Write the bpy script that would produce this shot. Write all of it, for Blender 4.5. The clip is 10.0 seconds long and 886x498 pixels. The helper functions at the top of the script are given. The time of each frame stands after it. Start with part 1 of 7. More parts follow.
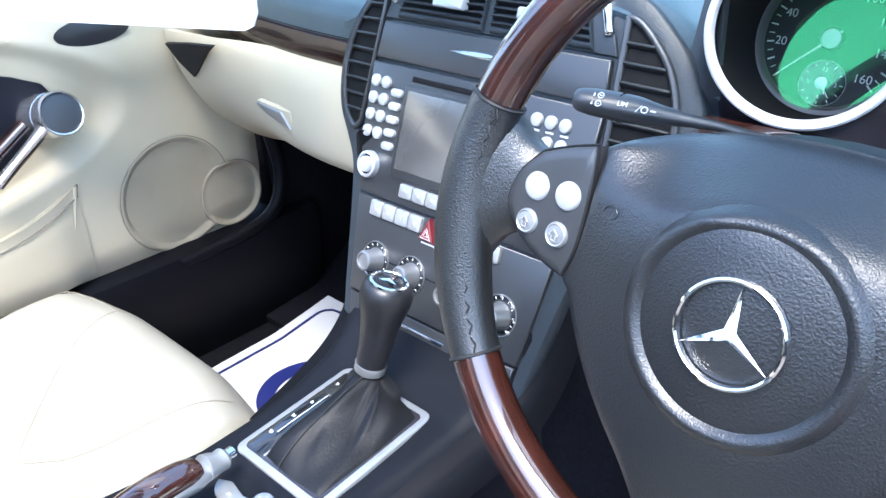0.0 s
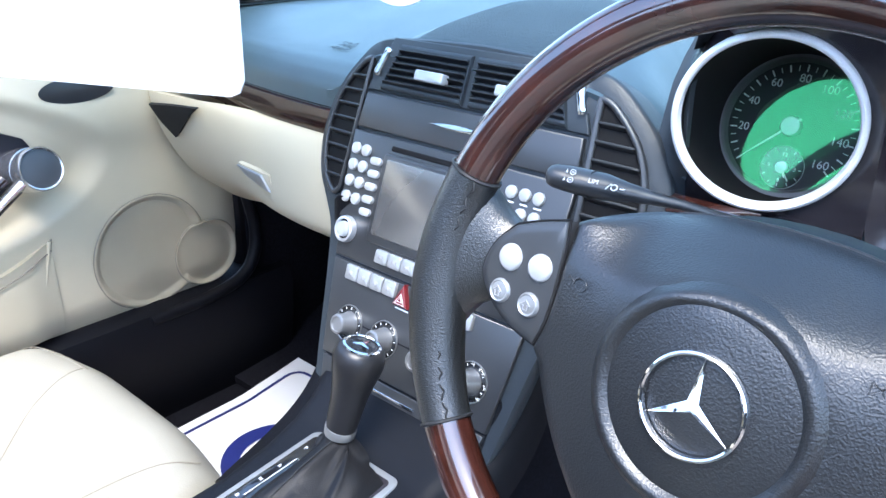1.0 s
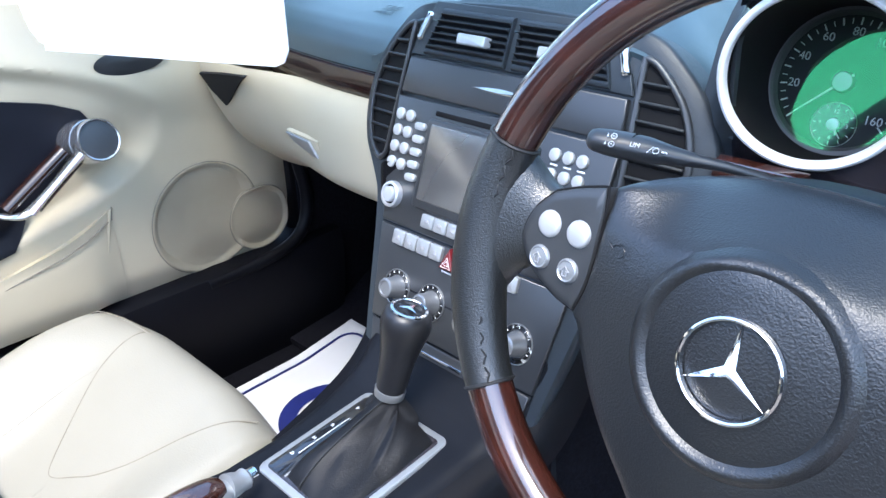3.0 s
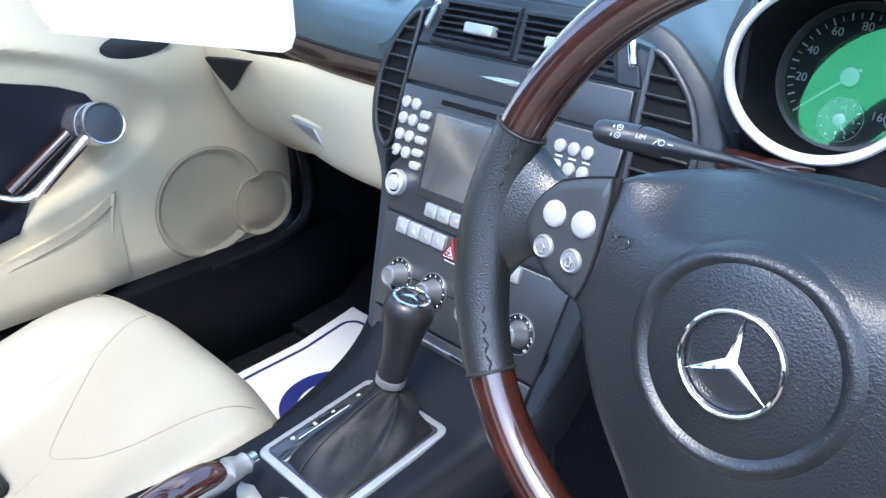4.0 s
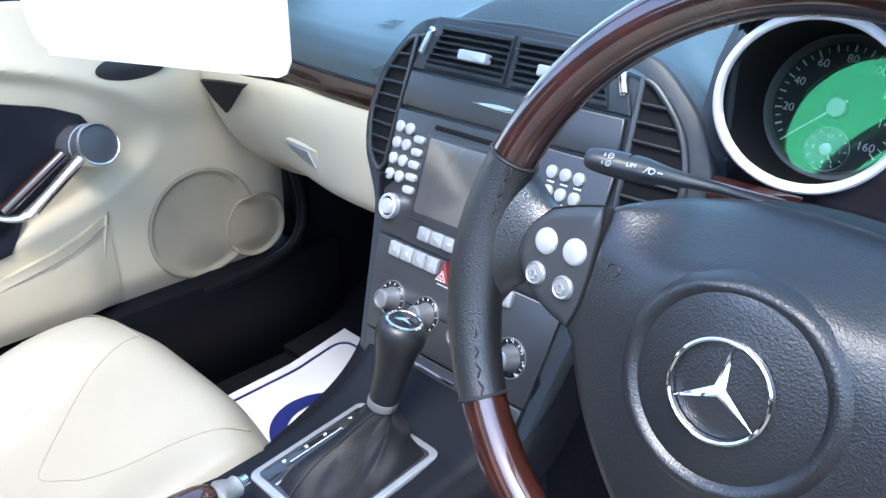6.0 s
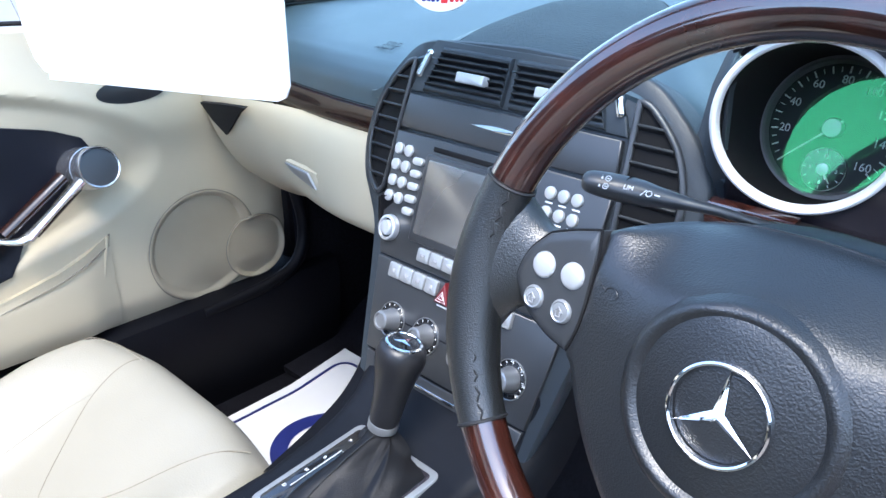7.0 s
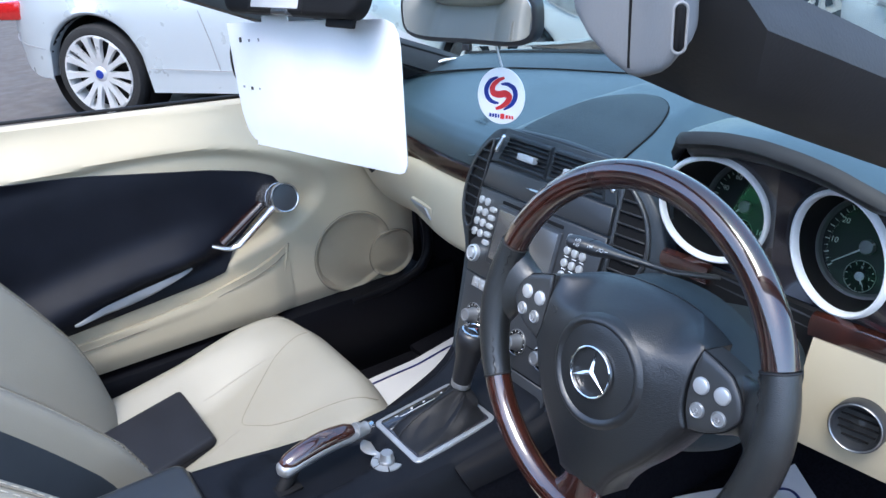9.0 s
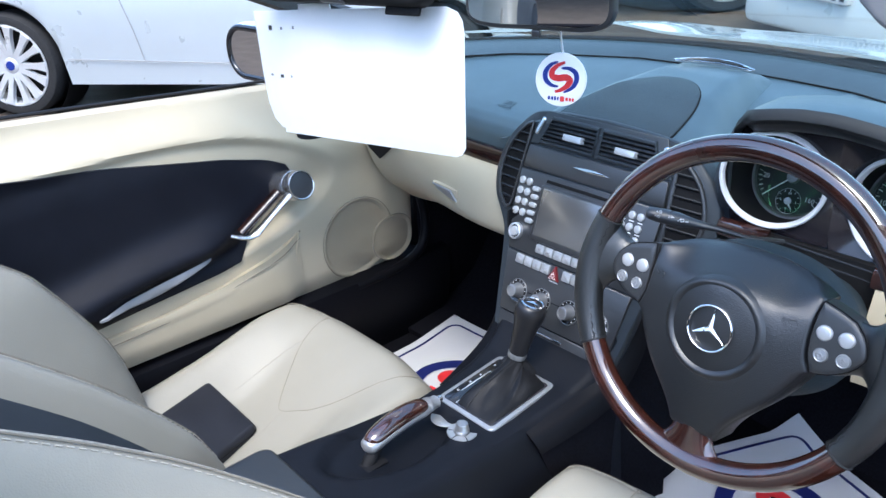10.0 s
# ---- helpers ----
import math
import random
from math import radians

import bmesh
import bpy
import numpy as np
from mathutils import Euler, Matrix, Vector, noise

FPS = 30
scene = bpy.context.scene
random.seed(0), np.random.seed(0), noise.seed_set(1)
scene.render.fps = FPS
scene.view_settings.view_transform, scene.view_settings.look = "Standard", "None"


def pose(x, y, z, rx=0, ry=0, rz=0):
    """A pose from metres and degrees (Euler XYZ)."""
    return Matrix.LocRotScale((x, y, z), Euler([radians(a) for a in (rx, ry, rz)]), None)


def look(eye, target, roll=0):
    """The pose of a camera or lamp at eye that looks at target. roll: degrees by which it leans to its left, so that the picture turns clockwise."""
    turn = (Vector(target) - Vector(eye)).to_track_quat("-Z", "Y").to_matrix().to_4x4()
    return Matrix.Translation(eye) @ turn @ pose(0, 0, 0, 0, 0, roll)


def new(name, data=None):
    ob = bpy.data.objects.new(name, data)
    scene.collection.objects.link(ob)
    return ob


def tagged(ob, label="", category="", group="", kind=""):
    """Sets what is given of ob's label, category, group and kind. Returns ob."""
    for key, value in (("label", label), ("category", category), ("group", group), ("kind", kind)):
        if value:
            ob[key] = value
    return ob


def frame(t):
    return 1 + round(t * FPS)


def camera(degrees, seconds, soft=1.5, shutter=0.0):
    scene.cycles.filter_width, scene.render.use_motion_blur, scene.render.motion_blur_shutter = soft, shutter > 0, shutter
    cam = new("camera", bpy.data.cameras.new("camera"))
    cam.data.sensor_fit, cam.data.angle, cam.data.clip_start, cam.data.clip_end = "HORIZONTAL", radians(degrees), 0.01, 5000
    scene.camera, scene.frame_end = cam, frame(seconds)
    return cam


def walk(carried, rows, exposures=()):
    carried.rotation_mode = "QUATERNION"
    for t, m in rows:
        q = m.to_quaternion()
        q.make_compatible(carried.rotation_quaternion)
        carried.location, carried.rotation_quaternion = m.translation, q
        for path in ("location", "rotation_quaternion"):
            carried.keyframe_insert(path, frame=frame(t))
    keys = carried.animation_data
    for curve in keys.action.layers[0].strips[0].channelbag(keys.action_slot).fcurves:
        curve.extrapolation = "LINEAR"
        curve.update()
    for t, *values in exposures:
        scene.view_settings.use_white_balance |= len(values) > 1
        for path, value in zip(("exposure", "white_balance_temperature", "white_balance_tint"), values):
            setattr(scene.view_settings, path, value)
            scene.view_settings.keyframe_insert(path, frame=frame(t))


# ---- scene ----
cam = camera(58.3, 10.0)
PATH = [
    (0, (0.476, -0.313, 0.952), (-0.744, 0.967, 0.017), -1.9),
    (0.5, (0.482, -0.313, 0.957), (-0.725, 1.039, 0.11), -0.4),
    (1, (0.483, -0.324, 0.96), (-0.731, 1.056, 0.172), 0.8),
    (1.5, (0.487, -0.332, 0.961), (-0.766, 1.01, 0.168), 1.3),
    (2, (0.489, -0.328, 0.966), (-0.797, 0.969, 0.151), -0.5),
    (2.5, (0.49, -0.321, 0.966), (-0.801, 0.954, 0.124), -1.1),
    (3, (0.492, -0.322, 0.968), (-0.79, 0.935, 0.087), -1.8),
    (4.5, (0.492, -0.324, 0.967), (-0.785, 0.919, 0.06), -0.5),
    (5, (0.492, -0.325, 0.968), (-0.785, 0.925, 0.071), -0.5),
    (5.5, (0.493, -0.328, 0.97), (-0.781, 0.938, 0.089), -0.2),
    (7, (0.495, -0.326, 0.978), (-0.798, 0.962, 0.16), -0.6),
    (7.5, (0.494, -0.326, 0.973), (-0.807, 0.979, 0.196), -0.2),
    (7.7, (0.493, -0.321, 0.971), (-0.82, 0.999, 0.239), 0.0),
    (7.8, (0.503, -0.322, 0.992), (-0.813, 0.999, 0.269), -0.6),
    (8, (0.573, -0.343, 1.047), (-0.754, 0.976, 0.34), -1.6),
    (8.2, (0.65, -0.383, 1.103), (-0.688, 0.926, 0.399), -1.8),
    (8.3, (0.685, -0.403, 1.121), (-0.69, 0.856, 0.398), -1.9),
    (8.5, (0.768, -0.443, 1.159), (-0.681, 0.691, 0.375), -3.9),
    (9, (0.847, -0.492, 1.194), (-0.673, 0.511, 0.366), -3.3),
    (9.5, (0.754, -0.572, 1.187), (-0.661, 0.546, 0.324), -2.4),
    (10, (0.734, -0.719, 1.213), (-0.622, 0.47, 0.348), -2.2),
]
walk(cam, [(t, look(eye, target, roll)) for t, eye, target, roll in PATH], exposures=[(0.0, 2.86, 5950, 8), (1.0, 2.72, 5950, 8), (3.0, 2.47, 5950, 8), (5.5, 2.50, 5950, 8), (7.5, 2.44, 5950, 8), (8.1, 2.38, 5950, 8), (8.5, 2.10, 5950, 8), (9.0, 1.85, 5950, 8), (10.0, 1.98, 5950, 8)])

# ---- light ----
world = bpy.data.worlds.new("sky")
scene.world = world
world.use_nodes = True
wn = world.node_tree.nodes
sky = wn.new("ShaderNodeTexSky")
sky.sky_type, sky.sun_disc = "NISHITA", False
sky.sun_elevation, sky.sun_rotation = radians(61.5), radians(148)
sky.dust_density, sky.ozone_density = 1.5, 1.2
wn["Background"].inputs["Strength"].default_value = 0.15
world.node_tree.links.new(sky.outputs[0], wn["Background"].inputs["Color"])
sun = new("sun", bpy.data.lights.new("sun", "SUN"))
sun.data.energy, sun.data.angle, sun.data.color = 1.05, radians(28), (1.0, 0.93, 0.84)
sun.matrix_world = look((1.3, -2.1, 4.55), (0, 0, 0))



# ---- materials ----
def mat(name, col, rough=0.5, metal=0.0, var=0.12, scale=30.0, bump=0.0, bscale=300.0, cells=False, coat=0.0, spec=0.5, rvar=0.08):
    m = bpy.data.materials.new(name)
    m.use_nodes = True
    n, l = m.node_tree.nodes, m.node_tree.links
    p = n["Principled BSDF"]
    tc = n.new("ShaderNodeTexCoord")
    a = n.new("ShaderNodeTexNoise")
    a.inputs["Scale"].default_value, a.inputs["Detail"].default_value = scale, 5
    l.new(tc.outputs["Object"], a.inputs["Vector"])
    r = n.new("ShaderNodeValToRGB")
    r.color_ramp.elements[0].position, r.color_ramp.elements[1].position = 0.3, 0.7
    r.color_ramp.elements[0].color = (*[max(0, c * (1 - var)) for c in col], 1)
    r.color_ramp.elements[1].color = (*[min(1, c * (1 + var)) for c in col], 1)
    l.new(a.outputs[0], r.inputs[0])
    l.new(r.outputs[0], p.inputs["Base Color"])
    b2 = n.new("ShaderNodeTexNoise")
    b2.inputs["Scale"].default_value, b2.inputs["Detail"].default_value = 9.0, 6
    l.new(tc.outputs["Object"], b2.inputs["Vector"])
    mr = n.new("ShaderNodeMapRange")
    mr.inputs["To Min"].default_value, mr.inputs["To Max"].default_value = max(0.02, rough - rvar), min(1, rough + rvar)
    l.new(b2.outputs[0], mr.inputs["Value"])
    l.new(mr.outputs[0], p.inputs["Roughness"])
    p.inputs["Metallic"].default_value = metal
    p.inputs["Coat Weight"].default_value = coat
    p.inputs["Coat Roughness"].default_value = 0.04
    p.inputs["Specular IOR Level"].default_value = spec
    if bump:
        t = n.new("ShaderNodeTexVoronoi" if cells else "ShaderNodeTexNoise")
        t.inputs["Scale"].default_value = bscale
        if cells:
            w = n.new("ShaderNodeTexNoise")
            w.inputs["Scale"].default_value = bscale * 0.4
            l.new(tc.outputs["Object"], w.inputs["Vector"])
            mx = n.new("ShaderNodeMix")
            mx.data_type = "RGBA"
            mx.inputs["Factor"].default_value = 0.003
            l.new(tc.outputs["Object"], mx.inputs["A"])
            l.new(w.outputs["Color"], mx.inputs["B"])
            l.new(mx.outputs["Result"], t.inputs["Vector"])
            t.feature = "SMOOTH_F1"
            t.inputs["Smoothness"].default_value = 0.3
        else:
            t.inputs["Detail"].default_value = 4
            l.new(tc.outputs["Object"], t.inputs["Vector"])
        bp = n.new("ShaderNodeBump")
        bp.inputs["Strength"].default_value, bp.inputs["Distance"].default_value = bump, 0.001
        l.new(t.outputs[0], bp.inputs["Height"])
        l.new(bp.outputs[0], p.inputs["Normal"])
    return m


def wood_mat():
    m = mat("burl_wood", (0.075, 0.018, 0.009), 0.25, coat=1.0, var=0.3, scale=35)
    n, l = m.node_tree.nodes, m.node_tree.links
    p = n["Principled BSDF"]
    tc = n.new("ShaderNodeTexCoord")
    mp = n.new("ShaderNodeMapping")
    mp.inputs["Scale"].default_value = (1, 1, 1)
    l.new(tc.outputs["Object"], mp.inputs[0])
    w = n.new("ShaderNodeTexNoise")
    w.inputs["Scale"].default_value, w.inputs["Detail"].default_value, w.inputs["Distortion"].default_value = 20, 5, 1.6
    l.new(mp.outputs[0], w.inputs["Vector"])
    r = n.new("ShaderNodeValToRGB")
    e = r.color_ramp.elements
    e[0].position, e[0].color = 0.30, (0.014, 0.0042, 0.003, 1)
    e[1].position, e[1].color = 0.72, (0.048, 0.0125, 0.008, 1)
    c = e.new(0.5)
    c.color = (0.028, 0.008, 0.005, 1)
    l.new(w.outputs[0], r.inputs[0])
    l.new(r.outputs[0], p.inputs["Base Color"])
    p.inputs["Coat IOR"].default_value = 1.9
    return m


def thin_glass(name, tint, gloss, rough=0.0, power=None):
    """A clear sheet: what lies behind shows through, and the sheet mirrors a share of its surroundings."""
    m = bpy.data.materials.new(name)
    m.use_nodes = True
    n, l = m.node_tree.nodes, m.node_tree.links
    out = n["Material Output"]
    n.remove(n["Principled BSDF"])
    t = n.new("ShaderNodeBsdfTransparent")
    t.inputs[0].default_value = (*tint, 1)
    g = n.new("ShaderNodeBsdfGlossy")
    g.inputs["Color"].default_value = (*gloss, 1)
    g.inputs["Roughness"].default_value = rough
    mx = n.new("ShaderNodeMixShader")
    if power is None:
        fr = n.new("ShaderNodeLayerWeight")
        fr.inputs["Blend"].default_value = 0.5
        pw = n.new("ShaderNodeMath")
        pw.operation = "POWER"
        pw.inputs[1].default_value = 5.0
        l.new(fr.outputs["Facing"], pw.inputs[0])
        ma = n.new("ShaderNodeMath")
        ma.operation = "MULTIPLY_ADD"
        ma.inputs[1].default_value, ma.inputs[2].default_value = 0.8, 0.06
        l.new(pw.outputs[0], ma.inputs[0])
        l.new(ma.outputs[0], mx.inputs[0])
    else:
        mx.inputs[0].default_value = power
    l.new(t.outputs[0], mx.inputs[1])
    l.new(g.outputs[0], mx.inputs[2])
    l.new(mx.outputs[0], out.inputs["Surface"])
    return m


CREAM = mat("cream_leather", (0.276, 0.257, 0.209), 0.42, var=0.05, scale=6, bump=0.25, bscale=520, cells=True, spec=0.4)
CREAM_P = mat("cream_plastic", (0.475, 0.412, 0.295), 0.55, var=0.05, scale=5, bump=0.15, bscale=700, cells=True, spec=0.35)
CLOTH = mat("speaker_cloth", (0.37, 0.318, 0.228), 0.8, var=0.08, scale=8, bump=0.6, bscale=900, cells=True, spec=0.2)
LEATHER = mat("black_leather", (0.013, 0.014, 0.015), 0.31, var=0.15, scale=20, bump=0.27, bscale=950, cells=True, spec=1.0)
# blue in SOFT and LEDGE is the sky's sheen, put into the base colour
SOFT = mat("sky_tinted_soft_plastic", (0.034, 0.063, 0.082), 0.38, var=0.10, scale=12, bump=0.15, bscale=1100, cells=True, spec=1.0)
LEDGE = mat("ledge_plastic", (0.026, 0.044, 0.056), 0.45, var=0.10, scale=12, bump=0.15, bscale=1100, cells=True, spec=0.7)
PADM = mat("airbag_cover", (0.008, 0.009, 0.011), 0.39, var=0.12, scale=12, bump=0.24, bscale=760, cells=True, spec=0.95)
PODM = mat("pod_plastic", (0.033, 0.035, 0.038), 0.36, var=0.1, scale=9, bump=0.08, bscale=900, spec=0.7)
SATIN = mat("satin_black", (0.026, 0.028, 0.032), 0.34, var=0.12, scale=9, bump=0.05, bscale=900, spec=0.75)
DARK = mat("matt_black", (0.006, 0.006, 0.007), 0.7, var=0.2, scale=12, bump=0.1, bscale=500, spec=0.3)
SLATM = mat("vent_slat_plastic", (0.012, 0.013, 0.015), 0.42, var=0.1, scale=9, spec=0.5)
VENTD = mat("vent_shadow_black", (0.006, 0.006, 0.007), 0.8, spec=0.2)
CARPET = mat("black_carpet", (0.0065, 0.0065, 0.009), 0.95, var=0.35, scale=220, bump=1.0, bscale=900, spec=0.05)
WOOD = wood_mat()
WOODT = wood_mat()
WOODT.name = "burl_wood_trim"
for ramp in [n for n in WOODT.node_tree.nodes if n.type == "VALTORGB"]:
    for el in ramp.color_ramp.elements:
        el.color = (el.color[0] * 0.55, el.color[1] * 0.5, el.color[2] * 0.5, 1)
WOODT.node_tree.nodes["Principled BSDF"].inputs["Coat Weight"].default_value = 0.35
WOODT.node_tree.nodes["Principled BSDF"].inputs["Specular IOR Level"].default_value = 0.3
CONS = mat("console_plastic", (0.0050, 0.0060, 0.0090), 0.52, var=0.12, scale=12, bump=0.2, bscale=1100, cells=True, spec=0.16)
FLANK = mat("flank_plastic", (0.0035, 0.0037, 0.0055), 0.50, var=0.12, scale=12, bump=0.2, bscale=1100, cells=True, spec=0.14)
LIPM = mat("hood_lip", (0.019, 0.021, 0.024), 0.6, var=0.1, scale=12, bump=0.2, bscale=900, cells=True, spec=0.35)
CASEM = mat("black_case_cloth", (0.014, 0.015, 0.020), 0.55, var=0.15, scale=20, bump=0.3, bscale=900, cells=True, spec=0.3)
COLM = mat("column_plastic", (0.022, 0.034, 0.042), 0.62, var=0.1, scale=12, bump=0.25, bscale=900, cells=True, spec=0.4)
SHIELD = mat("stack_surround", (0.022, 0.029, 0.037), 0.42, var=0.1, scale=12, bump=0.2, bscale=900, cells=True, spec=0.50)
INSERT = mat("door_leather", (0.008, 0.009, 0.014), 0.48, var=0.15, scale=14, bump=0.3, bscale=900, cells=True, spec=0.16)
PULLM = mat("pull_metal", (0.60, 0.61, 0.63), 0.20, 0.9, var=0.05, rvar=0.05)
STRIPG = mat("dull_grey_strip", (0.26, 0.265, 0.28), 0.5, var=0.1, scale=20)
KNOB = mat("grey_knob", (0.32, 0.325, 0.335), 0.32, 0.75, var=0.06)
BEZELM = mat("dial_bezel", (0.11, 0.11, 0.115), 0.45, var=0.05)
# near-white, non-metal: the sky's reflection on the silver rings is in the colour
RINGM = mat("sky_lit_silver_ring", (0.90, 0.91, 0.92), 0.40, 0.0, var=0.03)
SCUT = mat("scuttle_plastic", (0.13, 0.145, 0.15), 0.5, var=0.2, scale=14, bump=0.3, bscale=300)
PILL = mat("pillar_trim", (0.019, 0.0192, 0.021), 0.6, var=0.15, scale=20, bump=0.2, bscale=500)
CHROME = mat("chrome", (0.82, 0.83, 0.85), 0.10, 1.0, var=0.03, rvar=0.04)
SILVER = mat("satin_silver", (0.70, 0.72, 0.75), 0.34, 0.7, var=0.04)
BUTTON = mat("silver_button", (0.52, 0.53, 0.54), 0.36, 0.45, var=0.06, scale=60)
KEYM = mat("grey_key", (0.38, 0.39, 0.40), 0.36, 0.5, var=0.06, scale=60)
BUTTOND = mat("dull_silver_button", (0.36, 0.37, 0.38), 0.36, 0.6, var=0.06, scale=60)
GREYMARK = mat("grey_print", (0.30, 0.30, 0.31), 0.5)
WHITE = mat("white_print", (0.85, 0.86, 0.87), 0.5, var=0.02)
COATP = mat("coated_housing", (0.020, 0.017, 0.021), 0.22, var=0.1, spec=0.8)
SEATSIDE = mat("seat_side_trim", (0.030, 0.038, 0.048), 0.55, var=0.1, scale=15, bump=0.2, bscale=700, cells=True)
PAPER = mat("white_paper", (0.56, 0.56, 0.57), 0.6, var=0.03, scale=5, bump=0.05, bscale=300)
CARD = mat("white_card", (0.93, 0.93, 0.93), 0.45, var=0.01)
NAVY = mat("navy_print", (0.010, 0.016, 0.11), 0.5)
BLUE = mat("blue_print", (0.010, 0.030, 0.24), 0.5)
RED = mat("red_print", (0.62, 0.03, 0.035), 0.45)
HAZARD = mat("dark_red_plastic", (0.13, 0.010, 0.013), 0.35)
SCREEN = mat("display_glass", (0.25, 0.247, 0.243), 0.20, 0.7, var=0.05, spec=0.9, rvar=0.05)
GLOSSB = mat("gloss_black", (0.012, 0.013, 0.016), 0.12, coat=0.6)
DIALF = mat("dial_face", (0.020, 0.022, 0.025), 0.5, var=0.06)
HEADL = mat("grey_headliner", (0.24, 0.243, 0.25), 0.75, var=0.06, scale=14, bump=0.3, bscale=500, spec=0.3)
SEAM = mat("seam_shadow", (0.20, 0.175, 0.135), 0.8)
STITCH = mat("cream_stitch", (0.46, 0.42, 0.35), 0.7)
STITCHB = mat("black_stitch", (0.012, 0.012, 0.013), 0.6)
PAINT = mat("silver_paint", (0.68, 0.73, 0.75), 0.30, 0.15, var=0.03, scale=200, coat=0.8)
PAINTW = mat("pale_silver_paint", (0.54, 0.59, 0.62), 0.30, 0.3, var=0.02, scale=3, coat=0.8)
PAINTB = mat("bonnet_paint", (0.50, 0.56, 0.59), 0.22, 0.35, var=0.03, scale=200, coat=0.8)
PAINTD = mat("grey_paint", (0.10, 0.115, 0.125), 0.3, 0.4, var=0.05, scale=200, coat=0.8)
TYRE = mat("tyre_rubber", (0.018, 0.018, 0.019), 0.8, var=0.2, scale=60, bump=0.3, bscale=200)
ALLOY = mat("alloy_wheel", (0.72, 0.73, 0.74), 0.30, 0.45, var=0.04)
LAMPC = mat("clear_lamp", (0.42, 0.47, 0.50), 0.12, 0.5, var=0.25, scale=14, coat=1.0)
LAMPG = mat("lamp_glass", (0.13, 0.15, 0.17), 0.12, 0.3, coat=1.0)
TAIL = mat("tail_lamp", (0.45, 0.015, 0.015), 0.15, coat=1.0)
CARGLASS = mat("car_window", (0.02, 0.025, 0.03), 0.05, coat=0.5)
TARMAC = mat("wet_tarmac", (0.088, 0.067, 0.050), 0.65, var=0.16, scale=6, bump=0.8, bscale=120, rvar=0.2)
WGLASS = thin_glass("windscreen_glass", (0.84, 0.94, 0.89), (1, 1, 1))
LENS = thin_glass("coated_lens", (0.95, 0.95, 0.95), (0.11, 0.56, 0.175), 0.0, 0.24)
MIRROR = mat("mirror_silver", (0.86, 0.87, 0.87), 0.01, 1.0, var=0.0, rvar=0.005)


# ---- shapes ----
def finish(ob, bm, material, smooth=40):
    bmesh.ops.recalc_face_normals(bm, faces=bm.faces)
    me = ob.data
    bm.to_mesh(me)
    bm.free()
    me.materials.append(material)
    me.polygons.foreach_set("use_smooth", [True] * len(me.polygons))
    me.set_sharp_from_angle(angle=radians(smooth))
    return ob


def part(name, bm, material, parent, label="", smooth=40):
    """Links a bmesh, in world places, as one mesh under a thing or under a part."""
    ob = new(name, bpy.data.meshes.new(name))
    finish(ob, bm, material, smooth)
    ob.parent = parent
    m, up = Matrix(), parent
    while up:
        m = m @ Matrix.Translation(-up.location)
        up = up.parent if up.type == "EMPTY" else None
    ob.matrix_parent_inverse = m
    return tagged(ob, label)


def thing(name, label, category, base, group="", kind=""):
    ob = new(name)
    ob.location = base
    ob.empty_display_size = 0.05
    return tagged(ob, label, category, group, kind)


def solo(name, bm, material, label, category="", group="", kind="", smooth=40):
    ob = new(name, bpy.data.meshes.new(name))
    finish(ob, bm, material, smooth)
    return tagged(ob, label, category, group, kind)


def axes(o, x, y):
    """A matrix from a local frame (x right, y up the face, z out of it) to the world."""
    x, y = Vector(x).normalized(), Vector(y).normalized()
    n = x.cross(y).normalized()
    m = Matrix((x, y, n)).transposed().to_4x4()
    m.translation = o
    return m


def loft(rows, cu=False, cv=False, caps=False, bm=None):
    """Faces between rows of points. cu: each row closes; cv: the last row joins the first."""
    bm = bm or bmesh.new()
    vs = [[bm.verts.new(p) for p in row] for row in rows]
    n = len(vs)
    for i in range(n if cv else n - 1):
        a, b = vs[i], vs[(i + 1) % n]
        k = len(a)
        for j in range(k if cu else k - 1):
            q = [a[j], a[(j + 1) % k], b[(j + 1) % k], b[j]]
            try:
                bm.faces.new(q)
            except ValueError:
                pass
    if caps:
        for row in (vs[0], vs[-1]):
            bm.faces.new(row)
    return bm


def solid(bm, th):
    bmesh.ops.recalc_face_normals(bm, faces=bm.faces)
    bmesh.ops.solidify(bm, geom=bm.faces[:], thickness=th)
    return bm


def moved(bm, m):
    bm.transform(m)
    return bm


def inset(o, d):
    """An outline drawn in by d."""
    out, n = [], len(o)
    area = sum(o[i - 1][0] * o[i][1] - o[i][0] * o[i - 1][1] for i in range(n))
    s = 1 if area > 0 else -1
    for i in range(n):
        p, c, q = Vector(o[i - 1]), Vector(o[i]), Vector(o[(i + 1) % n])
        a, b = (c - p), (q - c)
        if a.length < 1e-9 or b.length < 1e-9:
            out.append(tuple(c))
            continue
        a.normalize(), b.normalize()
        na, nb = Vector((-a.y, a.x)) * s, Vector((-b.y, b.x)) * s
        k = na + nb
        k = k / max(0.4, k.dot(na)) if k.length > 1e-6 else na
        out.append(tuple(c + k * d))
    return out


def prism(o, z0, z1, bev=0.001, bm=None):
    """An outline pulled up from z0 to z1 with a rounded upper edge."""
    i1 = inset(o, bev * 0.35)
    i2 = inset(o, bev)
    rows = [[(x, y, z0) for x, y in o], [(x, y, z1 - bev) for x, y in o], [(x, y, z1 - bev * 0.3) for x, y in i1], [(x, y, z1) for x, y in i2]]
    return loft(rows, cu=True, caps=True, bm=bm)


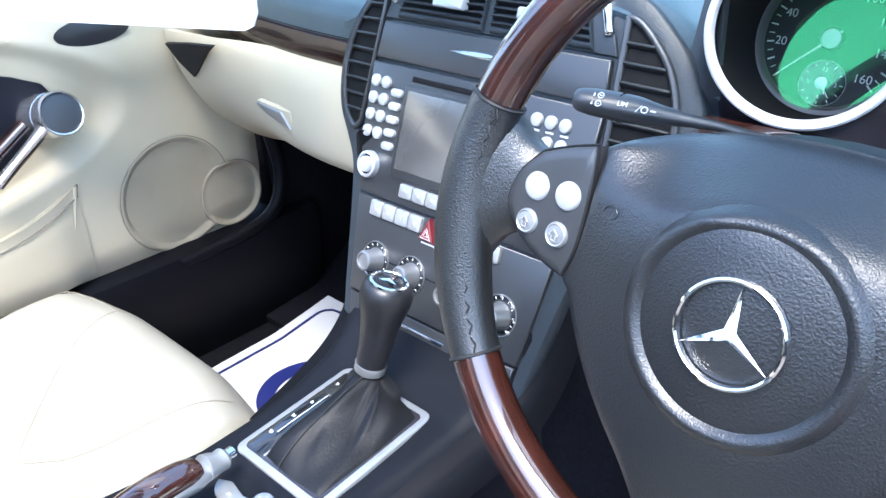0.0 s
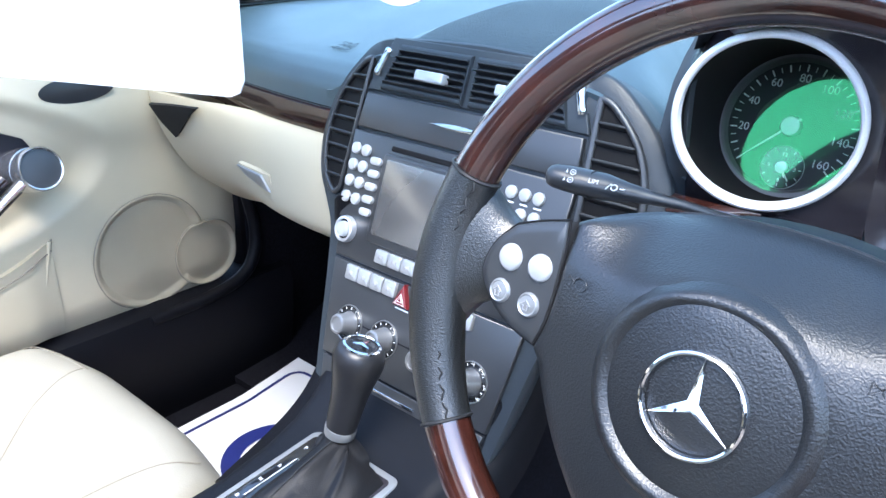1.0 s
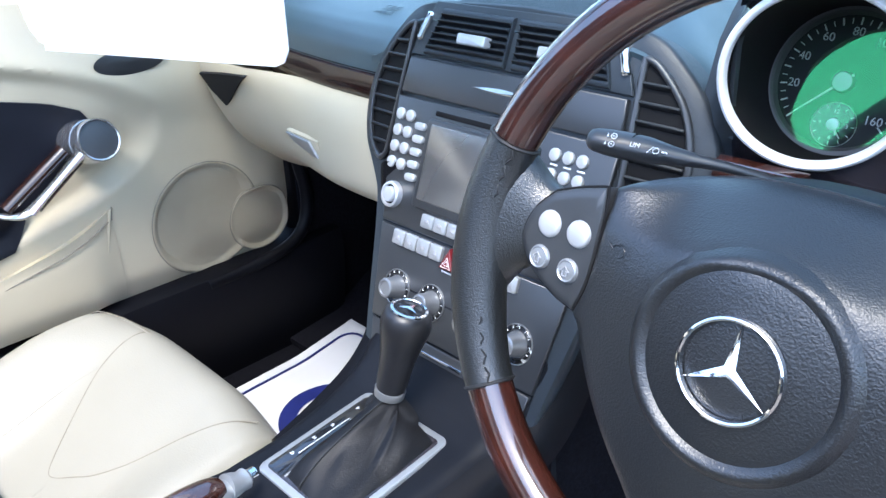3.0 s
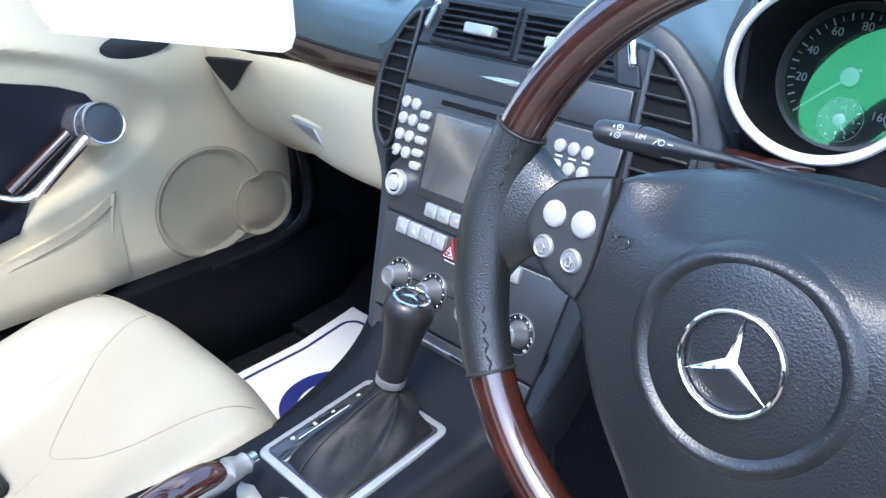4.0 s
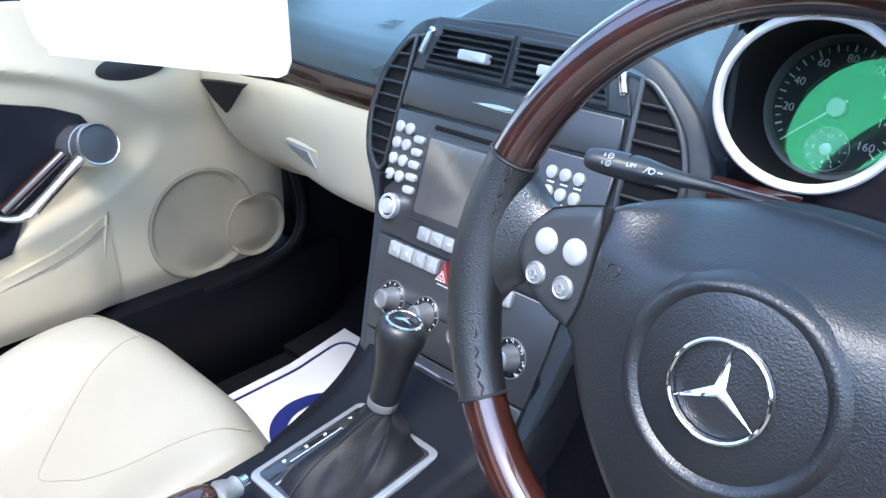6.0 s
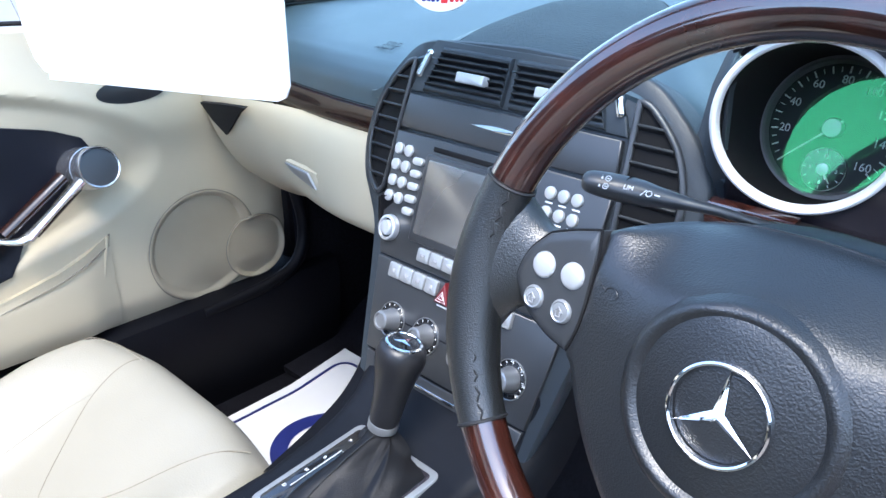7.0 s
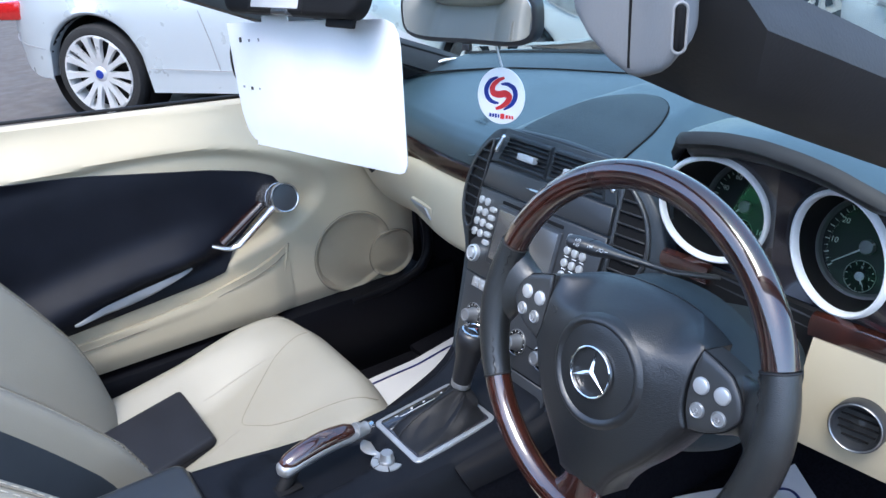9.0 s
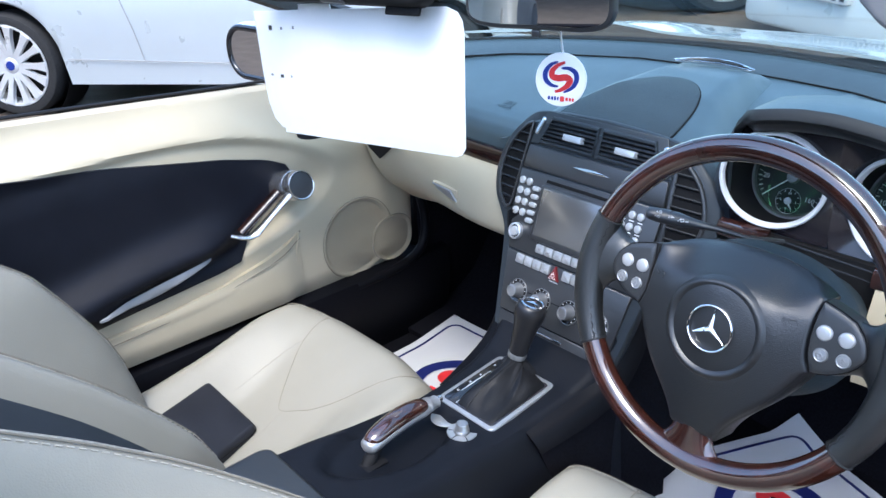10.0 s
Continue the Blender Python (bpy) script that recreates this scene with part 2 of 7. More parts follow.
def rrect(w, h, r, n=4, cx=0.0, cy=0.0):
    pts = []
    for k, (sx, sy) in enumerate(((1, 1), (-1, 1), (-1, -1), (1, -1))):
        for i in range(n + 1):
            a = math.pi / 2 * (k + i / n)
            pts.append((cx + sx * (w / 2 - r) + r * math.cos(a), cy + sy * (h / 2 - r) + r * math.sin(a)))
    return pts


def oval(rx, ry, n=32, cx=0.0, cy=0.0, rot=0.0):
    c, s = math.cos(rot), math.sin(rot)
    return [(cx + rx * math.cos(a) * c - ry * math.sin(a) * s, cy + rx * math.cos(a) * s + ry * math.sin(a) * c) for a in (2 * math.pi * i / n for i in range(n))]


def smooth_line(pts, n=8, closed=False):
    """A Catmull-Rom line through points."""
    pts = [Vector(p) for p in pts]
    out, k = [], len(pts)
    for i in range(k if closed else k - 1):
        if closed:
            a, b, c, d = pts[i - 1], pts[i], pts[(i + 1) % k], pts[(i + 2) % k]
        else:
            a, b, c, d = pts[max(0, i - 1)], pts[i], pts[i + 1], pts[min(k - 1, i + 2)]
        for j in range(n):
            t = j / n
            out.append(0.5 * (2 * b + (c - a) * t + (2 * a - 5 * b + 4 * c - d) * t * t + (3 * b - a - 3 * c + d) * t ** 3))
    if not closed:
        out.append(pts[-1])
    return out


def tube(pts, r, n=10, closed=False, caps=True, flat=1.0, up=(0, 0, 1), bm=None):
    """A round bar along points; r may be a list. flat squeezes it along the second axis."""
    pts = [Vector(p) for p in pts]
    k = len(pts)
    rs = r if isinstance(r, (list, tuple)) else [r] * k
    rows, last = [], Vector(up)
    for i in range(k):
        d = (pts[(i + 1) % k] - pts[i - 1]) if closed else (pts[min(k - 1, i + 1)] - pts[max(0, i - 1)])
        d.normalize()
        s = d.cross(last)
        if s.length < 1e-5:
            s = d.orthogonal()
        s.normalize()
        u = s.cross(d).normalized()
        if not closed:
            last = u
        rows.append([pts[i] + s * rs[i] * math.cos(a) + u * rs[i] * flat * math.sin(a) for a in (2 * math.pi * j / n for j in range(n))])
    return loft(rows, cu=True, cv=closed, caps=caps and not closed, bm=bm)


def lathe(prof, n=32, bm=None, a0=0.0, a1=2 * math.pi):
    """A profile of (radius, height) turned about z."""
    full = abs(a1 - a0) > 6.28
    k = n if full else n + 1
    rows = [[(max(r, 1e-5) * math.cos(a), max(r, 1e-5) * math.sin(a), h) for r, h in prof] for a in (a0 + (a1 - a0) * i / n for i in range(k))]
    bm = loft(rows, cv=full, bm=bm)
    bmesh.ops.remove_doubles(bm, verts=bm.verts, dist=3e-5)
    return bm


def box(c, s, bev=0.0, m=None, seg=2):
    bm = bmesh.new()
    bmesh.ops.create_cube(bm, size=1.0)
    bm.transform(Matrix.Diagonal((*s, 1)))
    if bev:
        bmesh.ops.bevel(bm, geom=bm.edges[:], offset=bev, segments=seg, affect="EDGES", profile=0.5)
    bm.transform(m or Matrix())
    bm.transform(Matrix.Translation(c))
    return bm


def ease(a, b, x):
    t = min(1.0, max(0.0, (x - a) / (b - a)))
    return t * t * (3 - 2 * t)


def interp(x, pts):
    """Smooth run through (x, y) points."""
    if x <= pts[0][0]:
        return pts[0][1]
    for (xa, ya), (xb, yb) in zip(pts, pts[1:]):
        if x <= xb:
            return ya + (yb - ya) * (x - xa) / (xb - xa)
    return pts[-1][1]


def words(text, size, m, material, parent, name="lettering", lift=0.0003, align="CENTER"):
    """Letters as a thin mesh lying on a face."""
    cu = bpy.data.curves.new(name, "FONT")
    cu.body, cu.size, cu.extrude, cu.align_x, cu.align_y = text, size, 0.0002, align, "CENTER"
    tmp = bpy.data.objects.new(name, cu)
    scene.collection.objects.link(tmp)
    dg = bpy.context.evaluated_depsgraph_get()
    me = bpy.data.meshes.new_from_object(tmp.evaluated_get(dg))
    bpy.data.objects.remove(tmp)
    bm = bmesh.new()
    bm.from_mesh(me)
    bm.transform(m @ Matrix.Translation((0, 0, lift)))
    return part(name, bm, material, parent)


# ---- the dashboard ----
CX = -0.02
dash = thing("dashboard", "dark grey and cream car dashboard with burr wood trim", "dashboard", (CX, 0.45, 0.10))


def dash_base(y):
    return interp(y, [(0.318, 0.728), (0.3215, 0.752), (0.329, 0.769), (0.343, 0.781), (0.37, 0.789), (0.40, 0.795), (0.50, 0.813), (0.60, 0.828), (0.72, 0.838), (0.80, 0.826)])


def bow(x):
    """How far the dashboard's rear edge swings forward towards its ends."""
    return 0.05 * ease(0.22, 0.72, abs(x - CX)) ** 1.3


def dash_point(x, t):
    ys = [0.318, 0.3215, 0.329, 0.343, 0.37, 0.40, 0.46, 0.52, 0.60, 0.68, 0.74, 0.80]
    k = t * (len(ys) - 1)
    i = min(len(ys) - 2, int(k))
    y = ys[i] + (ys[i + 1] - ys[i]) * (k - i)
    z = dash_base(y)
    push = bow(x) * (1 - ease(0.3, 0.75, y))
    edge = ease(0.60, 0.74, abs(x - CX))
    well = ease(0.195, 0.22, x) * ease(0.56, 0.52, x) * ease(0.47, 0.42, y)
    return Vector((x, y + push, z - 0.02 * edge * ease(0.4, 0.8, y) - 0.075 * well))


bm = loft([[dash_point(-0.73 + 1.46 * i / 72, j / 40) for j in range(41)] for i in range(73)])
part("upper_panel", solid(bm, 0.012), SOFT, dash, "dark grained soft upper dashboard with blue sky sheen in its colour")
def ledge_rear(x):
    """Where the joint between the dashboard and the windscreen ledge runs."""
    return interp(abs(x - CX), [(0.0, 0.720), (0.10, 0.717), (0.22, 0.706), (0.295, 0.680), (0.394, 0.645), (0.50, 0.595), (0.584, 0.543), (0.70, 0.46)])


def ledge_point(x, t):
    a = abs(x) / 0.74
    y0, y1 = ledge_rear(x), 0.815 - 0.20 * a ** 2.2
    z0 = dash_base(y0) - 0.02 * ease(0.60, 0.74, abs(x - CX)) * ease(0.4, 0.8, y0) + 0.0015
    return Vector((x, y0 + (y1 - y0) * t, z0 + (0.858 - 0.03 * a ** 2 - z0) * t + 0.003 * math.sin(math.pi * t)))


bm = loft([[ledge_point(-0.70 + 1.40 * i / 60, j / 8) for j in range(9)] for i in range(61)])
part("windscreen_ledge", solid(bm, 0.004), LEDGE, dash, "dark ledge below the windscreen with blue sky sheen in its colour", 60)
part("ledge_joint", tube([ledge_point(-0.70 + 1.40 * i / 60, 0.0) + Vector((0, 0, 0.0002)) for i in range(61)], 0.0016, 6), VENTD, dash)
part("glass_seal", tube([ledge_point(-0.70 + 1.40 * i / 60, 1.0) + Vector((0, 0, 0.001)) for i in range(61)], 0.0045, 8), DARK, dash, "black rubber seal at the foot of the glass")

# centre pod, with the mesh-covered leaf panel and the defroster grille
def pod_half(y):
    return interp(y, [(0.29, 0.232), (0.33, 0.215), (0.40, 0.178), (0.48, 0.145), (0.56, 0.118), (0.66, 0.10)])


def pod_z(y):
    return interp(y, [(0.29, 0.812), (0.30, 0.818), (0.36, 0.838), (0.45, 0.859), (0.55, 0.870), (0.62, 0.868), (0.70, 0.846)])


def pod_point(u, y):
    w = pod_half(y)
    x = CX + u * w
    a = abs(u)
    top = pod_z(y)
    low = dash_base(max(0.33, y)) - 0.01
    return Vector((x, y + 0.03 * max(0, a - 0.6) * (1 - ease(0.3, 0.5, y)), top + (low - top) * ease(0.52, 1.05, a) ** 1.2 - 0.004 * a * a))


bm = loft([[pod_point(-1.05 + 2.1 * i / 48, 0.292 + 0.40 * j / 32) for i in range(49)] for j in range(33)])
part("centre_pod", solid(bm, 0.01), SOFT, dash, "raised centre pod of soft dark plastic")


def leaf_outline():
    pts = []
    for i in range(25):
        a = math.pi * i / 24
        pts.append((0.110 * math.cos(a), 0.304 + 0.205 * math.sin(a)))
    return pts


rows = []
out = leaf_outline()
for s in (1.0, 0.985, 0.93, 0.7, 0.4, 0.05):
    row = []
    for px, py in out:
        x, y = px * s, 0.39 + (py - 0.39) * s
        p = pod_point(x / pod_half(y), y)
        row.append((p.x, p.y, p.z + (0.0005 if s == 1 else 0.004 if s < 0.98 else 0.003)))
    rows.append(row)
MESHC = mat("speaker_mesh", (0.020, 0.033, 0.043), 0.5, var=0.1, scale=10, bump=1.0, bscale=520, cells=True, spec=0.4)
part("speaker_panel", loft(rows, cu=True, caps=True), MESHC, dash, "fine black mesh panel on the centre pod")
edge = [Vector(p) for p in rows[0]]
part("panel_joint", tube([p + Vector((0, 0, 0.0005)) for p in edge], 0.0014, 6, closed=True), VENTD, dash)

# defroster grille with a chrome lip
gl = smooth_line([(CX - 0.068, 0.596, 0.8745), (CX - 0.03, 0.621, 0.8755), (CX + 0.02, 0.630, 0.8745), (CX + 0.078, 0.622, 0.870)], 8)
eye = [p + Vector((0, 0.011 * math.sin(math.pi * i / (len(gl) - 1)) ** 0.8, 0.0015)) for i, p in enumerate(gl)] + [p - Vector((0, 0.013 * math.sin(math.pi * i / (len(gl) - 1)) ** 0.8, 0.0005)) for i, p in list(reversed(list(enumerate(gl))))[1:-1]]
part("defroster_lip", tube(eye, 0.0016, 8, closed=True), CHROME, dash, "slim chrome lip of a defroster grille")
part("defroster_bed", tube([p - Vector((0, 0.001, 0.001)) for p in gl], [0.001 + 0.0115 * math.sin(math.pi * i / (len(gl) - 1)) ** 0.8 for i in range(len(gl))], 12, flat=0.12), VENTD, dash)
for k in range(3):
    part("defroster_slat", tube([p + Vector((0, 0.006 - 0.006 * k, 0.0016)) for p in gl[4:-4]], 0.0010, 6), SLATM, dash)

# wood strips and cream panels left of the stack
def strip_face(x0, x1, prof, n=30, dy=0.0):
    """A trim lofted along x; prof is a list of (y, z)."""
    return loft([[(x, y + dy + bow(x), z) for y, z in prof] for x in (x0 + (x1 - x0) * i / n for i in range(n + 1))])


bm = strip_face(-0.715, -0.245, [(0.322, 0.729), (0.314, 0.726), (0.310, 0.712), (0.309, 0.70), (0.314, 0.688), (0.322, 0.686)])
part("wood_strip", solid(bm, 0.008), WOODT, dash, "glossy dark red burr wood strip")
bm = tube([(x, 0.319 + bow(x), 0.7295) for x in (-0.715 + 0.47 * i / 20 for i in range(21))], 0.0012, 6)
part("trim_line", bm, VENTD, dash)
glove_prof = [(0.318, 0.687), (0.302, 0.684), (0.289, 0.668), (0.281, 0.645), (0.277, 0.62), (0.277, 0.60), (0.282, 0.588), (0.30, 0.578), (0.36, 0.575)]
end_prof = [(0.322, 0.687), (0.3225, 0.674), (0.327, 0.652), (0.335, 0.627), (0.347, 0.600), (0.363, 0.571), (0.386, 0.541), (0.421, 0.511), (0.456, 0.484)]
rows = []
for i in range(41):
    x = -0.708 + 0.513 * i / 40
    k = ease(0.24, 0.69, abs(x - CX))
    rows.append(smooth_line([(x, (a[0] + bow(x)) * (1 - k) + b[0] * k, a[1] * (1 - k) + b[1] * k) for a, b in zip(glove_prof, end_prof)], 3))
bm = loft(rows)
glove = part("glovebox_panel", solid(bm, 0.01), CREAM_P, dash, "smooth cream glovebox panel")
GX = axes((-0.394, 0.2800, 0.620), (1, -0.085, 0.0), (0, -0.10, 1))
part("latch_recess", moved(prism([(-0.040, 0.012), (0.040, 0.012), (0.050, -0.030), (0.042, -0.030)], -0.008, -0.0006, 0.0004), GX), CREAM_P, glove)
part("glovebox_handle", moved(prism([(-0.038, 0.010), (0.022, 0.009), (0.040, -0.012), (0.030, -0.012), (-0.020, -0.001)], -0.003, 0.0025, 0.0015), GX), KNOB, glove, "satin silver glovebox latch")
# dark corner piece and cream lip where the dashboard meets the door
part("corner_piece", solid(loft([[(-0.704, 0.312, 0.668), (-0.690, 0.322, 0.640), (-0.664, 0.330, 0.617)], [(-0.640, 0.312, 0.676), (-0.630, 0.317, 0.655), (-0.645, 0.325, 0.628)], [(-0.560, 0.309, 0.684), (-0.590, 0.314, 0.668), (-0.625, 0.321, 0.642)]]), 0.006), DARK, dash, "matt black corner piece at the end of the dashboard")
lip = smooth_line([(-0.712, 0.322, 0.672), (-0.712, 0.333, 0.634), (-0.712, 0.355, 0.587), (-0.712, 0.386, 0.541), (-0.712, 0.421, 0.511), (-0.712, 0.452, 0.486)], 6)
part("end_lip", tube([p + Vector((0.003, 0.003, 0.003)) for p in lip], 0.0045, 10), CREAM_P, dash, "cream lip along the end of the dashboard", 60)
part("lip_joint", tube([p + Vector((0.001, -0.001, -0.001)) for p in lip], 0.0010, 6), SEAM, dash)
# underside that closes the footwells off
part("under_panel", box((CX, 0.60, 0.62), (1.36, 0.36, 0.02), 0.004), DARK, dash)

# driver's side lower trim
knee_prof = [(0.300, 0.712), (0.288, 0.706), (0.280, 0.68), (0.272, 0.64), (0.266, 0.60), (0.270, 0.575), (0.30, 0.565)]
bm = loft([[(x, y + 0.6 * bow(x) - 0.02, z) for y, z in knee_prof] for x in (0.432 + 0.288 * i / 20 for i in range(21))])
part("knee_panel", solid(bm, 0.01), CREAM_P, dash, "cream lower panel beside the steering column")
bm = loft([[(x, y + 0.6 * bow(x) - 0.022, z) for y, z in [(0.302, 0.735), (0.293, 0.733), (0.288, 0.722), (0.290, 0.708), (0.302, 0.705)]] for x in (0.425 + 0.30 * i / 20 for i in range(21))])
part("wood_strip", solid(bm, 0.006), WOOD, dash, "glossy burr wood strip by the rev counter")
bm = loft([[(x, y, z) for y, z in [(0.292, 0.738), (0.283, 0.736), (0.279, 0.727), (0.281, 0.714), (0.292, 0.711)]] for x in (0.205 + 0.075 * i / 8 for i in range(9))])
part("wood_strip", solid(bm, 0.006), WOOD, dash, "short burr wood strip beside the column")
bm = loft([[(x, 0.30 - 0.004 * math.sin(4 * z), z) for z in (0.732, 0.72, 0.70, 0.66)] for x in (0.19, 0.25, 0.32, 0.39, 0.44)])
part("column_surround", solid(bm, 0.01), DARK, dash, "black trim round the steering column")
for zz in (0.729, 0.715, 0.695):
    part("trim_rib", tube([(0.285, 0.291, zz), (0.36, 0.290, zz - 0.003), (0.438, 0.291, zz - 0.006)], 0.0022, 8), SATIN, dash)
bm = loft([[(x, 0.296, z) for z in (0.700, 0.64, 0.58)] for x in (0.19, 0.21, 0.235)])
part("knee_filler", solid(bm, 0.012), CREAM_P, dash, "cream filler panel below the wood strip")
rows = []
for i in range(13):
    k = i / 12
    x = 0.176 + 0.034 * k
    row = [(x, 0.47, 0.862), (x, 0.41, 0.864 + 0.006 * k), (x, 0.36, 0.864 + 0.010 * k)]
    for zz in (0.858, 0.845, 0.825, 0.80, 0.775, 0.755, 0.740, 0.715):
        ys, yr = 0.198 + 0.36 * (zz - 0.54) + 0.022, 0.276 - 0.12 * (zz - 0.824) + 0.012 * ease(0.765, 0.745, zz)
        row.append((x, ys + (yr + 0.008 - ys) * ease(0.2, 1.0, k) + 0.02 * ease(0.83, 0.862, zz), zz + 0.006 * k))
    rows.append(row)
part("driver_fascia", solid(loft(rows), 0.005), SHIELD, dash, "soft dark fascia beside the instruments", 70)
VR = axes((0.5085, 0.255, 0.6385), (1, 0.16, 0), (0.0, 0.16, 1))
vent = part("round_vent", moved(lathe([(0.0292, -0.014), (0.0292, 0.004), (0.0284, 0.005), (0.0262, 0.005), (0.0240, 0.002), (0.0235, -0.004)], 48), VR), SATIN, dash, "round black air vent with chrome ring")
part("vent_ring", moved(lathe([(0.0280, 0.003), (0.0278, 0.0060), (0.0270, 0.0066), (0.0262, 0.0058), (0.0260, 0.003)], 48), VR), KNOB, vent)
part("vent_bowl", moved(lathe([(0.0245, 0.001), (0.021, -0.006), (0.011, -0.008), (0.006, -0.0055), (0.0, -0.0045)], 32), VR), SATIN, vent)
for k in range(-2, 3):
    part("vent_slat", moved(box((0, 0.008 * k, -0.005), (2 * math.sqrt(0.0215 ** 2 - (0.008 * k) ** 2), 0.0010, 0.004)), VR), DARK, vent)

# ---- the centre stack ----
S = axes((CX, 0.198, 0.54), (1, 0, 0), (0, 0.36, 1)) @ Matrix.Diagonal((0.957, 1, 1, 1))
stack = thing("centre_stack", "charcoal centre stack with radio, vents and climate dials", "car console", (CX, 0.22, 0.42))


def bend(bm):
    """Curves the shield back at its flanks, then sets it into place."""
    for v in bm.verts:
        a = max(0.0, abs(v.co.x) - 0.135) / 0.09
        v.co.z -= 0.018 * a ** 1.4
    return moved(bm, S)


half = [(0.128, -0.11), (0.138, -0.06), (0.149, 0.0), (0.159, 0.05), (0.171, 0.09), (0.195, 0.118), (0.222, 0.145), (0.236, 0.18), (0.234, 0.215), (0.218, 0.25), (0.190, 0.280), (0.155, 0.304), (0.10, 0.312), (0.0, 0.316)]
line = smooth_line([(x, y, 0) for x, y in half], 5)
outl = [(p.x, p.y) for p in line] + [(-p.x, p.y) for p in reversed(line[:-1])]
rows = []
for s, z in ((1.0, -0.06), (1.0, -0.008), (0.997, -0.003), (0.985, -0.0005), (0.93, 0.0), (0.80, 0.0), (0.6, 0.0), (0.3, 0.0)):
    rows.append([(x * s, 0.12 + (y - 0.12) * s, z) for x, y in outl])
part("shield", bend(loft(rows, cu=True, caps=True)), SHIELD, stack, "dark grained surround of the centre stack")

# face panels
def panel(o, z0, z1, bev, material, name, parent=None, label="", bent=False):
    b = prism(o, z0, z1, bev)
    return part(name, bend(b) if bent else moved(b, S), material, parent or stack, label)


lid = panel([(-0.150, 0.207), (0.150, 0.207), (0.146, 0.246), (-0.146, 0.246)], 0.0, 0.0055, 0.0015, SATIN, "storage_lid", label="satin charcoal storage lid with a silver sliver")
sl = [(-0.042 + 0.084 * i / 12, 0.228 + 0.0035 * math.sin(math.pi * i / 12)) for i in range(13)] + [(0.042 - 0.084 * i / 12, 0.228 - 0.0025 * math.sin(math.pi * i / 12)) for i in range(1, 12)]
part("silver_sliver", moved(prism(sl, 0.005, 0.0075, 0.0006), S), CHROME, lid)
radio = panel([(-0.152, 0.203), (-0.149, 0.125), (-0.138, 0.062), (0.138, 0.062), (0.149, 0.125), (0.152, 0.203)], 0.0, 0.0055, 0.0015, SATIN, "radio_unit", label="satin charcoal radio and navigation unit")
clim = panel([(-0.138, 0.059), (-0.124, -0.048), (0.124, -0.048), (0.138, 0.059)], 0.0, 0.0055, 0.0015, SATIN, "climate_panel", label="charcoal climate panel with four dials")
door = panel([(-0.122, -0.051), (-0.112, -0.105), (0.112, -0.105), (0.122, -0.051)], 0.0, 0.0050, 0.0015, SATIN, "ashtray_door", label="charcoal ashtray door")
part("silver_sliver", moved(prism([(x - 0.0, y) for x, y in [(-0.032, -0.060), (0.032, -0.060), (0.030, -0.0635), (-0.030, -0.0635)]], 0.004, 0.007, 0.0006), S), CHROME, door)
# disc slot, display
part("disc_slot", moved(prism(rrect(0.15, 0.0055, 0.0015, 3, -0.012, 0.1925), 0.003, 0.0064, 0.0004), S), VENTD, radio)
part("display_frame", moved(prism(rrect(0.160, 0.098, 0.004, 3, -0.014, 0.137), 0.003, 0.0085, 0.002), S), SATIN, radio)
part("display", moved(prism(rrect(0.146, 0.083, 0.002, 3, -0.014, 0.139), 0.004, 0.0092, 0.0004), S), SCREEN, radio, "grey blank navigation display")


def key(x, y, w, h, r, top=0.010, bev=0.0012, name="key", parent=None, material=BUTTON):
    return part(name, moved(prism(rrect(w, h, r, 4, x, y), 0.004, top, bev), S), material, parent or radio)


for c in range(2):
    for r in range(4):
        part("key", moved(prism(oval(0.0066, 0.0066, 20, -0.1405 + 0.0163 * c, 0.1830 - 0.0182 * r), 0.004, 0.0092, 0.0010), S), BUTTON, radio)
for r in range(5):
    key(-0.1045, 0.1745 - 0.0142 * r, 0.0165, 0.0085, 0.004)
for c in range(3):
    for r in range(4):
        part("key", moved(prism(oval(0.0064, 0.0064, 20, 0.084 + 0.0165 * c, 0.183 - 0.0192 * r), 0.004, 0.0092, 0.0010), S), BUTTON, radio)
        part("key_print", moved(prism(rrect(0.009, 0.0016, 0.0004, 2, 0.084 + 0.0165 * c, 0.1735 - 0.0192 * r), 0.004, 0.0060, 0.0002), S), WHITE, radio)
for c in range(6):
    k = key(-0.0625 + 0.0205 * c, 0.0775, 0.0192, 0.0150, 0.0026, material=KEYM)
    part("key_print", moved(prism(rrect(0.007, 0.004, 0.0005, 2, -0.0625 + 0.0205 * c, 0.0775), 0.009, 0.0104, 0.0002), S), GREYMARK, k)
for c in range(9):
    if c == 4:
        continue
    k = key(-0.1015 + 0.0203 * c + (0.008 if c > 4 else 0), 0.0495, 0.0190, 0.0170, 0.0026, parent=clim, material=KEYM)
    part("key_print", moved(prism(rrect(0.006, 0.005, 0.0012, 2, -0.1015 + 0.0203 * c + (0.008 if c > 4 else 0), 0.0485), 0.009, 0.0104, 0.0002), S), GREYMARK, k)
hz = part("hazard_switch", moved(prism([(-0.0305, 0.036), (-0.0075, 0.036), (-0.019, 0.060)], 0.004, 0.012, 0.002), S), HAZARD, clim, "dark red triangular hazard switch")
for k, sc in enumerate((0.62, 0.30)):
    tri = [(-0.019 + 0.0115 * sc * a, 0.0425 + 0.008 * b * sc + 0.001) for a, b in ((-1, -1), (1, -1), (0, 1.25))]
    part("triangle_print", moved(tube([Vector((x, y, 0.0122)) for x, y in tri], 0.0005, 5, closed=True), S), WHITE, hz)
part("hazard_print", moved(prism(rrect(0.020, 0.0016, 0.0004, 2, -0.019, 0.0325), 0.004, 0.0060, 0.0002), S), WHITE, clim)


